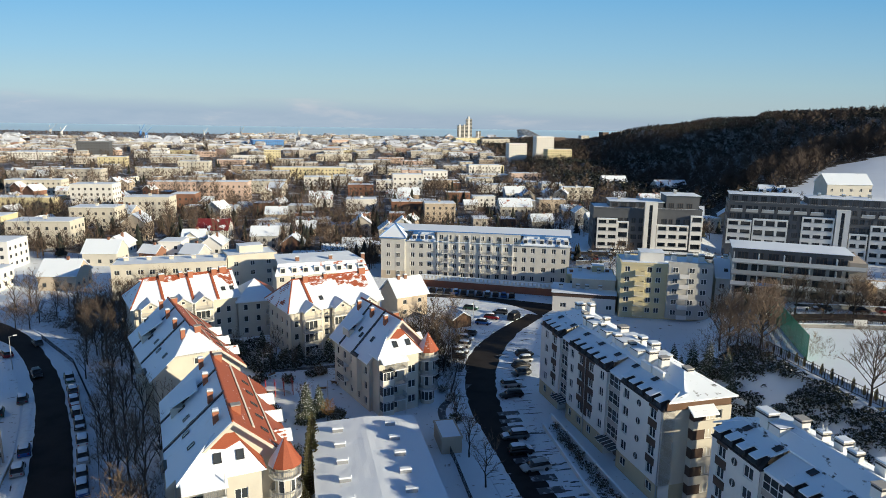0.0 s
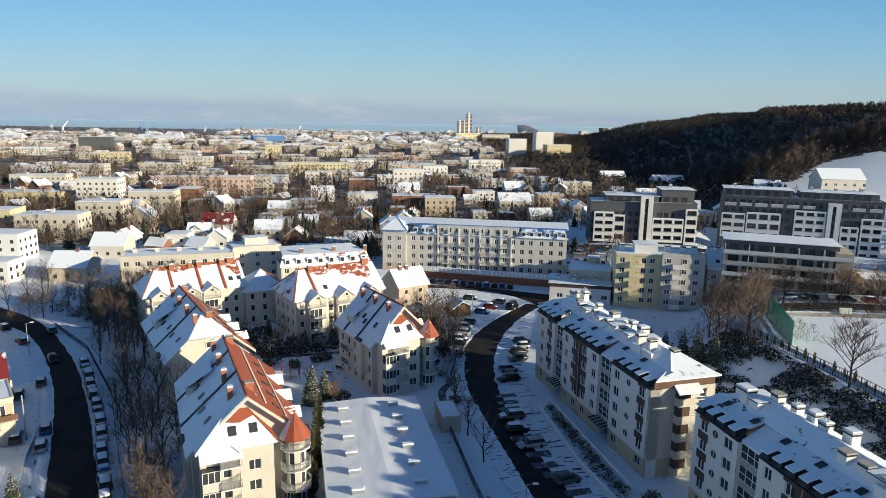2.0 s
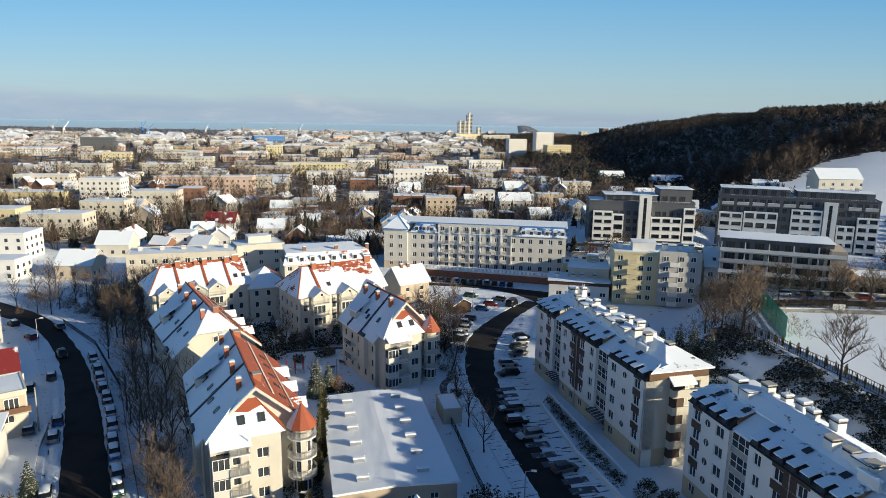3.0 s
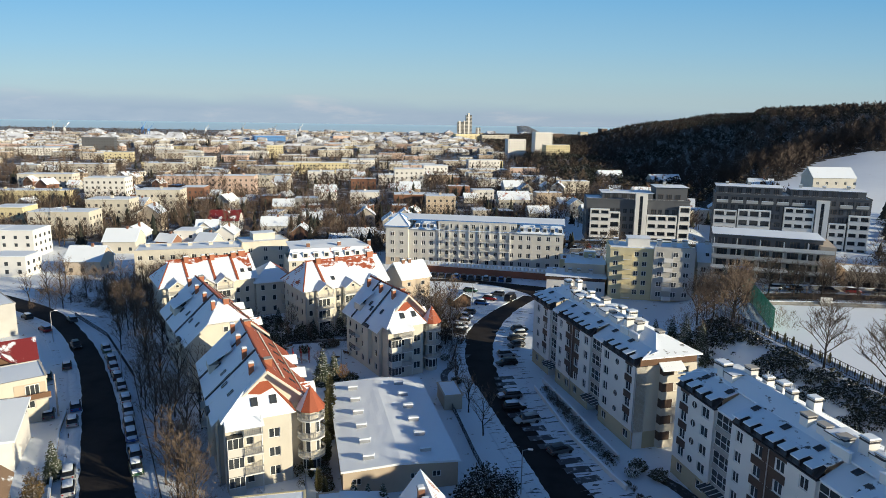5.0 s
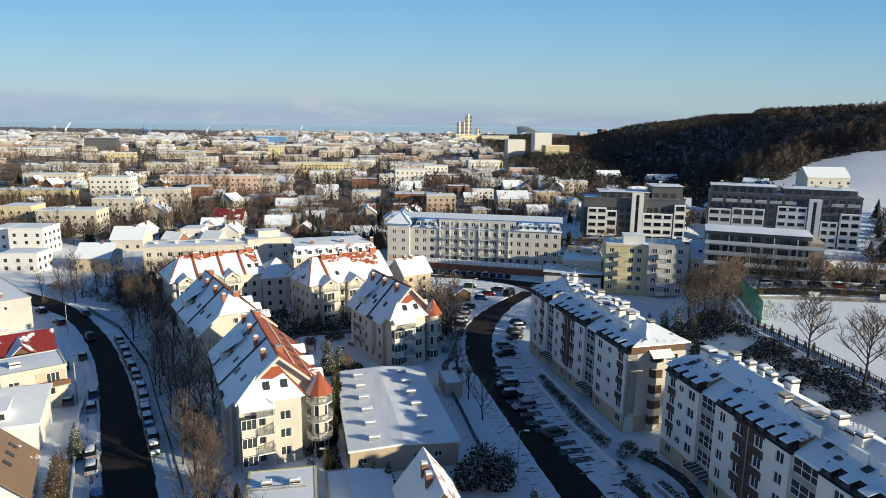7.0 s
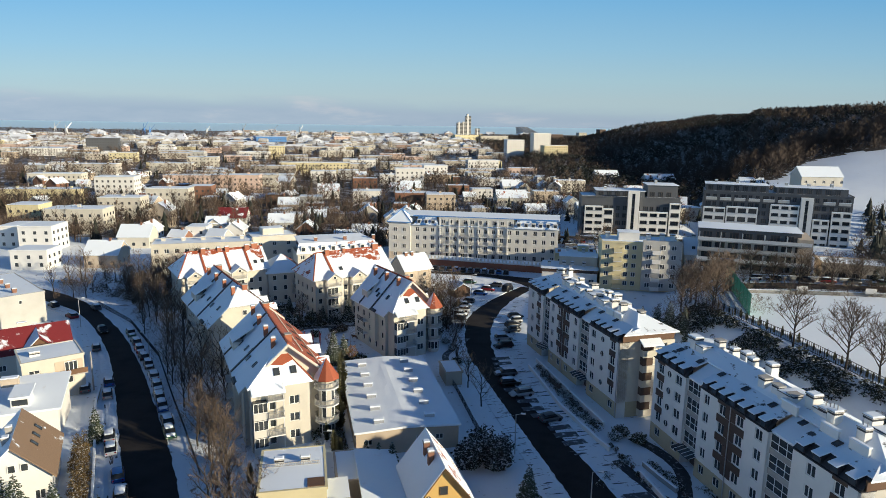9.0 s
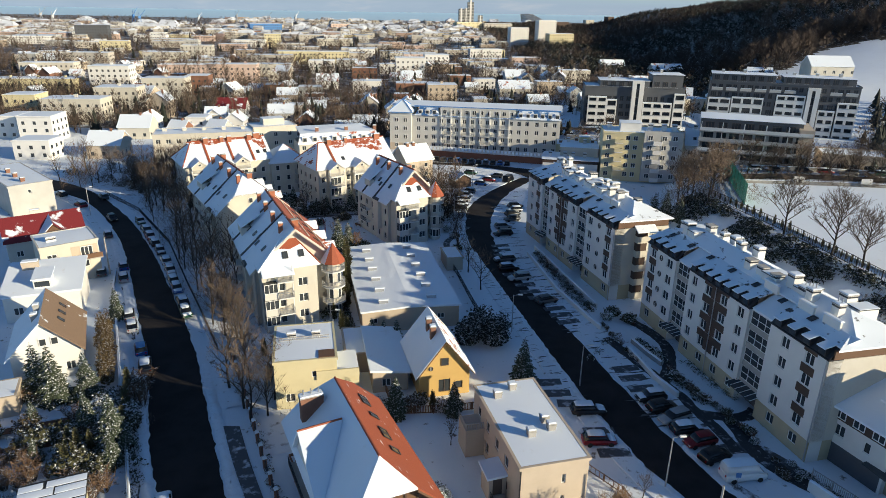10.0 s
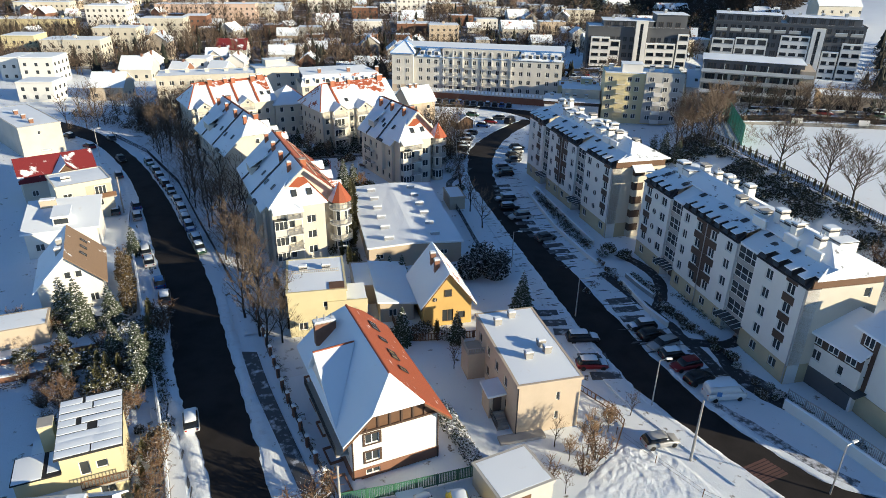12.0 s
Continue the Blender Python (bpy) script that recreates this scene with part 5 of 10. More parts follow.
roof_poly(man, [(0.6, 1.0, 10.6), (W - 0.6, 1.0, 10.6), (W - 3.5, 10, 11.6), (0.6, 12, 11.2)], SNOW, 0.22)
for j in range(8):
    x = 1.8 + (W - 3.6) * j / 7
    d = part("dormer", box(bmesh.new(), x - 0.75, x + 0.75, -0.25, 1.2, 8.2, 9.8), WHITE, man)
    part("pane", box(bmesh.new(), x - 0.5, x + 0.5, -0.3, -0.25, 8.5, 9.6), GLASS, d)
    part("snow_cap", box(bmesh.new(), x - 0.9, x + 0.9, -0.5, 1.4, 9.8, 10.05, taper=0.1), SNOW, d)
    if j % 3 == 1:
        chimney(man, x + 1.2, 3, 10.4, 12.2, 1.0, 0.7)
small, W = house("house", (-26.5, 152), (-19.6, 157.5), 9, 6, "small beige house with half-snowy red roof", BEIGE, {"f": grid(8.8, 2, 2, 1.1, 1.2, 1.0, 2.6)}, roof="gable", rise=3.6, axis="x", roof_mats=(SNOW, TILE_MIX))
for x in (2.5, 4.5):
    chimney(small, x, 4.2, 8, 10.4, 0.8, 0.8)

# the long white block with blue roof edges, and the terrace before it
blue, W = house("apartment_block", (-39.5, 197), (19.8, 193.5), 14, 12.6, "long pale four-storey block with blue-edged roof", PALEGREY, {"f": [(x - 0.65, 1.2 + 2.95 * r, 1.3, 1.55) for r in range(4) for x in [10 + 2.72 * c for c in range(15)] + [51.5, 54.5, 57.5]], "r": grid(14, 3, 4, 1.2, 1.5, 1.2, 2.95)}, roof="none", category="apartment block")
for a, b in ((8.8, 17.6), (44, 59.7)):
    part("risalit", box(bmesh.new(), a + 0.3, b - 0.3, -0.5, 0.0, 0, 0.9), PALEGREY, blue)
    roof_poly(blue, [(a, -0.4, 12.5), (b, -0.4, 12.5), (b - 1.2, 3.2, 15.0), (a + 1.2, 3.2, 15.0)], BLUETIN, 0.2, "mansard", "blue metal roof front under snow")
    for j in range(int((b - a) / 2.6)):
        x = a + 1.8 + 2.5 * j
        d = part("dormer", box(bmesh.new(), x - 0.7, x + 0.7, 0.2, 2.4, 12.9, 14.3), WHITE, blue)
        part("pane", box(bmesh.new(), x - 0.5, x + 0.5, 0.16, 0.2, 13.1, 14.1), GLASS, d)
part("attic", box(bmesh.new(), 17.6, 44, 1.0, 12, 12.6, 15.2), PALEGREY, blue)
part("tower_wall", box(bmesh.new(), -0.2, 7.6, -0.8, 7.0, 0.9, 13.4), PALEGREY, blue)
part("tower_base", box(bmesh.new(), -0.25, 7.65, -0.85, 7.0, 0, 2.6), BEIGE, blue)
for r in range(4):
    for x in (1.6, 4.8):
        put_window(blue, pose(x, -0.86 - (0.05 if r == 0 else 0), 1.1 + 2.95 * r), 1.3, 1.5)
apex = (3.7, 3.0, 17.2)
for a, b, mat in (((-0.7, -1.3), (8.1, -1.3), SNOW), ((8.1, -1.3), (8.1, 7.4), SNOW), ((8.1, 7.4), (-0.7, 7.4), SNOW), ((-0.7, 7.4), (-0.7, -1.3), SNOW)):
    roof_poly(blue, [(*a, 13.3), (*b, 13.3), apex], mat, 0.22, "tower_roof")
for a in ((-0.7, -1.3), (8.1, -1.3), (8.1, 7.4)):
    part("hip_ridge", tube(bmesh.new(), (*a, 13.55), (apex[0], apex[1], 17.5), 0.16, 0.16, 5), BLUE, blue, "blue metal hip")
part("tower_eave", box(bmesh.new(), -0.75, 8.15, -1.36, -1.26, 13.2, 13.5), BLUE, blue)
for j in range(10):
    put_window(blue, pose(18.6 + 2.6 * j, 0.94, 13.1), 1.3, 1.5)
part("roof_edge", box(bmesh.new(), -0.5, W + 0.5, -0.5, -0.3, 12.45, 12.7), BLUETIN, blue, "blue metal roof edge")
roof_poly(blue, [(-0.4, 3.0, 15.0), (W + 0.4, 3.0, 15.0), (W + 0.4, 13, 15.6), (-0.4, 13, 15.6)], SNOW, 0.3)
part("roof_edge", box(bmesh.new(), 8, W, 2.6, 2.9, 15.0, 15.45), BLUE, blue, "blue roof edge")
for r in range(1, 4):
    for j in range(4):
        x = 19.5 + 6.2 * j
        balcony(blue, x, x + 3.6, -1.3, -0.02, 0.2 + 2.95 * r)
for j in range(8):
    part("pilaster", box(bmesh.new(), 18 + 3.4 * j, 18.45 + 3.4 * j, -0.35, 0, 0, 15), WHITE, blue)
ter = thing("terrace", plan_pose((-27, 187.5), (15.5, 181.0)), "long terrace wall with a white balustrade above parked cars", "terrace", kind="structure")
part("retaining_wall", box(bmesh.new(), 0, 43, 0, 6.5, 0, 2.2), CLAYBRICK, ter)
part("coping", box(bmesh.new(), -0.1, 43.1, -0.25, 0.5, 2.2, 2.5), WHITE, ter)
part("balustrade", balustrade(43, 1.0, 1.2, 0.5), WHITE, ter, "", pose(0, 0, 2.5))
part("snow_cover", drift(0, 43, 0.6, 6.5, 2.2, 0.2, 3), SNOW, ter)
low, W = house("pavilion", (13.4, 166), (29.8, 164.5), 11, 4.2, "low white pavilion with brown band and snowy roof", WHITE, {"f": [(2 + 4 * c, 1.2, 1.6, 1.2) for c in range(4)]}, roof="none", category="building")
part("band", box(bmesh.new(), -0.1, W + 0.1, -0.1, 11.1, 4.2, 5.2), BROWN, low)
part("snow_cover", drift(-0.4, W + 0.4, -0.4, 11.4, 5.2, 0.3, 2), SNOW, low)
part("upper_storey", box(bmesh.new(), 5, W, 5, 11, 5.4, 8.2), CREAM, low)
part("snow_cover", drift(4.8, W + 0.2, 4.8, 11.2, 8.2, 0.3, 2), SNOW, low)
for x in (2, 6.5, 9, 12.5):
    chimney(low, x, 4, 5.3, 6.8, 1.0, 0.8, WHITE)

# yellow and white apartment block with balcony stacks
ye, W = house("apartment_block", (30.5, 163), (53, 162), 12, 13.6, "pale yellow and grey apartment block with balcony stacks", LEMON, {"f": [(x - 0.7, 0.9 + 2.7 * r, 1.3, 1.4) for r in range(5) for x in (1.6, 7.2, 9.4, 13.6, 17.6, 20.6)]}, roof="flat", category="apartment block", z=0.6, parapet=0.3)
part("bay", box(bmesh.new(), 11.6, W, -1.2, 0, 0, 14.8), GREY, ye)
for r in range(5):
    for x in (12.6, 16.6, 19.6):
        put_window(ye, pose(x, -1.27, 1.0 + 2.8 * r), 1.4, 1.4)
    for x in (3.4, 14.2):
        balcony(ye, x, x + 2.4, -2.3 if x > 9 else -1.2, -1.2 if x > 9 else -0.02, 0.3 + 2.7 * r, solid=WHITE if x > 9 else LEMON)
part("stair_house", box(bmesh.new(), 5, 11, 3, 8, 13.8, 16.4), WHITE, ye)
part("snow_cover", drift(4.8, 11.2, 2.8, 8.2, 16.4, 0.2, 1.5), SNOW, ye)
for x in (2, 8, 14, 18, 21):
    chimney(ye, x, 6 if x != 8 else 9.5, 13.8, 15.8, 1.4, 0.8, WHITE)

th, W = house("apartment_block", (54.4, 163.2), (62.2, 161.8), 12, 9.4, "pale grey corner block with a sloping snowy roof", PALEGREY, {"f": [(0.9 + 2.5 * c, 1.0 + 2.7 * r, 1.3, 1.4) for c in range(3) for r in range(3)]}, roof="none", category="apartment block", z=2.2)
roof_poly(th, [(-0.3, -0.6, 9.2), (W + 0.3, -0.6, 9.2), (W + 0.3, 6.5, 13.0), (-0.3, 6.5, 13.0)], SNOW, 0.25)
roof_poly(th, [(-0.3, 12.5, 9.6), (W + 0.3, 12.5, 9.6), (W + 0.3, 6.5, 13.0), (-0.3, 6.5, 13.0)], ROOFSNOW, 0.25)
for x in (2.0, 5.2):
    skylight(th, (x, 1.6, 9.2 + 2.2 * 0.535 + 0.27), (1, 0, 0), (0, 1, 0.535), 0.9, 1.2)
    chimney(th, x + 0.6, 6.6, 11.4, 14.2, 1.1, 0.8, WHITE)
for p0, p1, d, h, mat, words in (((18.0, 180.0), (31.5, 179.2), 9, 6.8, LEMON, "pale yellow low building with a cluttered snowy roof"), ((33.4, 178.4), (44.0, 178.0), 10, 9.2, WHITE, "white flat-roofed building with a snowy roof"), ((45.2, 179.4), (58.4, 178.6), 11, 8.2, CREAM, "cream flat-roofed building with chimneys and snow"), ((60.6, 181.2), (72.0, 180.0), 9, 5.6, GREY, "low grey building with a snowy roof")):
    hb, W = house("building", p0, p1, d, h, words, mat, {"f": grid(dist(p0, p1), int(dist(p0, p1) / 3), int(h / 2.9), 1.3, 1.4, 1.0, 2.9)}, category="building", parapet=0.2)
    for c in range(int(W / 2.6)):
        chimney(hb, 1.4 + 2.6 * c, 3.0 + 2.4 * (c % 3), h + 0.2, h + 1.2 + 0.4 * (c % 2), 1.0, 0.7, WHITE if c % 2 else BRICK)
    part("stair_house", box(bmesh.new(), W * 0.55, W * 0.8, d * 0.5, d * 0.9, h + 0.2, h + 2.2), mat, hb)
    part("snow_cover", drift(W * 0.55 - 0.1, W * 0.8 + 0.1, d * 0.5 - 0.1, d * 0.9 + 0.1, h + 2.2, 0.25, 1.2), SNOW, hb)

# grey terraced block
tg, W = house("apartment_block", (57, 160), (84.5, 153), 14, 8.6, "grey block with long stepped balconies under snow", GREY, {"f": [(1.0 + 3.4 * c, 0.6 + 2.9 * r, 2.6, 1.9) for c in range(8) for r in range(3)]}, z=7.9, roof="none", category="apartment block", style="dark")
part("top_storey", box(bmesh.new(), 0, W - 2, 2.2, 14, 8.6, 11.8), DARK, tg)
for c in range(7):
    put_window(tg, pose(1.2 + 3.5 * c, 2.14, 9.2), 2.4, 1.7, "dark")
part("snow_cover", drift(-0.3, W - 1.6, 1.8, 14.3, 11.8, 0.35, 2.5), SNOW, tg)
for r in range(4):
    b = part("balcony", box(bmesh.new(), -0.2, W + 0.2, -1.6, -0.02 if r < 3 else 2.2, 0.1 + 2.85 * r, 0.35 + 2.85 * r), CONCRETE, tg)
    part("parapet", box(bmesh.new(), -0.2, W + 0.2, -1.6, -1.5, 0.35 + 2.85 * r, 1.25 + 2.85 * r), WHITE if r % 2 else GREY, b)
    for c in range(5):
        part("divider", box(bmesh.new(), 5.6 * c + 0.1, 5.6 * c + 0.25, -1.48, -0.03, 0.36 + 2.85 * r, 2.6 + 2.85 * r), WHITE, b)
part("side_tower", box(bmesh.new(), W - 3, W + 0.6, -0.6, 13.5, -2, 10.6), BEIGE, tg)
part("sign", box(bmesh.new(), 6, 9.5, -1.66, -1.6, 3.3, 4.1), BLUE, tg, "plain blue sign board")


def modern(p0, p1, z, h, D, frames, fins, pents, name_label):
    """Modern block: anthracite walls, white frames round stacks of balconies, tall white fins with a dark slot, a set-back top storey.
    frames: (from, to, low, high) on the front; fins: (from, to, high); pents: (from, to, height) of the top storeys."""
    W = dist(p0, p1)
    n, fl = int(W / 2.6), int(h / 3.0)
    ob, W = house("apartment_block", p0, p1, D, h, name_label, DARK, {"f": [(0.7 + 2.6 * c, 0.7 + 3.0 * r, 1.5 if (c + r) % 3 else 2.1, 1.8) for c in range(n) for r in range(fl)], "l": [(1.5 + 3.5 * c, 0.8 + 3.0 * r, 1.4, 1.6) for c in range(4) for r in range(fl)]}, z=z, category="apartment block", style="dark", parapet=0.35, group="modern blocks")
    for a, b, lo, hi in frames:
        w, top = b - a, hi - lo
        cuts, rows = max(1, round(w / 3.6)), max(1, round(top / 3.0))
        xs, zs = [0.0], [0.0]
        for c in range(cuts):
            xs += [w * c / cuts + 0.45, w * (c + 1) / cuts - 0.35]
        for r in range(rows):
            zs += [top * r / rows + 0.95, top * (r + 1) / rows - 0.45]
        fr = part("white_frame", lattice(bmesh.new(), xs + [w], zs + [top], [(i, j) for i in range(1, 2 * cuts, 2) for j in range(1, 2 * rows, 2)], -1.5, -0.3), WHITE, ob, "white framed balcony front", pose(a, 0, lo))
        part("recess", box(bmesh.new(), 0.1, w - 0.1, -0.28, -0.12, 0.1, top - 0.1), GLASS, fr, "dark glazing behind the balconies")
        part("snow_cap", box(bmesh.new(), 0, w, -1.5, -0.3, top, top + 0.15, taper=0.05), SNOW, fr)
        for r in range(rows):
            part("rail", box(bmesh.new(), 0.3, w - 0.3, -1.56, -1.5, top * r / rows + 0.9, top * r / rows + 1.15), STEEL, fr)
    for a, b, hi in fins:
        fin = part("fin", lattice(bmesh.new(), [0, (b - a) * 0.34, (b - a) * 0.62, b - a], [-6, 0.6, hi - 1.0, hi], [(1, 1)], -1.7, 0), WHITE, ob, "tall white fin with a dark glazed slot", pose(a, 0, 0))
        part("pane", box(bmesh.new(), (b - a) * 0.3, (b - a) * 0.66, -0.9, -0.8, 0.4, hi - 0.8), GLASS, fin)
        for r in range(int(hi / 3)):
            part("transom", box(bmesh.new(), (b - a) * 0.34, (b - a) * 0.62, -1.1, -0.9, 3.0 * r + 2.0, 3.0 * r + 2.35), DARK, fin)
    for a, b, top in pents:
        pt = part("penthouse", box(bmesh.new(), a, b, 2.6, D - 1.0, h + 0.25, h + top), DARK, ob)
        for c in range(max(1, int((b - a) / 3.2))):
            put_window(ob, pose(a + 0.8 + 3.2 * c, 2.52, h + 0.6), 2.0, min(1.9, top - 1.0), "dark")
        part("snow_cover", drift(a - 0.4, b + 0.4, 2.0, D - 0.6, h + top, 0.35, 3), SNOW, pt)
        q = random.Random(int(a * 3 + b))
        for c in range(int((b - a) / 8)):
            chimney(ob, a + 4 + 8 * c, D * 0.6, h + top, h + top + q.uniform(0.9, 1.5), 1.0, 1.4, GREY)
    for r in range(1, fl):
        for c in range(int(W / 5.2)):
            x, zz = 0.8 + 5.2 * c, 3.0 * r + 0.35
            if not any(a - 4.2 < x < b and (len(f) < 4 or zz < f[3]) for f in frames + fins for a, b in [f[:2]]) and (c * 3 + r) % 3:
                bl = part("balcony", box(bmesh.new(), x, x + 4.0, -1.3, -0.02, zz - 0.2, zz), CONCRETE, ob)
                part("parapet", box(bmesh.new(), x, x + 4.0, -1.3, -1.2, zz, zz + 0.9), DARK if r % 2 else GREY, bl)
                part("snow_cap", box(bmesh.new(), x, x + 4.0, -1.34, -1.16, zz + 0.9, zz + 1.02, taper=0.03), SNOW, bl)
    return ob


modern((31.4, 236.0), (69.6, 235.0), 4.8, 14.6, 15, [(1.4, 8.6, 0.2, 11.2), (8.6, 12.6, 0.2, 10.2), (22.6, 33.6, 0.6, 9.4), (34.2, 38.3, 0.0, 13.0)], [(18.0, 22.4, 17.6)], [(6, 25, 2.6), (26, 37.6, 5.2)], "anthracite modern block with white balcony frames and one fin")
modern((80.5, 242.0), (131.5, 229.5), 7, 15.2, 15, [(0.1, 8.2, 0.4, 9.2), (8.6, 20.0, -0.6, 9.8), (24.4, 34.4, -2.6, 11.4), (39.4, 45.0, -5.2, 6.4), (45.6, 52.3, -5.2, 9.6)], [(34.8, 39.0, 14.6)], [(0.5, 23.6, 3.0), (26.4, 51, 2.8)], "long anthracite modern block with white balcony frames and tall fin")
up, W = house("house", (152.6, 327.6), (173.4, 329.4), 12, 8, "cream house with a snowy roof on the hillside", CREAM, {"f": grid(23, 5, 2, 1.3, 1.5, 1.2, 3)}, roof="gable", rise=4.5, axis="x", roof_mats=(SNOW, SNOW), z=15)
pl, W = house("pavilion", (88, 152.5), (104, 149), 10, 5, "low pale building with a flat snowy roof", BEIGE, {"f": grid(16.4, 5, 1, 1.8, 1.6, 1.4, 3)}, z=7, category="building")

# ---- houses left of the west street ----
gr, W = house("house", (-113.0, 102.5), (-107.2, 110), 26, 7.2, "grey rendered house with a long flat snowy roof", GREY, {"f": [(4, 5.2, 0.7, 0.9)], "r": grid(26, 6, 2, 1.2, 1.3, 1.2, 2.9)}, parapet=0.1)
for y in (3, 9, 15):
    chimney(gr, 4, y, 7.4, 8.6, 0.9, 0.9)
cr, W = house("house", (-78.2, 65.6), (-71.4, 72.2), 8.6, 7.2, "cream house with balconies and a flat snowy roof", CREAM, {"f": [(1.0, 5.2, 1.6, 0.7), (1.0, 2.6, 1.4, 0.9), (6.0, 2.5, 1.6, 1.3)]}, parapet=0.15)
part("loggia_opening", box(bmesh.new(), 4.9, W - 0.2, -0.06, -0.01, 4.6, 6.7), BEIGE, cr)
put_window(cr, pose(6.4, -0.13, 4.7), 2.0, 1.8)
part("balcony", box(bmesh.new(), 4.4, W + 0.3, -1.4, -0.02, 4.2, 4.4), CONCRETE, cr)
part("parapet", box(bmesh.new(), 4.4, W + 0.3, -1.4, -1.3, 4.4, 5.3), TIMBER, cr, "brown timber balcony front")
chimney(cr, 2.4, 3.0, 7.4, 8.3, 1.6, 0.5, WHITE)
wr, W = house("house", (-74.8, 51.6), (-65.2, 56.6), 10.5, 4.6, "low white house with a wide snowy roof", WHITE, {"f": [(1.2, 1.2, 1.4, 1.3), (6, 1.2, 1.4, 1.3)]}, roof="none")
roof_poly(wr, [(-0.5, -0.6, 4.5), (W + 0.5, -0.6, 4.5), (W + 0.5, 11, 6.2), (-0.5, 11, 6.2)], SNOW, 0.3)
d = part("dormer", box(bmesh.new(), 4.4, 6.9, 1.0, 4, 5.0, 6.6), WHITE, wr)
part("pane", box(bmesh.new(), 4.6, 6.7, 0.94, 1.0, 5.3, 6.2), GLASS, d)
part("snow_cap", slab(bmesh.new(), [(4.2, 0.7, 6.55), (7.1, 0.7, 6.55), (7.1, 5.5, 6.9), (4.2, 5.5, 6.9)], 0.2), SNOW, d)
chimney(wr, 3, 8.2, 5.4, 7.4, 2.4, 1.2, BEIGE)
br, W = house("house", (-60.6, 35.0), (-53.6, 39.4), 11.5, 4.4, "white gabled house with brown tiles on the sunny slope", WHITE, {"f": [(3.4, 1.0, 1.2, 1.3), (6.2, 1.0, 1.2, 1.3)], "r": grid(12, 3, 1, 1.2, 1.3, 1.2, 2.8)}, roof="gable", rise=4.2, roof_mats=(SNOW, BROWNTILE), over=0.6)
put_window(br, pose(3.6, -0.1, 5.2), 0.9, 1.1), put_window(br, pose(5.0, -0.1, 5.2), 0.9, 1.1)
for y in (4.0, 6.5, 9.0):
    skylight(br, (W - 1.7, y, 4.4 + 1.7 * 8.4 / W + 0.27), (0, 1, 0), (-1, 0, 8.4 / W), 0.7, 1.1)
chimney(br, 3.4, 5.4, 7.2, 9.2, 0.7, 0.7, CONCRETE), chimney(br, 3.2, 3.6, 7.0, 8.6, 0.8, 0.8, CONCRETE)
rl, W = house("house", (-92.0, 74.5), (-82.0, 83.5), 9, 4.8, "house with a dark red metal roof patched with snow", CREAM, {"f": grid(15.6, 4, 1, 1.2, 1.2, 1.4, 2.8)}, roof="gable", rise=3.4, axis="x", roof_mats=(REDTIN, SNOW))
roof_poly(rl, [(5.4, -1.2, 4.6), (8.2, -1.2, 7.3), (8.2, 4.5, 8.0), (5.4, 1.0, 5.2)], SNOW, 0.2, "cross_gable")
roof_poly(rl, [(11.0, -1.2, 4.6), (8.2, -1.2, 7.3), (8.2, 4.5, 8.0), (11.0, 1.0, 5.2)], REDTIN, 0.2, "cross_gable")
bm = bmesh.new()
bm.faces.new([bm.verts.new(p) for p in ((5.6, -0.8, 4.6), (10.8, -0.8, 4.6), (8.2, -0.8, 7.1))])
part("gable_board", bm, TIMBER, rl)
chimney(rl, 6, 5.5, 7, 9, 1.6, 0.6, CREAM)
yl, W = house("house", (-34.8, 2.4), (-30.5, 4.9), 8.4, 6.6, "pale yellow house with strips of snow on a flat roof", LEMON, {"f": [(1.4, 4.0, 0.9, 1.6), (2.8, 4.4, 1.0, 0.9), (2.6, 1.2, 1.4, 1.1)], "r": grid(8.4, 2, 2, 1.0, 1.2, 1.2, 2.8)}, roof="none")
BITUMEN = plain("bitumen", (0.02, 0.02, 0.022), 0.8, vary=0.3)
part("roof", box(bmesh.new(), -0.3, W + 0.4, -0.4, 8.7, 6.6, 6.85), BITUMEN, yl, "dark bitumen roof")
q = random.Random(5)
for k in range(8):
    y0, gap, xc = -0.34 + 1.12 * k, (0.12, 0.0, 0.0, 0.9, 0.5, 0.0, 0.15, 0.3)[k], W * q.uniform(0.25, 0.7)
    y1 = y0 + q.uniform(1.0, 1.12)
    for xa, xb in ((-0.26, xc), (xc + gap, W + 0.36)):
        part("snow_strip", drift(xa, xb, y0, y1 - q.uniform(0.0, 0.14), 6.85, 0.14, 0.6, k), SNOW, yl, "strip of snow between the roof seams")
part("side_wing", box(bmesh.new(), -3.9, 0, 0.0, 3.2, 0, 4.9), LEMON, yl)
part("wing_roof", box(bmesh.new(), -4.1, -0.02, -0.25, 3.4, 4.9, 5.05), BITUMEN, yl)
part("snow_cover", drift(-4.0, -1.6, -0.2, 3.3, 5.05, 0.14, 0.6), SNOW, yl), part("snow_cover", drift(-1.2, -0.1, 0.3, 3.2, 5.05, 0.14, 0.5), SNOW, yl)
part("back_wing", box(bmesh.new(), -3.2, 0, 3.2, 7.6, 0, 3.4), LEMON, yl), part("snow_cover", drift(-3.3, -0.02, 3.22, 7.7, 3.4, 0.25, 0.8), SNOW, yl)
chimney(yl, -1.4, 5.6, 3.4, 7.0, 1.2, 1.4, LEMON, False)
part("balcony", box(bmesh.new(), 1.4, W + 0.3, -1.2, -0.02, 3.2, 3.4), CONCRETE, yl)
part("balustrade", balustrade(W - 1.1, 0.9), TIMBER, yl, "", pose(1.4, -1.2, 3.4))
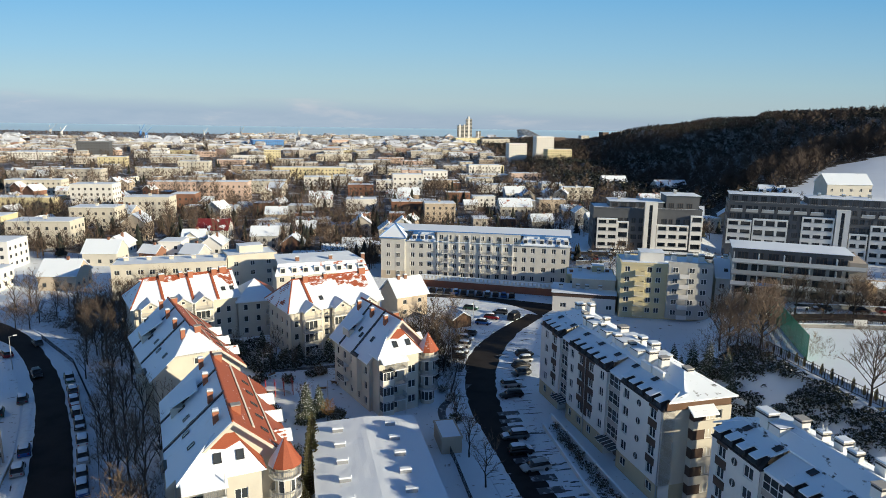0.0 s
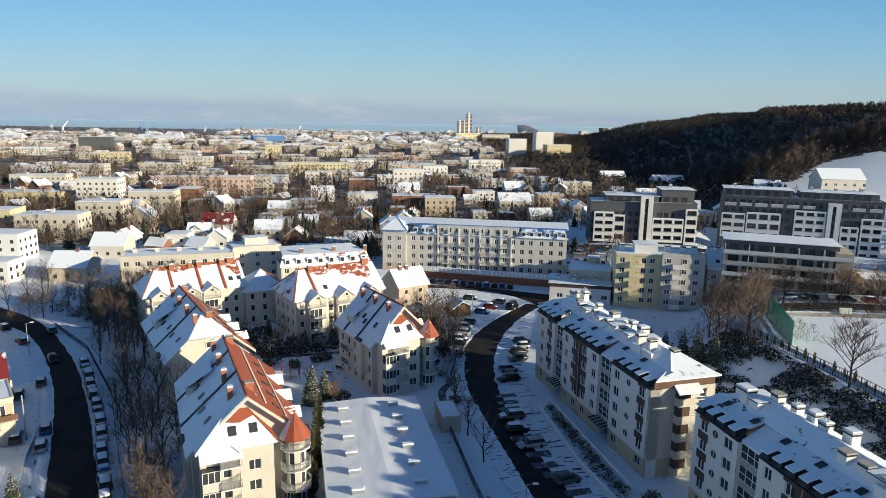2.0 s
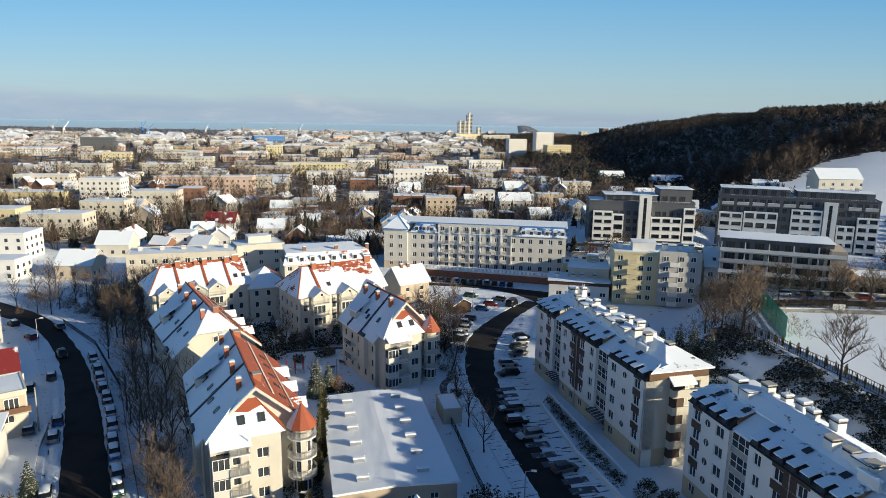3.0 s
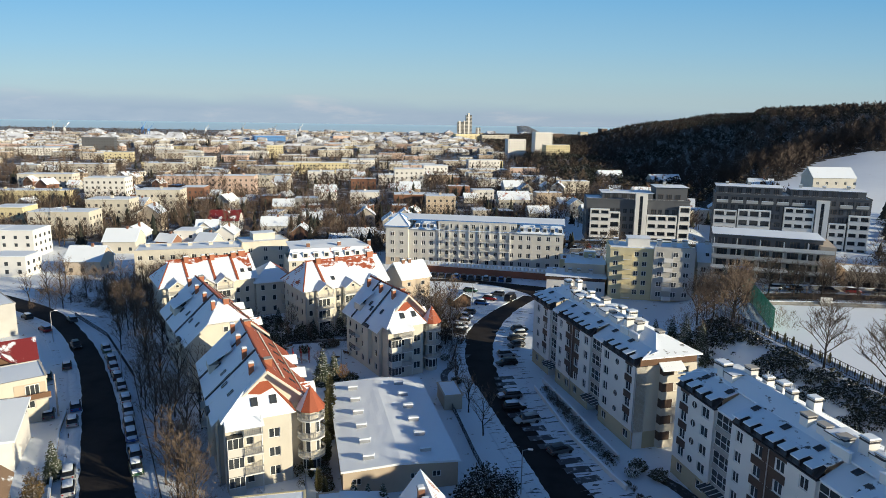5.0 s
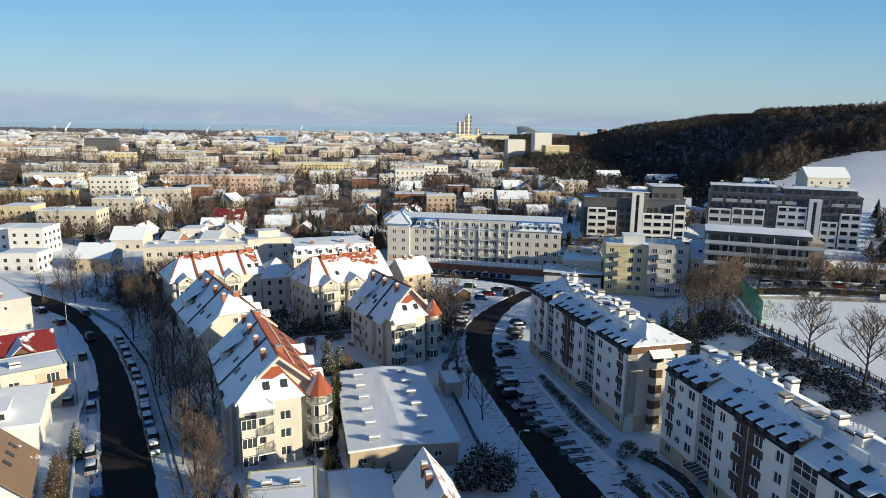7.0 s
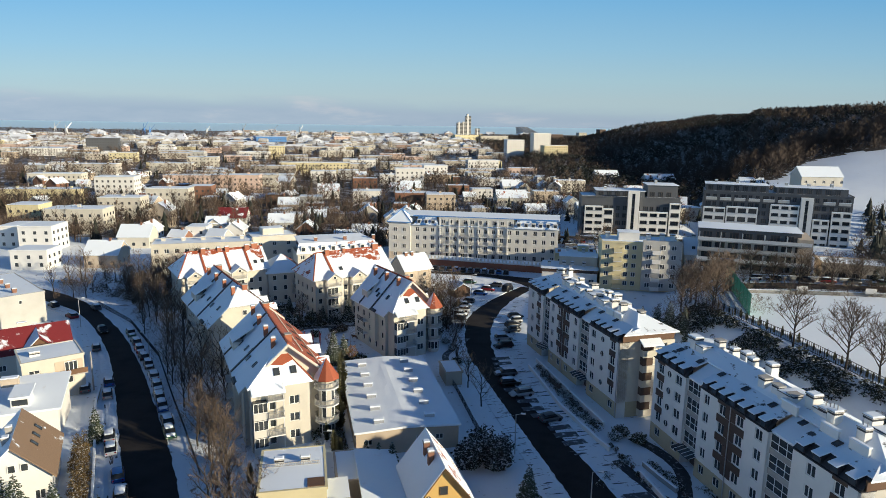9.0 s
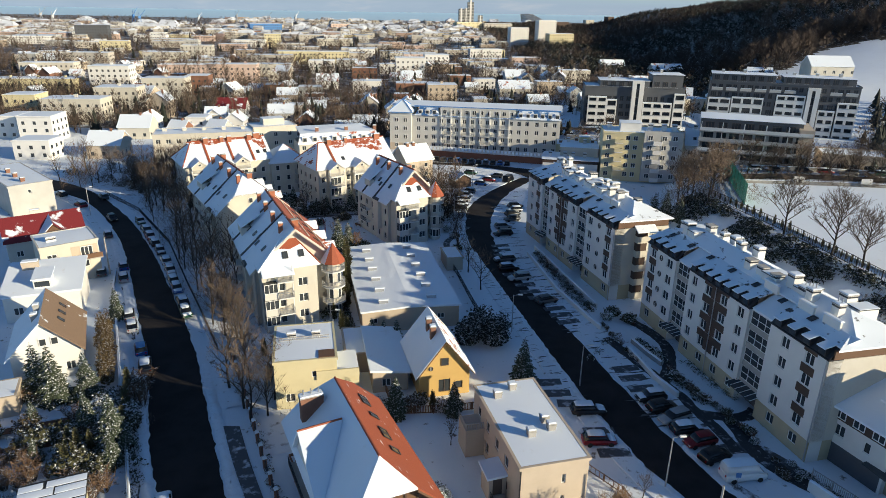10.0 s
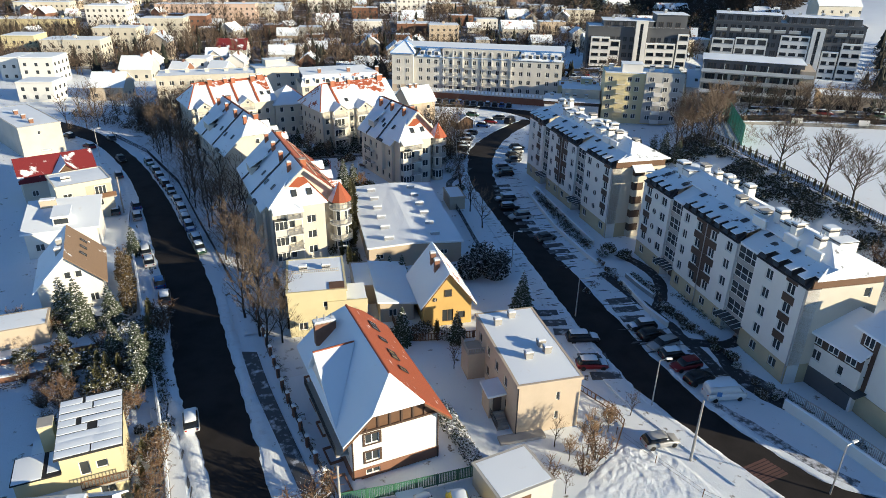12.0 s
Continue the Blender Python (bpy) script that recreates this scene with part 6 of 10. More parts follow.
part("porch_roof", slab(bmesh.new(), [(-3.4, -1.6, 2.3), (1.6, -1.6, 2.3), (1.6, -0.02, 2.8), (-3.4, -0.02, 2.8)], 0.2), SNOW, yl)
dk, W = house("house", (-37.5, -5.5), (-27.8, -3.2), 5, 4, "house with dark roof and brick chimney", WHITE, roof="gable", rise=2.0, axis="x", roof_mats=(DARKMETAL, SNOW))
chimney(dk, 8, 1.6, 4.5, 7.0, 1.5, 0.8, BRICK)
gs, W = house("shed", (-62.5, 25.0), (-55.5, 29.0), 4.5, 2.6, "long garden shed under thick snow", BEIGE, category="shed", parapet=0.05)


# ---- trees and shrubs ----
BARK = plain("bark", (0.042, 0.034, 0.028), 0.95, vary=0.35, fine=8)
TWIG = plain("twigs", (0.15, 0.11, 0.08), 0.95, vary=0.3, fine=4, bumps=0)
TWIG_RED = plain("ochre_twigs", (0.34, 0.19, 0.06), 0.95, vary=0.3, fine=4, bumps=0)


def leafy(name, green, snow_share=0.5):
    """Needles or leaves with snow caught on what faces up."""
    m, t, b = material(name)
    v = coords(t)
    g = mix(t, noise_tex(t, v, 3.0, 3), shade(green, 0.55), shade(green, 1.5))
    sep = t.nodes.new("ShaderNodeSeparateXYZ")
    t.links.new(t.nodes.new("ShaderNodeNewGeometry").outputs["True Normal"], sep.inputs[0])
    up = t.nodes.new("ShaderNodeMath")
    up.operation = "MULTIPLY"
    ab = t.nodes.new("ShaderNodeMath")
    ab.operation = "ABSOLUTE"
    t.links.new(sep.outputs[2], ab.inputs[0])
    t.links.new(ab.outputs[0], up.inputs[0])
    t.links.new(noise_tex(t, v, 4.5, 4, 0.65), up.inputs[1])
    cut = 0.52 - 0.32 * snow_share
    f = ramp(t, up.outputs[0], [(cut - 0.03, (0, 0, 0)), (cut + 0.03, (1, 1, 1))])
    t.links.new(mix(t, f, g, (0.80, 0.82, 0.86)), b.inputs["Base Color"])
    b.inputs["Roughness"].default_value = 0.85
    return m


NEEDLES = leafy("snowy_needles", (0.030, 0.042, 0.022), 0.12)
THUJA = leafy("thuja_green", (0.085, 0.08, 0.03), 0.12)
HEDGE = leafy("snowy_shrub", (0.05, 0.06, 0.035), 0.5)
BROWNBUSH = leafy("brown_shrub", (0.14, 0.085, 0.05), 0.15)


def bare_tree_meshes(seed, height, spread, limbs=9, mats=(BARK, TWIG), twigs=6):
    """Trunk with limbs, and a crown of fine forking twigs."""
    rnd = random.Random(seed)
    trunk, crown = bmesh.new(), bmesh.new()
    lean = Vector((rnd.uniform(-0.05, 0.05), rnd.uniform(-0.05, 0.05), 1))
    pts = [Vector((0, 0, -0.3))]
    for k in range(1, 6):
        pts.append(lean * height * 0.72 * k / 5 + Vector((rnd.uniform(-0.15, 0.15), rnd.uniform(-0.15, 0.15), 0)))
    r0 = height * 0.018
    for k in range(5):
        tube(trunk, pts[k], pts[k + 1], r0 * (1 - 0.17 * k), r0 * (1 - 0.17 * (k + 1)), 6, cap=(k == 4))

    def twig(p, d, length, r, level):
        q = p + d * length * 0.55 + Vector((0, 0, length * 0.04))
        e = q + (d + Vector((rnd.uniform(-0.3, 0.3), rnd.uniform(-0.3, 0.3), rnd.uniform(0.0, 0.35)))).normalized() * length * 0.45
        bm = trunk if level == 0 else crown
        tube(bm, p, q, r, r * 0.7, 4 if level == 0 else 3, cap=False)
        tube(bm, q, e, r * 0.7, r * 0.3, 4 if level == 0 else 3, cap=False)
        if level < 2:
            for k in range(twigs if level == 0 else 4):
                u = rnd.uniform(0.35, 1.0)
                s = p.lerp(q, u / 0.55) if u < 0.55 else q.lerp(e, (u - 0.55) / 0.45)
                nd = (d * 0.6 + Vector((rnd.uniform(-1, 1), rnd.uniform(-1, 1), rnd.uniform(-0.1, 0.8)))).normalized()
                twig(s, nd, length * rnd.uniform(0.35, 0.55), max(r * 0.42, 0.022), level + 1)

    for k in range(limbs):
        u = 0.28 + 0.72 * k / limbs
        i = min(4, int(u * 5))
        p = pts[i].lerp(pts[i + 1], u * 5 - i)
        a = k * 2.4 + rnd.uniform(-0.4, 0.4)
        d = Vector((math.cos(a) * spread, math.sin(a) * spread, 0.75 + 0.5 * u)).normalized()
        twig(p, d, height * rnd.uniform(0.32, 0.46) * (1.15 - 0.5 * u), r0 * 0.5 * (1.1 - 0.5 * u), 0)
    return mesh_of("trunk", trunk, mats[0]), mesh_of("crown", crown, mats[1])


def conifer_meshes(seed, height, radius, mat, tiers=11, column=False):
    """Spruce or thuja: whorls of boughs round a stem, each bough a ribbed spray with side sprigs that droop."""
    rnd = random.Random(seed)
    trunk, crown = bmesh.new(), bmesh.new()
    tube(trunk, (0, 0, -0.2), (0, 0, height * 0.95), height * 0.018, 0.02, 6)

    def sprig(base, tip, w, lift):
        d = tip - base
        side = Vector((-d.y, d.x, 0))
        side = side.normalized() * w if side.length > 1e-4 else Vector((w, 0, 0))
        mid = base.lerp(tip, 0.55) + Vector((0, 0, lift))
        low = Vector((0, 0, w * 0.6))
        v = [crown.verts.new(p) for p in (base, mid - side - low, tip, mid + side - low, mid)]
        for f in ((0, 1, 4), (1, 2, 4), (2, 3, 4), (3, 0, 4)):
            crown.faces.new([v[i] for i in f])

    tiers = int(tiers * 1.5)
    for k in range(tiers):
        u = k / (tiers - 1)
        z = height * (0.06 + 0.91 * u)
        r = radius * ((1 - u) ** 0.85 + 0.03) if not column else radius * (1 - u ** 2.5 * 0.8) * (0.75 + 0.25 * min(1, u * 5))
        n = max(5, int(11 * (1 - 0.5 * u)))
        for j in range(n):
            a = 2 * math.pi * (j + rnd.uniform(-0.35, 0.35)) / n + k * 0.7
            rr = r * rnd.uniform(0.7, 1.18)
            drop = rr * rnd.uniform(0.12, 0.5) if not column else -rr * 0.8
            base, tip = Vector((0, 0, z)), Vector((math.cos(a) * rr, math.sin(a) * rr, z - drop))
            sprig(base, tip, rr * 0.13 + 0.04, rr * 0.07)
            if rr > 0.25:
                for s in (0.35, 0.58, 0.8):
                    for sd in (-1, 1):
                        b2 = base.lerp(tip, s)
                        a2 = a + sd * rnd.uniform(0.7, 1.1)
                        ln = rr * (1.05 - s) * rnd.uniform(0.45, 0.7) + 0.08
                        sprig(b2, b2 + Vector((math.cos(a2) * ln, math.sin(a2) * ln, -ln * 0.35 if not column else ln * 0.7)), ln * 0.24 + 0.03, ln * 0.06)
    return mesh_of("trunk", trunk, BARK), mesh_of("crown", crown, mat)


def shrub_meshes(seed, rx, ry, rz, mat, n=220, leaf=0.3):
    """A shrub: stems, and a crown of many small leaf clumps with an uneven outline."""
    rnd = random.Random(seed)
    stems, crown = bmesh.new(), bmesh.new()
    for k in range(5):
        a = k * 1.26
        tube(stems, (0.1 * math.cos(a), 0.1 * math.sin(a), -0.1), (rx * 0.5 * math.cos(a), ry * 0.5 * math.sin(a), rz * 0.9), 0.05, 0.02, 4)
    for k in range(n):
        a, u, q = rnd.uniform(0, 6.283), rnd.uniform(-0.5, 1), rnd.uniform(0.7, 1.1)
        s = math.sqrt(max(0, 1 - u * u))
        bumpy = 0.8 + 0.35 * noise.noise((math.cos(a) * 2 + seed, math.sin(a) * 2, u * 2))
        c = Vector((math.cos(a) * s * rx, math.sin(a) * s * ry, rz * (0.45 + 0.55 * u))) * q * bumpy
        c.z = max(c.z, 0.05)
        t1 = Vector((rnd.uniform(-1, 1), rnd.uniform(-1, 1), rnd.uniform(-0.5, 0.5))).normalized() * leaf * rnd.uniform(0.6, 1.2)
        t2 = Vector((rnd.uniform(-1, 1), rnd.uniform(-1, 1), rnd.uniform(-0.6, 0.6))).normalized() * leaf * rnd.uniform(0.6, 1.2)
        crown.faces.new([crown.verts.new(c + p) for p in (t1, t2, -t1 * 0.8, -t2)])
    return mesh_of("stems", stems, BARK), mesh_of("crown", crown, mat)


def brush_meshes(seed, r, h, mat):
    """A leafless bush: stems fanning out from the root, each with thin twigs."""
    rnd = random.Random(seed)
    stems, crown = bmesh.new(), bmesh.new()
    for k in range(13):
        a, s = rnd.uniform(0, 6.283), rnd.uniform(0.3, 1.0)
        tip = Vector((r * s * math.cos(a), r * s * math.sin(a), h * rnd.uniform(0.65, 1.0)))
        tube(stems, (0.12 * math.cos(a), 0.12 * math.sin(a), -0.1), tip, 0.035, 0.012, 4, cap=False)
        for j in range(16):
            p = tip * rnd.uniform(0.25, 1.0)
            d = Vector((rnd.uniform(-1, 1), rnd.uniform(-1, 1), rnd.uniform(-0.1, 1.2))).normalized() * rnd.uniform(0.3, 0.75)
            tube(crown, p, p + d, 0.022, 0.008, 3, cap=False)
    return mesh_of("stems", stems, BARK), mesh_of("crown", crown, mat)


def plant(name, meshes, x, y, turn, size, label, category, group, z=None):
    ob = thing(name, pose(x, y, ground_z(x, y) if z is None else z, 0, 0, turn) @ Matrix.Diagonal((size, size, size, 1)), label, category, group)
    for me, nm in zip(meshes, ("trunk", "crown")):
        part(nm, me, None, ob)
    return ob


BARE = [bare_tree_meshes(s, 9.0, sp, li) for s, sp, li in ((1, 0.55, 9), (2, 0.7, 10), (3, 0.5, 11), (4, 0.8, 9), (5, 0.62, 12))]
BROAD = [bare_tree_meshes(s, 9.0, 0.95, 17, twigs=11) for s in (17, 18, 19)]
OCHRE_TREE = bare_tree_meshes(9, 6.0, 0.7, 16, (BARK, TWIG_RED), 8)
SPRUCE = [conifer_meshes(s, 8.0, 2.6, NEEDLES, 12) for s in (11, 12, 13)]
THUJAS = [conifer_meshes(s, 4.0, 0.6, THUJA, 10, True) for s in (21, 22)]
SHRUBS = [shrub_meshes(s, 1.2, 1.2, 1.5, m, 1100, 0.12) for s, m in ((31, HEDGE), (32, leafy("olive_shrub", (0.05, 0.05, 0.02), 0.14)), (33, leafy("rusty_shrub", (0.085, 0.06, 0.03), 0.1)))]
BROWNS = [brush_meshes(s, 1.3, 1.9, BROWNBUSH) for s in (41, 42)]
rnd = random.Random(7)


def bare(x, y, h=9.0, group="bare trees along the street", label="leafless tree with dark branching crown"):
    plant("tree", rnd.choice(BARE), x, y, rnd.uniform(0, 360), h / 9.0 * rnd.uniform(0.92, 1.08), label, "tree", group)


def spruce(x, y, h=8.0):
    plant("spruce", rnd.choice(SPRUCE), x, y, rnd.uniform(0, 360), h / 8.0, "dark green spruce dusted with snow", "conifer", "garden conifers")


def thuja(x, y, h=4.0):
    plant("thuja", rnd.choice(THUJAS), x, y, rnd.uniform(0, 360), h / 4.0, "slim green columnar thuja", "conifer", "columnar thujas")


def shrub(x, y, s=1.0, brown=False):
    if brown:
        plant("shrub", rnd.choice(BROWNS), x, y, rnd.uniform(0, 360), s, "bare brown garden shrub", "shrub", "brown shrubs")
    else:
        plant("shrub", rnd.choice(SHRUBS), x, y, rnd.uniform(0, 360), s, "dense garden shrub dusted with snow", "shrub", "snowy shrubs")


# the strip of trees between the left street and the long apartment house
for k in range(56):
    u = (k + rnd.random()) / 56
    x, y = -27 - 78 * u, 30 + 106 * u
    bare(x + rnd.uniform(1, 11) + 3 * u, y + rnd.uniform(-3, 5), rnd.uniform(7.5, 11.5))
for k in range(26):
    bare(rnd.uniform(-125, -84), rnd.uniform(128, 160), rnd.uniform(7, 11))
for x, y, h in ((-15, 112, 9), (-11, 118, 9), (-14, 124, 10), (-9, 128, 9), (-16, 133, 9), (-12, 140, 9), (-19, 141, 8), (-3.4, 84, 8), (-0.5, 76, 8), (-6, 92, 7), (-7, 100, 7), (-40, 88, 6), (-33, 96, 6), (-45, 112, 7), (10.6, 17.2, 4.2), (14.6, 17.6, 5.2), (11.4, 10.6, 3.2), (19.5, 23.5, 3.5), (-12.5, 26, 4), (-16, 31, 3.5), (-1.5, 30, 4)):
    bare(x, y, h, "bare trees round the courtyard")
for x, y, h in ((57.5, 93.5, 12), (61.5, 82, 13), (64.5, 77, 11), (66, 67, 12), (67.5, 63, 10), (71, 60, 12), (47, 122, 11), (49, 116, 12), (45, 126, 12), (51, 121, 11), (44, 118, 9), (53, 127, 12), (48, 130, 11), (56, 131, 10), (60, 140, 9), (66, 143, 10), (71, 141, 9), (78, 142, 10), (85, 140, 10), (91, 142, 9), (97, 139, 10), (103, 137, 9), (74, 146, 8), (82, 147, 9), (95, 146, 9)):
    plant("tree", rnd.choice(BROAD), x, y, rnd.uniform(0, 360), h / 9.0, "tall leafless tree on the slope beside the sports field", "tree", "bare trees round the sports field")
plant("tree", OCHRE_TREE, -27.5, 92.0, 20, 0.75, "small bushy tree with ochre twigs", "tree", "")
for x, y, h in ((7.0, 45.5, 7), (-16.0, 53.5, 4.5), (-12, 52.5, 5), (-14, 53, 4.5), (-1.8, 36.5, 5), (-9.0, 35, 6), (-31.5, 92.5, 7.5), (-30, 95, 6), (-58.5, 55.5, 6), (-56, 33.5, 8), (-53, 32.5, 8.5), (-49.5, 34, 7), (-45, 27, 6), (62, 46, 6), (38, 112, 6), (42, 108, 5), (36, 120, 5.5), (-53, 128, 4), (-50, 118, 4)):
    spruce(x, y, h)
for x, y in ((-21.5, 56.6), (-20.2, 55.2), (-23.6, 60), (-9.7, 37.5), (-30.5, 46.8), (-45, 23.5), (-43.6, 23.0), (-42.3, 23.4), (-41, 15), (-37.5, 12), (-36.5, 10), (-4.5, 36.5), (-43, 20), (-8, 53.2)):
    thuja(x, y, rnd.uniform(3, 4.5))
for k in range(14):
    shrub(-20.5 - 0.36 * 2 * k * 0.98, 57.5 + 0.94 * 2 * k, rnd.uniform(0.75, 1.0))
for k in range(9):
    plant("shrub", SHRUBS[0], 1.9 - 0.5 * k + rnd.uniform(-0.3, 0.3), 15.2 + 0.95 * k - 1.5, 77 * k, rnd.uniform(0.8, 1.2), "evergreen shrub capped with snow in a hedge", "shrub", "hedge by the red house")
for x, y, s in ((-6.5, 38, 1.1), (-3.5, 37, 1.2), (-1.5, 38, 0.9), (-7.5, 36.6, 1.3), (-47, 25, 1.6), (-44, 26, 1.5), (-41.5, 25, 1.7), (-40, 21.5, 1.4), (-39.6, 19, 1.3), (-50, 21, 1.3), (-52, 26, 1.5), (-42, 30, 1.6), (-45.5, 31.5, 1.7), (-44, 35, 1.5), (-40.5, 28, 1.4), (-25, 62, 0.9), (-23.5, 66, 0.8), (-24.5, 70, 0.9), (-38, 94, 1.4), (-42, 99, 1.4), (-46, 106, 1.3), (-40, 108, 1.2), (-35, 113, 1.3), (-48, 115, 1.4), (-10, 108, 1), (-8, 104, 1), (-6.5, 96, 1), (22, 68, 1.2), (24.5, 66, 1.2), (21, 66.5, 1)):
    shrub(x, y, s)
for x, y, s in ((-37.5, 15.5, 1.5), (-36, 13, 1.2), (-40.6, 17.5, 1.2), (-34, 7, 1.5), (-43, 36.5, 1.6), (-41.5, 33, 1.6), (-48, 28.5, 1.3), (-12, 6, 2.0), (-13.5, 4.5, 1.8), (15, 15.8, 1.6), (13.5, 13.5, 1.5), (9.5, 11.5, 1.5), (-7.6, 118, 1.5), (17, 22, 1.2), (55, 58, 1.8), (58, 55, 1.8), (61, 58, 2)):
    shrub(x, y, s, True)


def replicate(proto_v, proto_f, places):
    """Joined copies of a small mesh: places are rows of x, y, z, turn, size."""
    pv, n = np.array(proto_v, float), len(proto_v)
    vs, fs = [], []
    for k, (x, y, z, a, s) in enumerate(places):
        c, d = math.cos(a), math.sin(a)
        p = pv * s
        vs.append(np.stack([p[:, 0] * c - p[:, 1] * d + x, p[:, 0] * d + p[:, 1] * c + y, p[:, 2] + z], 1))
        fs += [tuple(i + k * n for i in f) for f in proto_f]
    return np.concatenate(vs).tolist(), fs


def stuff(name, v, f, mat, label, category):
    me = bpy.data.meshes.new(name)
    me.from_pydata(v, [], f)
    me.materials.append(mat)
    return tagged(new(name, me), label, category, kind="stuff")


def twig_proto(seed, n, h, r, trunk=True, low=0.3, thin=0.22):
    """A far tree: a thin trunk and a cloud of slender upward slivers."""
    q = random.Random(seed)
    v, f = [], []
    if trunk:
        v += [(-0.14, 0, 0), (0.14, 0, 0), (0, 0, h * 0.8), (0, -0.14, 0), (0, 0.14, 0)]
        f += [(0, 1, 2), (3, 4, 2)]
    for k in range(n):
        a, u = q.uniform(0, 6.283), q.uniform(0, 1)
        z = h * (low + (1 - low) * u)
        rr = r * math.sqrt(q.random()) * math.sin(math.pi * min(1, 0.25 + 0.75 * u))
        c = Vector((math.cos(a) * rr, math.sin(a) * rr, z * 0.92))
        d = Vector((math.cos(a) * 0.5 + q.uniform(-0.4, 0.4), math.sin(a) * 0.5 + q.uniform(-0.4, 0.4), q.uniform(0.4, 1.0))).normalized()
        s = d.orthogonal().normalized() * thin * q.uniform(0.6, 1.3)
        i = len(v)
        v += [tuple(c - s), tuple(c + s), tuple(c + d * h * q.uniform(0.14, 0.28))]
        f.append((i, i + 1, i + 2))
    return v, f


def cone_proto(seed, h, r, tiers=4, sides=6):
    """A far conifer: ragged stacked skirts."""
    q = random.Random(seed)
    v, f = [], []
    for k in range(tiers):
        z0, z1 = h * (0.1 + 0.2 * k), h * (0.45 + 0.2 * k) if k < tiers - 1 else h
        i = len(v)
        v.append((0, 0, z1))
        rr = r * (1 - 0.22 * k)
        v += [(rr * q.uniform(0.7, 1.2) * math.cos(6.283 * j / sides), rr * q.uniform(0.7, 1.2) * math.sin(6.283 * j / sides), z0 + q.uniform(-0.3, 0.5)) for j in range(sides)]
        f += [(i, i + 1 + j, i + 1 + (j + 1) % sides) for j in range(sides)]
    return v, f


def pine_proto(seed):
    """A far pine: a stem and a rounded, ragged crown of clumps."""
    q = random.Random(seed)
    v, f = [(-0.16, 0, 0), (0.16, 0, 0), (0, 0, 8), (0, -0.16, 0), (0, 0.16, 0)], [(0, 1, 2), (3, 4, 2)]
    for k in range(30):
        a, u = q.uniform(0, 6.283), q.uniform(-1, 1)
        s = math.sqrt(1 - u * u) * q.uniform(0.55, 1.05)
        c = Vector((3.0 * s * math.cos(a), 3.0 * s * math.sin(a), 7.0 + 3.4 * u * q.uniform(0.7, 1.1)))
        t1 = Vector((q.uniform(-1, 1), q.uniform(-1, 1), q.uniform(-0.6, 0.6))).normalized() * q.uniform(0.6, 1.2)
        t2 = Vector((q.uniform(-1, 1), q.uniform(-1, 1), q.uniform(-0.6, 0.6))).normalized() * q.uniform(0.6, 1.2)
        i = len(v)
        v += [tuple(c + t1), tuple(c + t2), tuple(c - t1), tuple(c - t2)]
        f += [(i, i + 1, i + 2), (i, i + 2, i + 3)]
    return v, f


# woods on the hill and at its foot
WOOD_BROWN = plain("bare_wood", (0.06, 0.045, 0.037), 1.0, vary=0.4, grain=0.02, fine=0.3, bumps=0)
WOOD_DARK = leafy("pine_wood", (0.012, 0.016, 0.011), 0.03)
FAR_TWIG = plain("far_twigs", (0.10, 0.072, 0.055), 1.0, vary=0.4, grain=0.03, fine=0.5, bumps=0)


def wooded(x, y):
    if y < 300 or y > 1950 or x > 760:
        return False
    foot = 30 - 0.10 * (y - 480) if y > 480 else 30 + (480 - y) * 0.62
    return x > foot + 12 * noise.noise((x * 0.02, y * 0.02, 3)) and not clearing(x, y)


forest = {0: [], 1: [], 2: []}
for k in range(20000):
    y = 300 + 1640 * rnd.random() ** 1.6
    x = -90 + 840 * rnd.random()
    if wooded(x, y) and x < 0.75 * y + 60:
        dark = noise.noise((x * 0.008, y * 0.006, 9)) + rnd.uniform(-0.45, 0.45) > 0.22 - 0.10 * smooth(500, 800, y)
        forest[0 if dark else rnd.choice((1, 2))].append((x, y, ground_z(x, y) - 0.4, rnd.uniform(0, 6.28), rnd.uniform(0.75, 1.1) * (0.85 if dark else 1.0)))
for key, proto, mat, nm, lab in ((0, pine_proto(51), WOOD_DARK, "pine_wood", "dark pine wood covering the hill"), (1, twig_proto(52, 62, 9.5, 3.6, low=0.2, thin=0.24), WOOD_BROWN, "bare_wood", "leafless brown wood covering the hill"), (2, twig_proto(53, 62, 10, 3.4, low=0.2, thin=0.24), WOOD_BROWN, "bare_wood", "leafless brown wood covering the hill")):
    v, f = replicate(*proto, forest[key])
    stuff(nm, v, f, mat, lab, "woods")

# tall bare trunks standing at the edge of the clearing
edge_trees = []
for k in range(420):
    x = rnd.uniform(135, 330)
    y = 400 + 50 * min(1.0, max(0.0, (x - 165) / 43)) + rnd.uniform(2, 34)
    edge_trees.append((x, y, ground_z(x, y) - 0.3, rnd.uniform(0, 6.28), rnd.uniform(0.75, 1.2)))
v, f = replicate(*twig_proto(54, 60, 14, 2.4, low=0.5, thin=0.13), edge_trees)
stuff("edge_wood", v, f, WOOD_BROWN, "tall bare trees at the edge of the hill clearing", "woods")

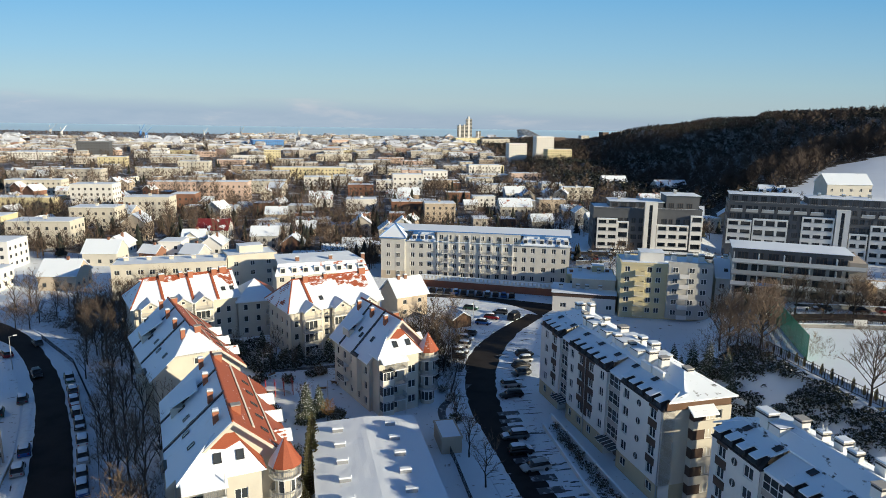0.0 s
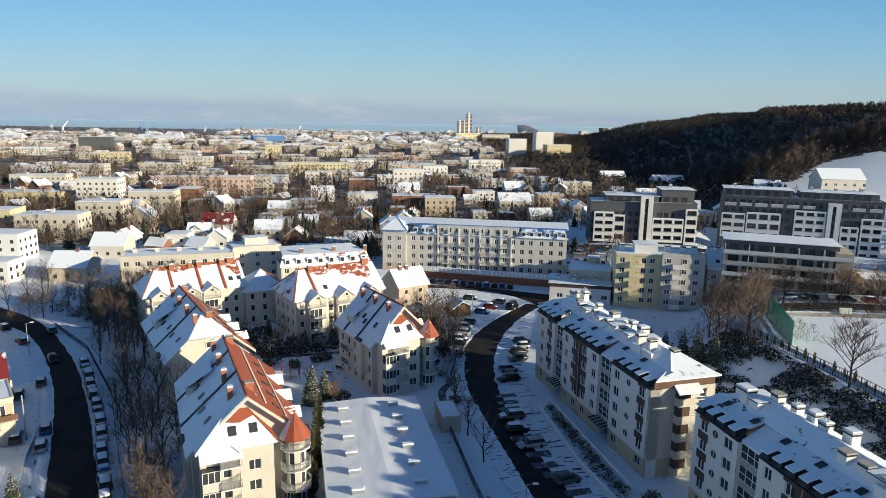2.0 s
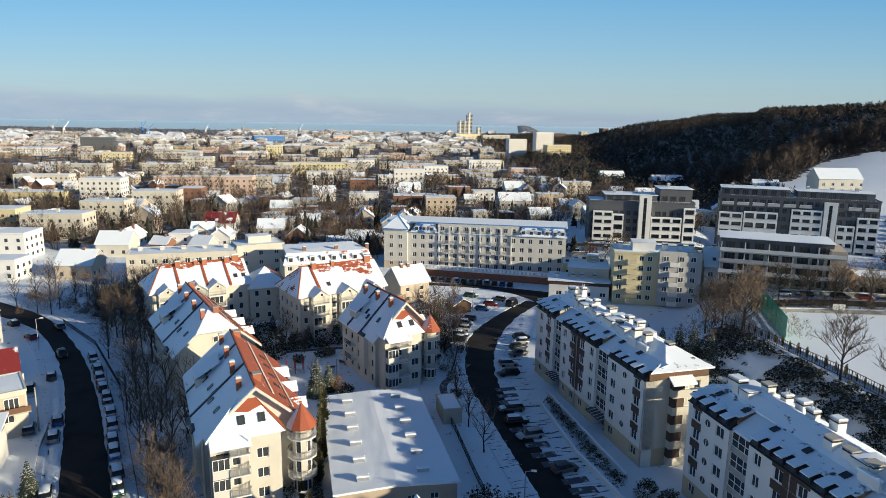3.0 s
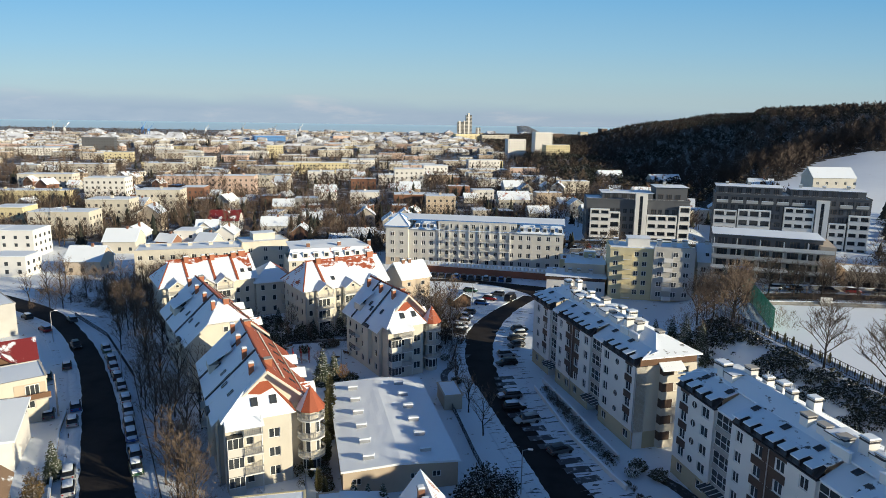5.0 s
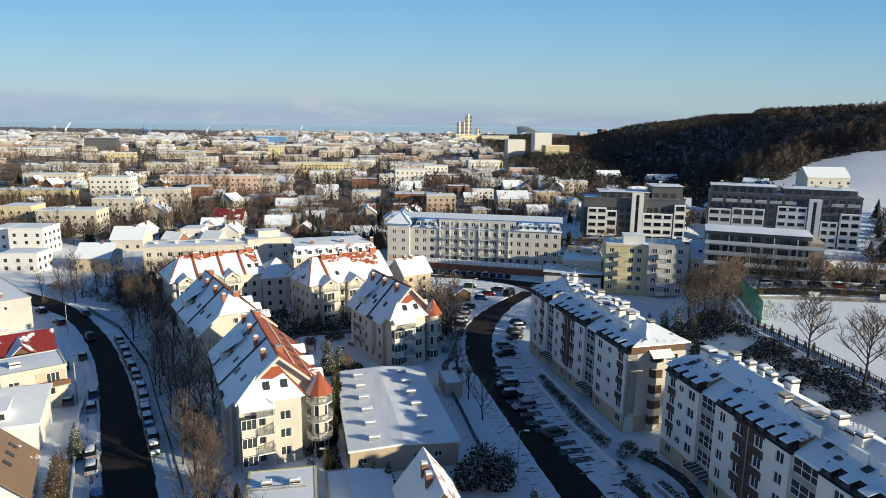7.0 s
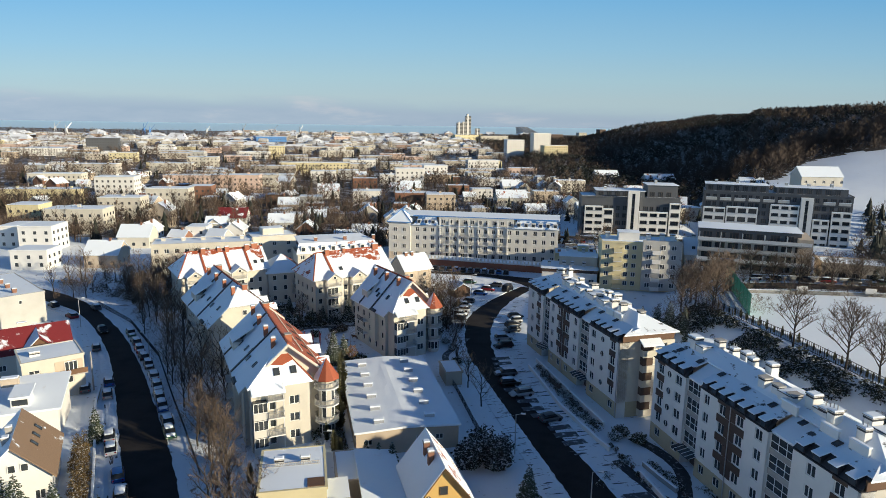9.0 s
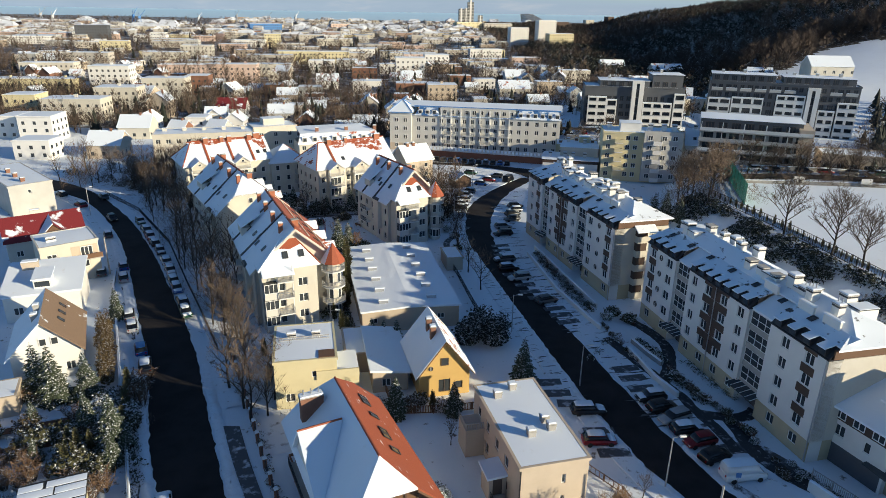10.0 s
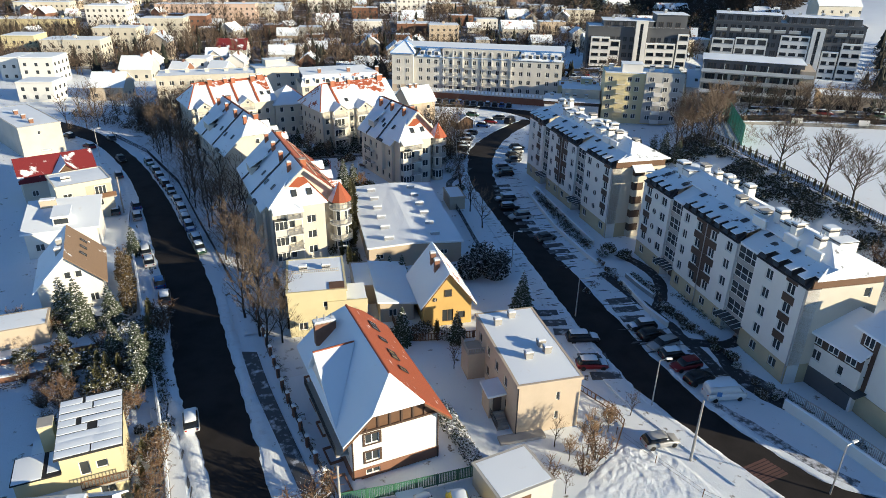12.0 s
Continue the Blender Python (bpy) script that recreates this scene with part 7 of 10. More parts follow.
# town trees far off: gardens, avenues and parks
TOWN_TREES = []
for k in range(13000):
    y = 205 + 1700 * rnd.random() ** 1.9
    x = rnd.uniform(-0.95, 0.28) * (y + 30)
    clump = noise.noise((x * 0.012, y * 0.012, 5))
    if clump + rnd.uniform(-0.5, 0.5) > (-0.05 if y < 400 else -0.25) and not wooded(x, y) and not (-44 < x < 24 and 188 < y < 215) and not (20 < x < 140 and 205 < y < 265):
        TOWN_TREES.append((x, y, -0.2 + ground_z(x, y), rnd.uniform(0, 6.28), rnd.uniform(0.5, 1.35)))
v, f = replicate(*twig_proto(61, 64, 8.5, 3.0, thin=0.085), [p for p in TOWN_TREES if p[1] < 420])
stuff("bare_trees", v, f, FAR_TWIG, "leafless town trees in gardens and avenues", "trees")
v, f = replicate(*twig_proto(64, 40, 9, 3.2, thin=0.17), [p for p in TOWN_TREES if p[1] >= 420])
stuff("bare_trees", v, f, FAR_TWIG, "leafless town trees in gardens and avenues", "trees")
v, f = replicate(*cone_proto(62, 9, 2.2, 4, 6), [(x + 6, y + 4, z, a, s * 0.8) for x, y, z, a, s in TOWN_TREES[::11] + [p for p in TOWN_TREES if p[1] < 400][::6]])
stuff("conifers", v, f, WOOD_DARK, "dark conifers scattered through the gardens", "trees")
POPLARS = []
for x0, y0, dx, dy, n in ((-150, 318, 3.2, 1.0, 9), (-205, 352, 3.6, 0.8, 8), (-100, 300, 2.5, 5.0, 6), (-20, 425, 4.0, 1.0, 7), (-250, 270, 4.0, 1.0, 6), (-150, 236, 5, 2, 5), (10, 372, 4, 2, 6)):
    for k in range(n):
        POPLARS.append((x0 + dx * k * 1.6 + rnd.uniform(-1, 1), y0 + dy * k + rnd.uniform(-1.5, 1.5), -0.2, rnd.uniform(0, 6.28), rnd.uniform(0.7, 1.15)))
v, f = replicate(*twig_proto(66, 150, 17, 2.0, low=0.12, thin=0.10), POPLARS)
stuff("poplars", v, f, FAR_TWIG, "tall slender leafless poplars among the houses", "trees")
# scrub on the slope below the sports field: dark evergreen mats with snow between, and bare brush
def mat_proto(seed, n, r, h, leaf):
    q = random.Random(seed)
    v, f = [], []
    for k in range(n):
        a, s = q.uniform(0, 6.283), math.sqrt(q.random())
        c = Vector((r * s * math.cos(a), r * s * math.sin(a), h * (1 - s * s) * q.uniform(0.3, 1.0) + 0.1))
        t1 = Vector((q.uniform(-1, 1), q.uniform(-1, 1), q.uniform(-0.5, 0.7))).normalized() * leaf * q.uniform(0.6, 1.3)
        t2 = Vector((q.uniform(-1, 1), q.uniform(-1, 1), q.uniform(-0.5, 0.7))).normalized() * leaf * q.uniform(0.6, 1.3)
        i = len(v)
        v += [tuple(c + t1), tuple(c + t2), tuple(c - t1), tuple(c - t2)]
        f.append((i, i + 1, i + 2, i + 3))
    return v, f


scrub = []
for k in range(1500):
    y = rnd.uniform(62, 124)
    x = 34 + (118 - y) * 0.31 + rnd.uniform(1.5, 14.5)
    if noise.noise((x * 0.16, y * 0.16, 11)) + rnd.uniform(-0.25, 0.25) > -0.12:
        scrub.append((x, y, ground_z(x, y), rnd.uniform(0, 6.28), rnd.uniform(0.6, 1.25)))
v, f = replicate(*mat_proto(63, 46, 1.1, 0.9, 0.2), scrub)
stuff("scrub", v, f, leafy("evergreen_scrub", (0.022, 0.028, 0.018), 0.2), "dark evergreen scrub mats with snow between on the slope", "scrub")
# leafless undergrowth along the street strip, in the courtyard and on the slope
brush = []
for k in range(190):
    u = rnd.random()
    x, y = -25 - 82 * u + rnd.uniform(0, 10), 30 + 110 * u + rnd.uniform(-3, 6)
    brush.append((x, y, 0.0, rnd.uniform(0, 6.28), rnd.uniform(0.4, 1.25)))
for k in range(160):
    x, y = rnd.uniform(-122, -84), rnd.uniform(128, 158)
    brush.append((x, y, 0.0, rnd.uniform(0, 6.28), rnd.uniform(0.5, 1.3)))
for k in range(120):
    x, y = rnd.uniform(-20, -7), rnd.uniform(106, 146)
    brush.append((x, y, 0.0, rnd.uniform(0, 6.28), rnd.uniform(0.4, 1.1)))
for k in range(110):
    y = rnd.uniform(45, 66)
    x = 34 + (118 - y) * 0.31 + rnd.uniform(4, 14)
    brush.append((x, y, ground_z(x, y), rnd.uniform(0, 6.28), rnd.uniform(0.4, 1.0)))
for k in range(90):
    x, y = rnd.uniform(40, 60), rnd.uniform(112, 136)
    brush.append((x, y, ground_z(x, y), rnd.uniform(0, 6.28), rnd.uniform(0.6, 1.6)))
for k in range(60):
    x, y = rnd.uniform(-60, -37), rnd.uniform(4, 36)
    if not (-63 < x < -51 and y > 34):
        brush.append((x, y, 0.0, rnd.uniform(0, 6.28), rnd.uniform(0.3, 0.7)))
v, f = replicate(*twig_proto(65, 70, 3.4, 1.0, False, 0.02, 0.022), brush)
stuff("undergrowth", v, f, TWIG, "leafless brown undergrowth and saplings beside the street", "undergrowth")


# ---- cars ----
PAINTS = {k: plain("car_paint_" + k, c, 0.3, 0.2, vary=0.06, bumps=0) for k, c in {"black": (0.012, 0.012, 0.014), "silver": (0.34, 0.35, 0.36), "red": (0.20, 0.012, 0.015), "white": (0.72, 0.72, 0.72), "blue": (0.02, 0.09, 0.30), "grey": (0.09, 0.095, 0.10), "green": (0.02, 0.07, 0.04), "yellow": (0.75, 0.55, 0.02)}.items()}
CARGLASS = plain("car_glass", (0.012, 0.014, 0.016), 0.08, vary=0.1, bumps=0)
TYRE = plain("tyre", (0.015, 0.015, 0.015), 0.9, bumps=0)
LAMPGLASS = plain("lamp_glass", (0.55, 0.55, 0.5), 0.15, vary=0.05, bumps=0)
TAILGLASS = plain("tail_lamp", (0.3, 0.01, 0.01), 0.2, vary=0.05, bumps=0)


def loft(bm, sections):
    """Rings of (x, half width low, half width high, z low, z high), joined along x, with rounded shoulders."""
    rings = []
    for x, wl, wh, zl, zh in sections:
        ring = [(-wl * 0.9, zl), (wl * 0.9, zl), (wl, zl + (zh - zl) * 0.25), (wl, zl + (zh - zl) * 0.65), (wh * 0.96, zh - 0.04), (wh * 0.82, zh), (-wh * 0.82, zh), (-wh * 0.96, zh - 0.04), (-wl, zl + (zh - zl) * 0.65), (-wl, zl + (zh - zl) * 0.25)]
        rings.append([bm.verts.new((x, y, z)) for y, z in ring])
    for a, b in zip(rings, rings[1:]):
        for k in range(10):
            bm.faces.new((a[k], a[(k + 1) % 10], b[(k + 1) % 10], b[k])).smooth = True
    bm.faces.new(rings[0][::-1]), bm.faces.new(rings[-1])
    bmesh.ops.recalc_face_normals(bm, faces=bm.faces)
    return bm


CAR_PROTO = {}


def car(x, y, heading, paint, kind="car", snow=True, z=None, label=""):
    far = y > 110
    key = (paint, kind, snow, far)
    m = pose(x, y, ground_z(x, y) + 0.02 if z is None else z, 0, 0, heading)
    words = {"car": "hatchback car", "van": "panel van", "estate": "estate car"}[kind]
    if key in CAR_PROTO:
        return copy_thing(CAR_PROTO[key], m)
    ob = thing("van" if kind == "van" else "car", m, f"{paint} {words} parked in the snow" + (" under a white cap" if snow else ""), kind if kind == "van" else "car", "parked cars")
    L, W, H, cab = (5.0, 0.98, 2.1, (-2.4, -2.3, 1.2, 1.9)) if kind == "van" else (4.5, 0.88, 1.45, (-2.1, -1.75, 0.45, 1.15)) if kind == "estate" else (4.1, 0.85, 1.46, (-1.95, -1.45, 0.45, 1.1))
    belt = 1.15 if kind == "van" else 0.88
    h = L / 2
    part("body", loft(bmesh.new(), [(-h, W * 0.85, W * 0.8, 0.35, belt * 0.9), (-h + 0.15, W, W * 0.97, 0.25, belt), (-h + 1.4, W, W, 0.22, belt), (0.6, W, W * 0.98, 0.22, belt), (h - 1.0, W, W * 0.93, 0.22, belt - 0.06), (h - 0.25, W * 0.96, W * 0.86, 0.25, belt - 0.18), (h, W * 0.8, W * 0.7, 0.35, belt - 0.34)]), PAINTS[paint], ob)
    a0, a1, b0, b1 = cab
    part("glasshouse", loft(bmesh.new(), [(a0, W * 0.9, W * 0.88, belt - 0.03, belt), (a1, W * 0.93, W * 0.76, belt - 0.03, H - 0.05), (b0, W * 0.93, W * 0.76, belt - 0.03, H - 0.05), (b1, W * 0.9, W * 0.86, belt - 0.03, belt)]), CARGLASS if kind != "van" else PAINTS[paint], ob)
    part("roof", loft(bmesh.new(), [(a1 - 0.06, W * 0.7, W * 0.66, H - 0.07, H - 0.03), (a1 + 0.3, W * 0.74, W * 0.7, H - 0.07, H), (b0 - 0.2, W * 0.74, W * 0.7, H - 0.07, H), (b0 + 0.06, W * 0.7, W * 0.64, H - 0.07, H - 0.03)]), PAINTS[paint], ob)
    if kind == "van":
        wb = loft(bmesh.new(), [(1.22, W * 0.82, W * 0.80, belt + 0.1, H - 0.15), (1.30, W * 0.82, W * 0.78, belt + 0.1, H - 0.18), (1.92, W * 0.84, W * 0.80, belt + 0.02, belt + 0.08)])
        part("windscreen", wb, CARGLASS, ob)
    for sx in (-1, 1):
        for sy in (-1, 1):
            wheel = bmesh.new()
            tube(wheel, (sx * L * 0.31, sy * (W - 0.18), 0.31), (sx * L * 0.31, sy * (W + 0.02), 0.31), 0.31, 0.31, 12)
            part("wheel", wheel, TYRE, ob)
    for sy in () if far else (-1, 1):
        part("headlight", box(bmesh.new(), h - 0.22, h - 0.02, sy * W * 0.62 - 0.16, sy * W * 0.62 + 0.16, belt - 0.42, belt - 0.28), LAMPGLASS, ob)
        part("tail_light", box(bmesh.new(), -h - 0.01, -h + 0.08, sy * W * 0.68 - 0.1, sy * W * 0.68 + 0.1, belt - 0.3, belt - 0.1), TAILGLASS, ob)
    if snow:
        part("snow_cap", loft(bmesh.new(), [(a1 - 0.1, W * 0.6, W * 0.5, H - 0.01, H + 0.03), (a1 + 0.3, W * 0.72, W * 0.66, H - 0.01, H + 0.11), (b0 - 0.2, W * 0.72, W * 0.66, H - 0.01, H + 0.11), (b0 + 0.1, W * 0.6, W * 0.5, H - 0.02, H + 0.02)]), SNOW, ob, "cap of snow")
        part("snow_on_bonnet", loft(bmesh.new(), [(b1 - 0.1, W * 0.8, W * 0.75, belt - 0.03, belt + 0.05), (b1 + 0.4, W * 0.8, W * 0.75, belt - 0.08, belt + 0.03), (h - 0.2, W * 0.7, W * 0.6, belt - 0.2, belt - 0.1)]), SNOW, ob, "snow lying on the bonnet")
    CAR_PROTO[key] = ob
    return ob


def along(line, x, y):
    """The heading of a street line near a place."""
    k = min(range(len(line) - 1), key=lambda i: dist(((line[i][0] + line[i + 1][0]) / 2, (line[i][1] + line[i + 1][1]) / 2), (x, y)))
    return math.degrees(math.atan2(line[k + 1][1] - line[k][1], line[k + 1][0] - line[k][0]))


HUES = ["black", "silver", "grey", "red", "white", "blue", "grey", "black", "silver", "green"]
for k, (x, y) in enumerate([(-113.9, 121.3), (-103.2, 113.3), (-83.4, 93.1), (-83.5, 87.6), (-72.3, 73.0), (-69.8, 76.2), (-66.7, 71.0), (-57.2, 56.6), (-54.5, 52.8)]):
    car(x, y, along(ROAD_L_L, x, y), HUES[(k * 3) % 10], "estate" if k % 3 == 1 else "car")
car(-49.2, 46.1, along(ROAD_L_L, -49, 46), "blue", "car", False), car(-46.1, 41.8, along(ROAD_L_L, -46, 42), "grey", "estate")
car(-29.6, 15.8, 118, "white", "car"), car(-21.6, 2.0, 115, "black", "estate", False), car(-89.2, 104.2, -45, "black", "car", False)
for k, (x, y) in enumerate([(-101.9, 120.9), (-81.5, 102.9), (-77.4, 98.0), (-73.7, 93.2), (-70.7, 89.5), (-67.2, 85.3), (-63.4, 80.4), (-59.9, 75.5), (-57.3, 71.4), (-54.6, 67.6), (-51.2, 62.9), (-48.5, 58.7)]):
    car(x, y, along(ROAD_L_R, x, y) + 180 * (k % 2), HUES[(k * 7 + 2) % 10], "estate" if k % 4 == 2 else "car")
for k, (x, y) in enumerate([(4.4, 86.3), (6.5, 81.6), (11.3, 72.0), (23.9, 43.0), (24.9, 40.8), (26.0, 38.6), (27.0, 36.2), (28.0, 34.0), (29.0, 31.3), (3.5, 91.0), (5.5, 129.6), (4.7, 118.4), (2.7, 112.2), (2.8, 107.2), (4.8, 122.5), (5.2, 126)]):
    car(x, y, 18 + 6 * (k % 3) + 180 * (k % 2), ["black", "silver", "grey", "black", "black", "silver", "black", "red", "black", "grey", "black", "grey", "silver", "black"][k % 14], "estate" if k % 4 == 1 else "car", k % 3 == 0)
car(31.2, 28.4, 14, "white", "van", True), car(16.0, 32.6, 8, "red"), car(15.3, 38.8, 10, "black", "estate"), car(22.0, 19.0, 20, "silver", "car", False)
for k, (x, y) in enumerate([(-8.0, 137.9), (-8.4, 133.5), (-8.6, 129), (-9, 126.0), (-2.5, 155.9), (-0.5, 161.0), (-8.4, 163.8), (-7.6, 142.0), (-4.5, 151.0)]):
    car(x, y, -10 + 180 * (k % 2), HUES[(k * 3 + 1) % 10])
car(3.2, 156.6, 68, "black", "van", False)
for k in range(11):
    car(-21 + 2.35 * k, 180.8 - 0.28 * k, 88, ["black", "grey", "black", "blue", "black", "grey"][k % 6], "car", k % 4 == 3)
car(1.3, 6.5, 108, "yellow", "van"), car(-3.1, 5.2, 122, "white", "estate"), car(-1.6, 6.4, 122, "white", "estate"), car(-5.4, 4.2, 124, "white", "van")


# ---- the town beyond ----
FARGLASS = plain("far_window_glass", (0.085, 0.085, 0.09), 0.25, vary=0.3, grain=0.3, bumps=0)

def far_block(p0, p1, depth, h, mat, label, roof="flat", storeys=None, cols=None, name="apartment_block", category="building", z=None, roof_mat=None, win=(1.05, 1.2)):
    """A building far off: walls, a snowy roof with its edge, and its rows of windows as real plates."""
    W = dist(p0, p1)
    z = ground_z((p0[0] + p1[0]) / 2, (p0[1] + p1[1]) / 2) if z is None else z
    ob = thing(name, plan_pose(p0, p1, z), label, category, "town buildings")
    part("wall", box(bmesh.new(), 0, W, 0, depth, -2, h), mat, ob)
    if roof == "flat":
        if p0[1] < 500:
            part("parapet", box(bmesh.new(), -0.2, W + 0.2, -0.2, depth + 0.2, h, h + 0.35), mat, ob)
        part("snow_cover", drift(0.1, W - 0.1, 0.1, depth - 0.1, h + (0.35 if p0[1] < 500 else 0.01), 0.3, 6.0), roof_mat or SNOW, ob)
        if W > 14 and p0[1] < 480:
            for k in range(int(W / 12)):
                cx = W * (k + 0.5) / int(W / 12)
                part("chimney", box(bmesh.new(), cx - 0.6, cx + 0.6, depth * 0.5 - 0.5, depth * 0.5 + 0.5, h + 0.3, h + 1.6), mat, ob)
    else:
        rise = min(W, depth) * 0.38
        axis = "x" if W > depth else "y"
        gable_roof(ob, W, depth, h, rise, (roof_mat or SNOW, roof_mat or SNOW), axis, 0.4)
        ends = [((0, 0), (0, depth)), ((W, 0), (W, depth))] if axis == "x" else [((0, 0), (W, 0)), ((0, depth), (W, depth))]
        for a, b in ends:
            bm = bmesh.new()
            bm.faces.new([bm.verts.new(p) for p in ((*a, h), (*b, h), ((a[0] + b[0]) / 2, (a[1] + b[1]) / 2, h + rise))])
            part("gable", bm, mat, ob)
        part("chimney", box(bmesh.new(), W * 0.6, W * 0.6 + 0.7, depth * 0.45, depth * 0.45 + 0.7, h + rise * 0.4, h + rise + 0.9), BRICK, ob)
    storeys = storeys or max(1, int(h / 2.9))
    v, f = [], []
    for side, width in (("f", W), ("r", depth), ("l", depth)):
        m = SIDES[side](W, depth)
        n = cols if cols and side == "f" else max(1, int(width / 3.0))
        for r in range(storeys):
            for c in range(n):
                x, zz = width * (c + 0.5) / n, 1.0 + (h - 1.0) / storeys * r
                i = len(v)
                for dx, dy, dz in ((-1, 0, 0), (1, 0, 0), (1, 0, 1), (-1, 0, 1), (-1, 1, 0), (1, 1, 0), (1, 1, 1), (-1, 1, 1)):
                    v.append(tuple(m @ Vector((x + dx * win[0] / 2, -0.03 if dy else 0.02, zz + dz * win[1]))))
                f += [(i + 4, i + 5, i + 6, i + 7), (i, i + 1, i + 5, i + 4), (i + 3, i + 7, i + 6, i + 2), (i, i + 4, i + 7, i + 3), (i + 1, i + 2, i + 6, i + 5)]
    me = bpy.data.meshes.new("windows")
    me.from_pydata(v, [], f)
    me.materials.append(FARGLASS if p0[1] > 260 else GLASS)
    tagged(part("glazing", me, None, ob), kind="stuff")
    return ob


PALE = plain("pale_render", (0.49, 0.455, 0.40), 0.9, vary=0.15)
LOOKS = {"F": (PALE, "pale"), "L": (LEMON, "pale yellow"), "C": (CREAM, "cream"), "W": (WHITE, "white"), "B": (BRICK, "red brick"), "P": (PINK, "pinkish"), "G": (GREY, "grey"), "O": (BRICK, "brick"), "E": (BEIGE, "beige"), "U": (WHITE, "bluish white"), "R": (BRICK, "reddish brick"), "D": (DARK, "dark")}
for c, p0, p1, h in (
        ("L", (-214, 229), (-200.9, 231.4), 10), ("C", (-190.3, 220.2), (-166.7, 224.5), 10), ("W", (-173.4, 184.4), (-161.7, 186.4), 9), ("W", (-184.9, 188.9), (-178.1, 190), 8),
        ("C", (-193.5, 261.5), (-174.2, 265.2), 10), ("W", (-227.6, 310.8), (-206.8, 315.2), 15), ("L", (-277, 300.3), (-235, 309.2), 8), ("C", (-324.3, 382.7), (-290.8, 390.7), 9),
        ("C", (-188.6, 295.1), (-167.3, 299.4), 11), ("B", (-178.3, 321.2), (-166.1, 323.8), 10), ("P", (-183, 359.7), (-154.4, 366.1), 13), ("P", (-232.8, 392.9), (-200.2, 400.6), 9),
        ("C", (-177.8, 425.8), (-154.5, 431.4), 8), ("L", (-201.4, 532), (-141.7, 548.3), 10), ("W", (-151.2, 586.4), (-127.9, 593), 10), ("W", (-149.1, 454.6), (-130.5, 459.1), 9),
        ("W", (-79.8, 432.8), (-60, 437.5), 14), ("W", (-68.4, 498.9), (-49.5, 503.7), 12), ("W", (-39.8, 603.3), (-10.6, 611.5), 11), ("C", (-111, 576.5), (-69.8, 588), 8),
        ("G", (-110.7, 311), (-98.2, 313.6), 7), ("W", (-87, 335.3), (-71.2, 338.6), 8), ("O", (-109.2, 425.9), (-92.4, 429.8), 7), ("E", (-42.2, 318.1), (-26.8, 321.3), 9),
        ("U", (-21.8, 382.9), (-8.7, 385.8), 6), ("R", (-61.5, 330.6), (-44, 334.2), 8), ("W", (20.9, 440.7), (36.2, 444.2), 6), ("C", (32, 394.7), (50.3, 398.7), 7),
        ("R", (-40, 401.5), (-25.1, 404.8), 6), ("W", (-155.3, 157.9), (-143.9, 159.7), 6), ("U", (-123.8, 211.3), (-116, 212.6), 6), ("W", (-106.3, 257.2), (-92.5, 259.9), 5),
        ("G", (-78.1, 271.2), (-65, 273.7), 4), ("W", (-99.4, 285.7), (-82.9, 288.9), 4), ("C", (40, 300), (54, 303), 7), ("W", (62, 320), (78, 322), 7), ("C", (86, 300), (98, 305), 6), ("E", (16, 345), (30, 348), 7)):
    mat, words = LOOKS[c]
    far_block(p0, p1, 12 if h > 7 else 9, h, mat, f"{words} flat-roofed building with snow on the roof")
for p0, p1, h, c in (((-126.7, 245.4), (-114.3, 247.7), 5, "W"), ((-134.3, 163.8), (-123.7, 165.6), 4.5, "E"), ((-142.8, 196.2), (-131.6, 198.2), 4.5, "C"), ((-155.5, 240), (-146.6, 241.6), 8, "E"), ((-116, 362.3), (-103.2, 365.1), 5, "W"), ((-4.5, 332.7), (11.9, 336.1), 7, "C"),
        ((-69.3, 394.9), (-56.5, 397.8), 5, "E"), ((100.7, 460), (121.9, 465), 6, "C"), ((67.6, 484), (84.8, 488), 5, "W"), ((-112.4, 219.6), (-104.6, 221), 4, "W"), ((-123, 224.2), (-114, 225.9), 4, "C"), ((-146.3, 213.5), (-138.7, 214.8), 4, "W"), ((-2.7, 409.9), (10.5, 412.9), 6, "W"), ((70, 350), (84, 352), 6, "C"), ((66, 268), (76, 270), 5, "W"), ((70, 292), (82, 291), 5, "C"), ((92, 276), (102, 274), 4.5, "W"), ((104, 296), (115, 293), 6, "C"), ((118, 318), (128, 315), 5, "E"), ((84, 322), (94, 320), 5, "W"), ((60, 246), (69, 249), 4, "W"), ((50, 268), (59, 271), 5, "C"), ((104, 330), (113, 328), 5, "E"), ((128, 345), (140, 343), 6, "E")):
    red = p0 == (-126.7, 245.4)
    far_block(p0, p1, 10, h, LOOKS[c][0], f"{LOOKS[c][1]} gabled house with " + ("bright red roof" if red else "snowy roof"), "gable", name="house", category="house", roof_mat=REDTIN if red else rnd.choice((SNOW, SNOW, SNOW, TILE_MIX)))
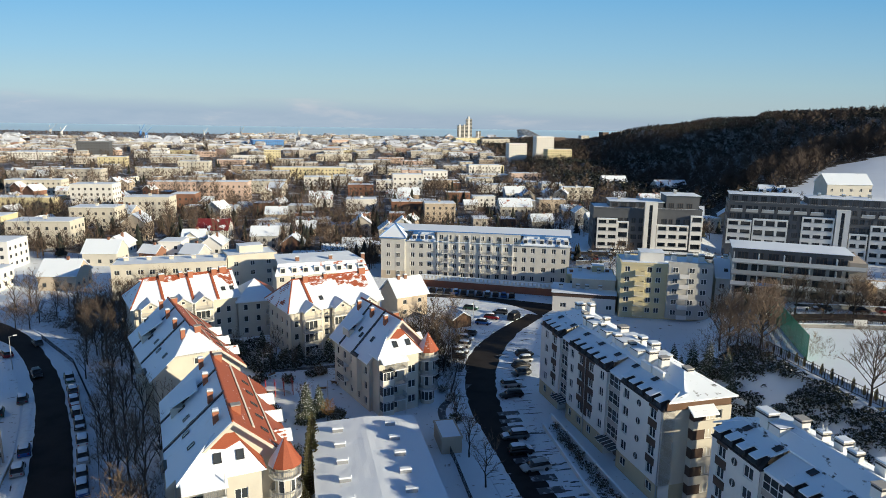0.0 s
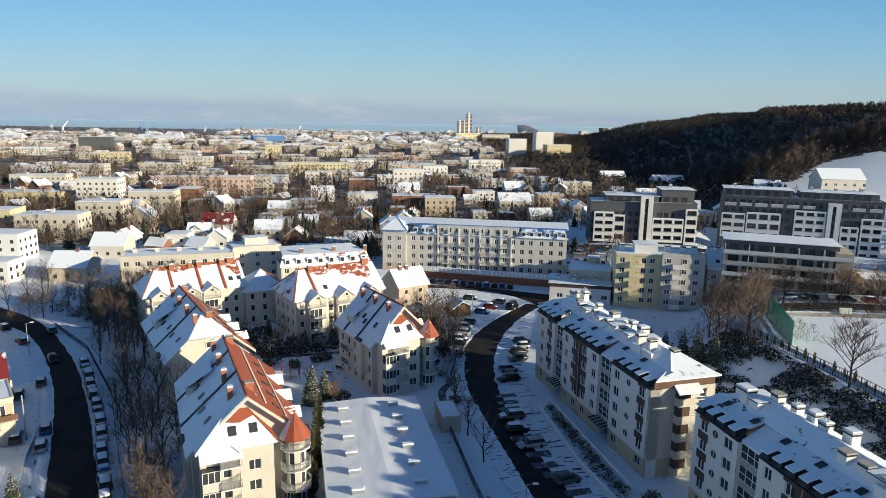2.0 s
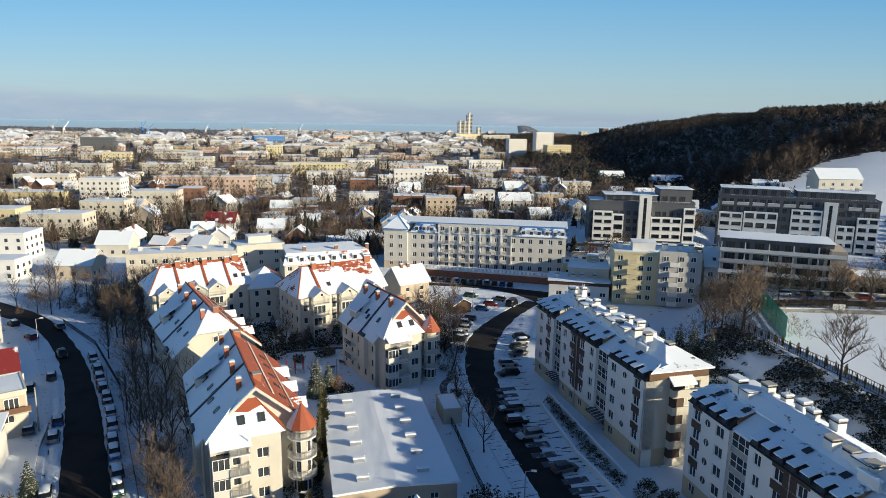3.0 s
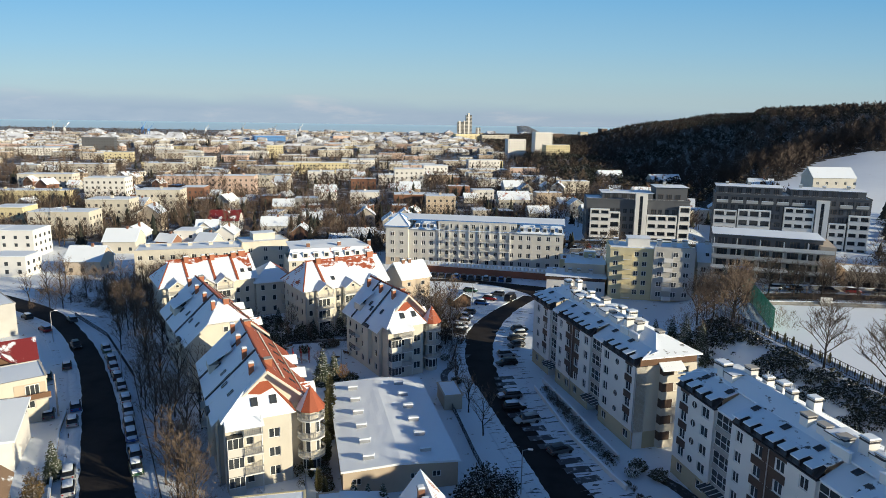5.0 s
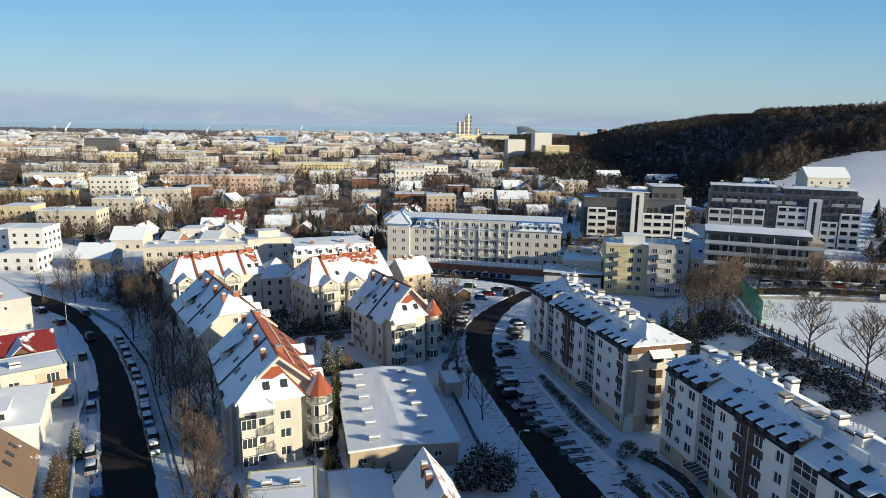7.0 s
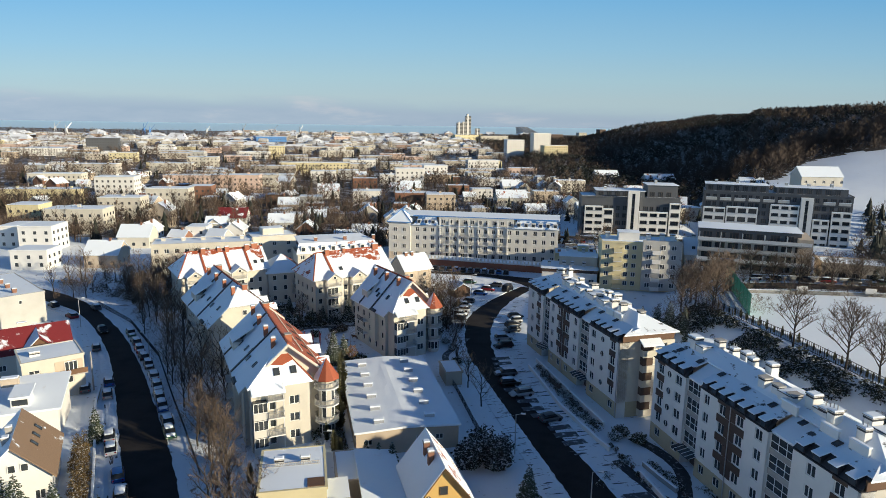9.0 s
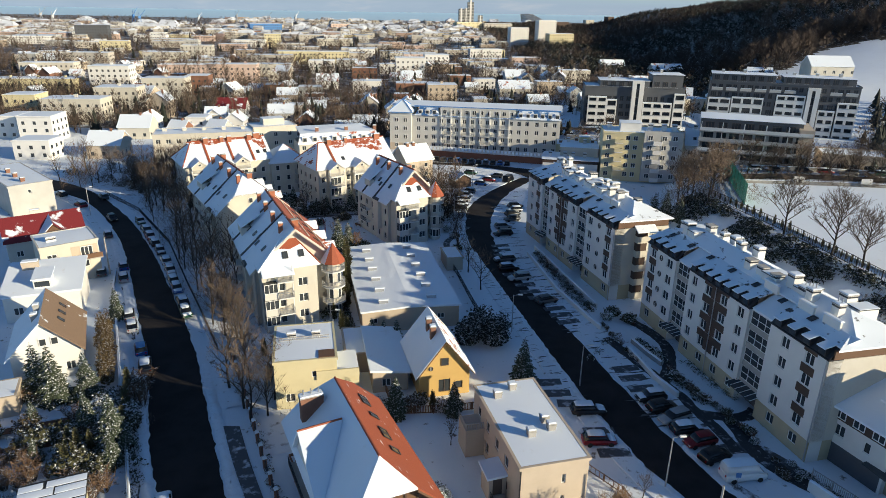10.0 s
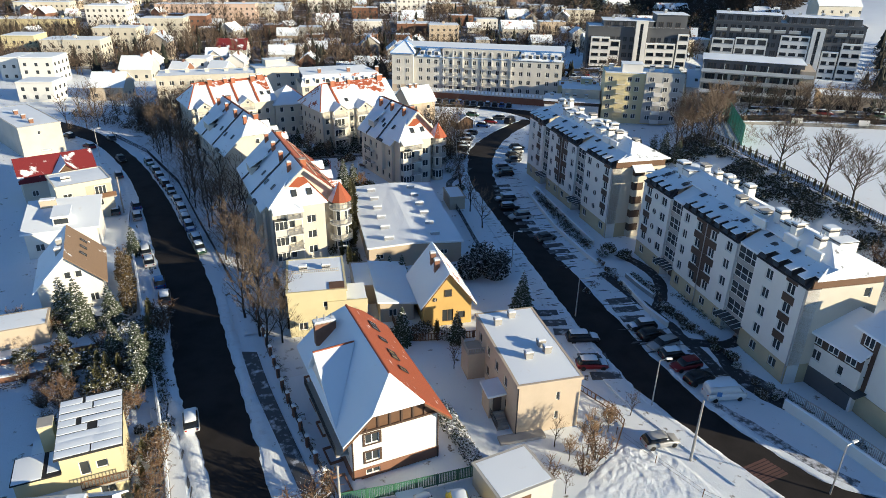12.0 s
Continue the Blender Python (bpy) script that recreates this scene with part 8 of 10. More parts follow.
# gardens with cottages and sheds between the streets
taken = []
for k in range(900):
    y = 206 + 330 * rnd.random() ** 1.3
    x = rnd.uniform(-0.80, 0.16) * (y + 20)
    if any(abs(x - a) < 10.5 and abs(y - b) < 11 for a, b in taken) or wooded(x, y) or (-48 < x < 30 and y < 222) or (x > 8 and y < 262):
        continue
    taken.append((x, y))
    if len(taken) > 112:
        break
    a, w = radians(rnd.choice((-8, 10, 14, 80, 100))), rnd.uniform(6, 11)
    p1 = (x + w * math.cos(a), y + w * math.sin(a))
    c = rnd.choice("EGEGRBGFC")
    far_block((x, y), p1, rnd.uniform(6, 9), rnd.choice((2.6, 3.2, 5.2, 5.8)), LOOKS[c][0], f"{LOOKS[c][1]} house among snowy gardens", rnd.choice(("flat", "gable", "gable")), name="house", category="house", roof_mat=rnd.choice((SNOW, SNOW, SNOW, TILE_MIX)))
# streets of blocks out to the harbour
placed = []
for k in range(900):
    y = 450 + 470 * rnd.random() ** 1.1
    x = rnd.uniform(-0.92, 0.06) * y
    w = rnd.uniform(12, 46)
    if any(abs(x - a) < (w + b2) * 0.55 and abs(y - b) < 26 + y * 0.012 for a, b, b2 in placed) or wooded(x, y) or wooded(x + w, y):
        continue
    placed.append((x, y, w))
    if len(placed) > 78:
        break
    a = radians(rnd.choice((12, 14, 16, 10)))
    c = rnd.choice("FCWFFPWLFEGW")
    h = rnd.choice((5.5, 7, 8.5, 10))
    far_block((x, y), (x + w * math.cos(a), y + w * math.sin(a)), 12, h, LOOKS[c][0], f"{LOOKS[c][1]} housing block with snow on its flat roof", win=(rnd.uniform(0.9, 1.5), rnd.uniform(0.9, 1.4)), cols=max(2, int(w / rnd.uniform(2.6, 4.5))))


def far_town(count):
    """The thick of the town towards the harbour: low blocks, sheds and halls, each with walls, windows and a snowy roof."""
    walls, wt, wb = material("far_town_walls")
    ramp_in = wt.nodes.new("ShaderNodeNewGeometry").outputs["Random Per Island"]
    col = ramp(wt, ramp_in, [(0.0, (0.58, 0.55, 0.50)), (0.2, (0.46, 0.43, 0.38)), (0.34, (0.70, 0.68, 0.64)), (0.5, (0.56, 0.50, 0.38)), (0.62, (0.50, 0.38, 0.32)), (0.72, (0.34, 0.34, 0.34)), (0.84, (0.66, 0.63, 0.58)), (0.95, (0.28, 0.16, 0.11)), (1.0, (0.22, 0.26, 0.34))])
    wt.links.new(mix(wt, 1.0, col, mix(wt, noise_tex(wt, coords(wt), 0.1, 3), (0.7, 0.7, 0.7), (1, 1, 1)), "MULTIPLY"), wb.inputs["Base Color"])
    wb.inputs["Roughness"].default_value = 0.9
    roofs = snowy("far_town_roofs", (0.16, 0.15, 0.145), 0.66, 0.06, (0.74, 0.77, 0.82), soft=0.1)
    q = random.Random(77)
    cells, v, f, idx = set(), [], [], []
    made = 0
    for k in range(count * 6):
        y = 880 + 1180 * q.random() ** 1.2
        x = q.uniform(-0.98, 0.10) * y
        w, shed = q.uniform(9, 36), y > 1050 and q.random() < 0.35
        d = q.uniform(20, 45) if shed else q.uniform(8, 13)
        cell = (int(x / 24), int(y / 30))
        if cell in cells or wooded(x, y) or wooded(x + w, y) or (y > 1500 and x < -0.45 * y):
            continue
        cells.add(cell)
        made += 1
        if made > count:
            break
        h = q.uniform(4, 7) if shed else q.choice((3, 4, 6, 8, 9.5)) * (1.0 if y < 1300 else 0.75)
        m = pose(x, y, 0, 0, 0, q.choice((10, 13, 16, 100, 104)))
        i = len(v)
        v += [tuple(m @ Vector(p)) for p in ((0, 0, -1), (w, 0, -1), (w, d, -1), (0, d, -1), (0, 0, h), (w, 0, h), (w, d, h), (0, d, h))]
        f += [(i, i + 1, i + 5, i + 4), (i + 1, i + 2, i + 6, i + 5), (i + 2, i + 3, i + 7, i + 6), (i + 3, i, i + 4, i + 7)]
        idx += [0] * 4
        i = len(v)
        rise = 0.0 if q.random() < 0.55 else min(w, d) * 0.25
        v += [tuple(m @ Vector(p)) for p in ((-0.4, -0.4, h), (w + 0.4, -0.4, h), (w + 0.4, d + 0.4, h), (-0.4, d + 0.4, h), (w * 0.08, d / 2, h + 0.5 + rise), (w * 0.92, d / 2, h + 0.5 + rise))]
        f += [(i, i + 1, i + 5, i + 4), (i + 2, i + 3, i + 4, i + 5), (i + 1, i + 2, i + 5), (i + 3, i, i + 4)]
        idx += [1] * 4
        n = max(1, int(w / q.uniform(3, 6)))
        for r in range(max(1, int(h / 3.0))):
            for c in range(n):
                i, cx = len(v), w * (c + 0.5) / n
                v += [tuple(m @ Vector((cx + sx * 0.6, -0.06, 0.9 + 2.8 * r + sz))) for sx, sz in ((-1, 0), (1, 0), (1, 1.2), (-1, 1.2))]
                f.append((i, i + 1, i + 2, i + 3))
                idx.append(2)
    me = bpy.data.meshes.new("town_buildings")
    me.from_pydata(v, [], f)
    for m in (walls, roofs, FARGLASS):
        me.materials.append(m)
    me.polygons.foreach_set("material_index", idx)
    tagged(new("town_buildings", me), "pale low buildings of the harbour town under snow", "buildings", kind="stuff")


far_town(620)
# landmarks
for p0, p1, h, d, mat, words in (((-5, 810), (16.7, 817), 25, 14, WHITE, "white tower block at the edge of the wood"), ((29, 834), (50.7, 841), 29, 14, WHITE, "white tower block at the edge of the wood"), ((41, 790), (70, 800), 15, 14, LEMON, "long school building with yellow and blue front"),
        ((98, 1720), (130, 1733), 15, 20, BROWN, "brown slab block above the wood"), ((170, 1720), (190, 1726), 15, 20, CREAM, "pale slab block above the wood"), ((228, 1760), (244, 1768), 19, 18, BROWN, "brown slab block above the wood"), ((265, 1760), (282, 1767), 17, 18, CREAM, "pale slab block above the wood"), ((330, 1770), (350, 1777), 18, 18, CREAM, "pale slab block above the wood"), ((402, 1790), (418, 1794), 20, 18, BROWN, "brown slab block above the wood"),
        ((-127.8, 1450), (-75.6, 1478), 16, 16, LEMON, "long pale block below the twin towers"), ((-70, 1470), (-10, 1490), 14, 14, CREAM, "long pale block in the town centre"), ((-540.8, 765), (-505.9, 778.8), 20, 18, DARK, "dark glazed office block with white bands"), ((-446.6, 1094), (-399.3, 1117), 15, 60, BLUE, "long blue harbour shed by the quay"), ((-486, 1026), (-430, 1052), 8, 40, BEIGE, "long beige harbour warehouse with snow"),
        ((-674, 1148), (-614, 1181), 9, 60, WHITE, "white harbour warehouse with snowy roof"), ((-580, 697), (-535, 714), 9, 40, WHITE, "wide white industrial hall with snow"), ((-352, 1258), (-317, 1277), 13, 20, PINK, "pink brick office block"), ((-291, 744), (-273, 750), 15, 14, LEMON, "ochre residential block with flat roof")):
    far_block(p0, p1, d, h, mat, words)


def sea_tower(x, y, w, h, step):
    ob = thing("tower", pose(x, y, 0, 0, 0, 15), "pale glass high-rise tower by the sea", "tower", "twin towers")
    part("shaft", box(bmesh.new(), 0, w, 0, w * 0.8, 0, h), GREY, ob)
    part("core", box(bmesh.new(), w * 0.3, w * 0.6, -0.6, w * 0.84, 0, h + step), WHITE, ob)
    bands = bmesh.new()
    for k in range(int(h / 4)):
        box(bands, 0.3, w * 0.28, -0.12, 0.4, 2 + 4 * k, 4.2 + 4 * k)
        box(bands, w * 0.63, w - 0.3, -0.12, 0.4, 2 + 4 * k, 4.2 + 4 * k)
    tagged(part("glazing", bands, GLASS, ob, "bands of window glass"), kind="stuff")
    return ob


sea_tower(-166, 1938, 15, 40, 3), sea_tower(-150.5, 1945, 9, 42, 2), sea_tower(-142, 1955, 17, 60, 6), sea_tower(-112, 1960, 13, 24, 0)


def crane(x, y, h, mat, label):
    """A harbour crane: portal, tower and a raised jib."""
    ob = thing("crane", pose(x, y, 0, 0, 0, rnd.uniform(0, 90)), label, "crane", "harbour cranes")
    for sx in (-3, 3):
        for sy in (-3, 3):
            part("leg", tube(bmesh.new(), (sx, sy, 0), (sx * 0.5, sy * 0.5, h * 0.4), 0.6, 0.5, 4), mat, ob)
    part("cabin", box(bmesh.new(), -2.5, 2.5, -2, 2, h * 0.4, h * 0.55), mat, ob)
    part("jib", tube(bmesh.new(), (0, 0, h * 0.5), (h * 0.45, 0, h), 0.8, 0.4, 4), mat, ob)
    part("mast", tube(bmesh.new(), (0, 0, h * 0.5), (-1, 0, h * 0.85), 0.6, 0.4, 4), mat, ob)


for x, y, h in ((-1120, 1500, 34), (-1020, 1400, 30), (-860, 1450, 36), (-840, 1440, 30), (-690, 1620, 34), (-640, 1700, 28), (-560, 1680, 30), (-760, 1560, 26)):
    crane(x, y, h, BLUE if x in (-860, -840) else STEEL, "harbour crane with raised jib")


# ---- streets, walls, fences, lamps ----
def offset(line, d):
    """A line of points moved d metres to its right."""
    out = []
    for k, p in enumerate(line):
        a, b = Vector(line[max(0, k - 1)]), Vector(line[min(len(line) - 1, k + 1)])
        t = (b - a).normalized()
        out.append((p[0] + t.y * d, p[1] - t.x * d))
    return out


ribbon("pavement", offset(ROAD_L_R[5:], 2.3), offset(ROAD_L_R[5:], 4.2), PAVE, 0.14, "trodden snowy pavement with a raised kerb", "pavement", 0.14)
ribbon("pavement", offset(ROAD_L_L, -3.6), offset(ROAD_L_L, -2.2), PAVE, 0.14, "trodden snowy pavement with a raised kerb", "pavement", 0.14)
ribbon("pavement", offset(ROAD_R_L[3:], -2.6), offset(ROAD_R_L[3:], -0.15), PAVE, 0.12, "snow-covered verge beside the street", "pavement", 0.12)
ribbon("pavement", offset(ROAD_R_R[6:13], 0.15), offset(ROAD_R_R[6:13], 6.0), PAVE, 0.05, "snowy parking bays beside the street", "parking", 0.05)
LITTER_SNOW = snowy("patchy_litter", (0.07, 0.053, 0.04), 0.78, 0.5, (0.72, 0.75, 0.8), soft=0.06)
PATHSTONE = snowy("grey_paving", (0.075, 0.08, 0.09), 0.22, 0.9, (0.6, 0.64, 0.7), soft=0.08)
ribbon("pavement", [(-7.0, -4.0), (-11.0, 2.6), (-13.7, 6.3), (-18.7, 13.6), (-25.2, 23.0), (-29.5, 30.0)], [(-5.0, -4.0), (-9.2, 2.8), (-11.8, 6.5), (-16.9, 13.8), (-23.2, 23.2), (-27.5, 30.2)], PATHSTONE, 0.1, "grey paved footway with thin snow", "pavement", 0.1)
ribbon("path", [(-45, 112.5), (-38, 115.2), (-31.5, 117), (-27.8, 113), (-27, 107)], [(-44.5, 114.0), (-37.6, 116.8), (-30.5, 118.6), (-26.2, 113.6), (-25.4, 107)], PATHSTONE, 0.04, "cleared courtyard path between snowy lawns", "path")
ribbon("path", [(-6, 112), (-8.4, 106), (-10, 100), (-8.6, 94)], [(-4.8, 112), (-7.0, 106), (-8.6, 100), (-7.2, 94)], PATHSTONE, 0.04, "cleared curving path beside the hall", "path")
ribbon("path", [(26.5, 31.5), (30.5, 34.2), (35.0, 34.6), (39.5, 29.5)], [(27.4, 30.3), (31.0, 32.4), (34.4, 32.6), (38.6, 28.2)], PATHSTONE, 0.05, "wet cleared driveway to the passage", "path")


ribbon("verge", offset(ROAD_L_R[4:12], 4.5), offset(ROAD_L_R[4:12], 15.0), LITTER_SNOW, 0.03, "leaf litter and patchy snow under the street trees", "ground")


def wall_run(name, line, h, thick, mat, label, category, snow=True, kind=""):
    """A low wall along a line of points, one piece per stretch, with snow on top."""
    ob = thing(name, pose(line[0][0], line[0][1], 0), label, category, kind=kind)
    for a, b in zip(line, line[1:]):
        m = pose(a[0] - line[0][0], a[1] - line[0][1], ground_z(*a), 0, 0, math.degrees(math.atan2(b[1] - a[1], b[0] - a[0])))
        n = dist(a, b)
        part("wall_piece", box(bmesh.new(), 0, n, -thick / 2, thick / 2, -0.2, h), mat, ob, "", m)
        if snow:
            part("snow_cap", box(bmesh.new(), 0, n, -thick / 2 - 0.04, thick / 2 + 0.04, h, h + 0.14, taper=0.06), SNOW, ob, "", m)
    return ob


def fence(line, h, mat, label, step=2.4, gap=0.35, bar=0.05, pillars=None, z=None, group="fences"):
    """Posts with panels of bars between them, along a line of points."""
    ob = thing("fence", pose(line[0][0], line[0][1], 0), label, "fence", group)
    for a, b in zip(line, line[1:]):
        n = max(1, round(dist(a, b) / step))
        ang = math.degrees(math.atan2(b[1] - a[1], b[0] - a[0]))
        for k in range(n):
            p = (a[0] + (b[0] - a[0]) * k / n, a[1] + (b[1] - a[1]) * k / n)
            zz = ground_z(*p) if z is None else z
            m = pose(p[0] - line[0][0], p[1] - line[0][1], zz, 0, 0, ang)
            if pillars:
                post = part("pillar", box(bmesh.new(), -0.2, 0.2, -0.2, 0.2, -0.1, h + 0.15), pillars, ob, "", m)
                part("snow_cap", box(bmesh.new(), -0.24, 0.24, -0.24, 0.24, h + 0.15, h + 0.4, taper=0.08), SNOW, post)
            else:
                part("post", tube(bmesh.new(), (0, 0, -0.1), (0, 0, h + 0.05), 0.05, 0.05, 5), mat, ob, "", m)
            w = dist(a, b) / n
            part("panel", balustrade(w - 0.1, h - 0.1, gap, bar), mat, ob, "", m @ pose(0.05, -0.025, 0.1))
    return ob


wall_run("garden_wall", [(-70, 74), (-66.6, 67.6), (-56.6, 52.1), (-47.0, 37.0), (-39.4, 25.5), (-33.7, 16.4), (-29.1, 9.0), (-25, 2)], 0.7, 0.3, BEIGE, "low pale garden wall capped with snow along the street", "wall", kind="structure")
fence([(-47.0, 37.0), (-39.4, 25.5), (-33.7, 16.4), (-29.1, 9.0)], 1.2, STEEL, "grey metal railing on a garden wall", 2.4, 0.25)
fence([(-103.5, 124.5), (-86.5, 111.2), (-68.0, 90.6), (-54.0, 70.4), (-47.0, 60.6), (-38.0, 47.6)], 1.1, DARKMETAL, "dark metal street fence beside the pavement", 2.6, 0.3)
fence([(-36.8, 48.8), (-30.6, 38.6), (-21.6, 23.1), (-15.7, 13.9), (-10.9, 7.0)], 1.3, DARKMETAL, "garden fence with snow-capped brick pillars", 2.5, 0.3, 0.05, BRICK)
fence([(-10.3, 6.4), (-5.2, 8.3), (2.7, 11.9)], 1.5, GREENMETAL, "green metal fence of upright slats", 2.2, 0.16, 0.11)
fence([(-9.0, 92.0), (-5.4, 82.0), (-1.6, 69.5), (1.6, 60.0)], 1.2, DARKMETAL, "dark fence beside the hall", 2.5, 0.3)
fence([(-8.4, 104), (-8.2, 112), (-8.4, 121)], 1.2, DARKMETAL, "dark fence beside the curving street", 2.5, 0.3)
fence([(-13.5, 45), (-9, 35.2), (-2, 36.6), (3, 38.4)], 1.2, TIMBER, "brown wooden fence round the cottage garden", 2.2, 0.2, 0.1)
fence([(14, 27.5), (17.5, 24), (18.5, 21.5), (17, 17)], 1.0, TIMBER, "weathered low garden fence", 2.0, 0.5, 0.06)
FIELD_EDGE = [(47.2, 127), (50.2, 118), (54.1, 105.9), (58.8, 92.6), (61.7, 81.5), (63.6, 73.3), (66.5, 62), (71, 47)]
fence(FIELD_EDGE, 1.9, DARKMETAL, "tall dark fence above the slope, round the sports field", 3.0, 0.5, 0.05)
for k in range(26):
    u = k / 26 * (len(FIELD_EDGE) - 4)
    i = int(u)
    a, b = FIELD_EDGE[i + 1], FIELD_EDGE[i + 2]
    thuja(a[0] + (b[0] - a[0]) * (u - i) + 0.9, a[1] + (b[1] - a[1]) * (u - i) + 0.2, rnd.uniform(1.2, 2.4))

# the sports field
bm = bmesh.new()
nx, ny = 26, 34
vs = [[None] * (ny + 1) for _ in range(nx + 1)]
for i in range(nx + 1):
    for j in range(ny + 1):
        y = 44 + 88 * j / ny
        xl = 52.5 + (118 - y) * 0.31
        x = xl + (112 - xl) * i / nx
        vs[i][j] = bm.verts.new((x, y, 8.42 + 0.10 * noise.noise((x * 0.3, y * 0.3, 2)) + 0.05 * noise.noise((x * 1.3, y * 1.3, 2))))
for i in range(nx):
    for j in range(ny):
        bm.faces.new((vs[i][j], vs[i + 1][j], vs[i + 1][j + 1], vs[i][j + 1])).smooth = True
tagged(new("pitch", mesh_of("pitch", bm, SNOW)), "sports field under smooth trodden snow", "sports field", kind="structure")
net = thing("ball_net", plan_pose((60.1, 143.5), (55.5, 111.3), 8.0), "tall green ball-stop net between posts", "net")
NET = plain("green_net", (0.03, 0.30, 0.20), 0.7, vary=0.15, bumps=0)
for k in range(9):
    part("post", tube(bmesh.new(), (4.05 * k, 0, -0.4), (4.05 * k, 0, 5.2), 0.07, 0.07, 6), GREENMETAL, net)
    if k < 8:
        part("netting", lattice(bmesh.new(), [round(0.2025 * i + (0.05 if i % 2 else 0), 3) for i in range(21)], [0.3 + 0.245 * i + (0.04 if i % 2 else 0) for i in range(21)], [(i, j) for i in range(1, 20, 2) for j in range(1, 20, 2)], 0, 0.02), NET, net, "", pose(4.05 * k, 0, 0))
for x in (74, 90):
    sb = thing("board", pose(x, 133.5, 8.3), "small white board on posts beside the field", "board", "field boards")
    part("panel", box(bmesh.new(), 0, 2.6, 0, 0.1, 0.6, 1.9), WHITE, sb)
    for px in (0.3, 2.3):
        part("post", tube(bmesh.new(), (px, 0.12, -0.3), (px, 0.12, 1.9), 0.05, 0.05, 5), STEEL, sb)
wall_run("field_bank", [(62, 133), (75, 134.5), (90, 134.5), (112, 133)], 0.9, 0.5, CONCRETE, "low bank wall behind the sports field", "wall", kind="structure")

# the street and gardens between the field and the grey block, and the court before the modern blocks
ribbon("road", [(57.5, 139), (70, 143.6), (88, 144.6), (122, 142)], [(58.5, 136.4), (70, 139.4), (88, 140.4), (122, 138)], ASPHALT, 8.34, "dark narrow street behind the sports field", "road", 0.3, ragged=0.3)
wall_run("street_wall", [(56, 149.5), (70, 149.0), (86, 148.4), (118, 145.4)], 1.3, 0.4, GREY, "grey retaining wall with snow along the narrow street", "wall", kind="structure")
for k in range(9):
    car(61 + 6.6 * k + rnd.uniform(-1, 1), 147.2 - 0.25 * k, rnd.choice((0, 180)), HUES[(k * 3 + 1) % 10], "estate" if k % 3 == 0 else "car", k % 2 == 0, 8.36)
fence([(58, 134.6), (75, 136.0), (90, 136.0), (112, 134.6)], 1.6, DARKMETAL, "dark mesh fence behind the sports field", 3.0, 0.4)
ribbon("road", [(22, 226.5), (45, 227.6), (72, 226.0), (84, 214)], [(22, 222.5), (45, 223.4), (70, 222.0), (81, 211)], ASPHALT, 4.9, "dark access street before the modern blocks", "road", 0.3, ragged=0.5)
court = []
for k in range(330):
    x, y = rnd.uniform(22, 78), rnd.uniform(194, 230)
    if noise.noise((x * 0.1, y * 0.1, 4)) > -0.1 and not 221 < y < 229:
        court.append((x, y, ground_z(x, y) - 0.1, rnd.uniform(0, 6.28), rnd.uniform(0.5, 1.3)))
for k in range(420):
    x, y = rnd.uniform(52, 122), rnd.choice((rnd.uniform(133.5, 138), rnd.uniform(148, 152.5)))
    court.append((x, y, ground_z(x, y), rnd.uniform(0, 6.28), rnd.uniform(0.4, 1.25)))
for k in range(90):
    x, y = rnd.uniform(106, 150), rnd.uniform(150, 205)
    court.append((x, y, ground_z(x, y), rnd.uniform(0, 6.28), rnd.uniform(0.6, 1.7)))
v, f = replicate(*twig_proto(67, 80, 3.4, 1.3, False, 0.02, 0.035), court)
stuff("undergrowth", v, f, FAR_TWIG, "leafless shrubs and hedges between the streets", "undergrowth")
for x, y, h in ((40, 116, 8), (38.5, 121, 7), (42.5, 113, 6), (36, 126, 6), (34, 131, 5), (64, 206, 6), (74, 209, 7), (31, 205, 6), (106, 156, 8), (112, 168, 9), (57, 149, 7), (99, 147, 6)):
    spruce(x, y, h)
for k, (x, y) in enumerate([(26, 220), (31, 220.2), (36, 220.6), (44, 220.8), (52, 220.6), (58, 220), (64, 219.6), (30, 230), (38, 230.4), (50, 230.4)]):
    car(x, y, 90 + rnd.uniform(-5, 5), HUES[(k * 3) % 10], "car", k % 2 == 0)
wall_run("street_wall", [(24, 216), (46, 217), (70, 215.5)], 1.6, 0.4, CONCRETE, "grey garden wall capped with snow before the modern blocks", "wall", kind="structure")
for k in range(5):
    bare(rnd.uniform(22, 40), rnd.uniform(206, 214), rnd.uniform(7, 10), "bare trees by the modern blocks")

# parking court before the apartment blocks: low walls, hedges, bare bays
wall_run("planter_wall", [(8.2, 95.5), (13.4, 76.9), (18.2, 65.4), (19.6, 62.6)], 0.8, 0.3, WHITE, "low white planter wall capped with snow", "wall", kind="structure")
wall_run("planter_wall", [(9.8, 99.0), (16.3, 80.4), (19.8, 70.8)], 0.9, 0.3, WHITE, "low white planter wall capped with snow", "wall", kind="structure")
wall_run("planter_wall", [(23.0, 56.0), (25.4, 48.1), (27.6, 43.9)], 0.8, 0.3, WHITE, "low white planter wall capped with snow", "wall", kind="structure")
wall_run("ramp_wall", [(37.7, 27.2), (40.1, 23.5), (42.2, 19.6), (44.4, 15.7), (48, 9)], 1.3, 0.3, WHITE, "white ramp wall stepping down along the pavement", "wall", kind="structure")
fence([(38.4, 28.4), (41.0, 24.6), (43.2, 20.4), (45.4, 16.6)], 1.9, STEEL, "grey steel railing of the ramp", 2.2, 0.2)
for k in range(16):
    u = k / 15
    shrub(10.2 + 8.6 * u + rnd.uniform(-0.3, 0.3), 95.0 - 25 * u, rnd.uniform(0.45, 0.7), k % 3 == 0)
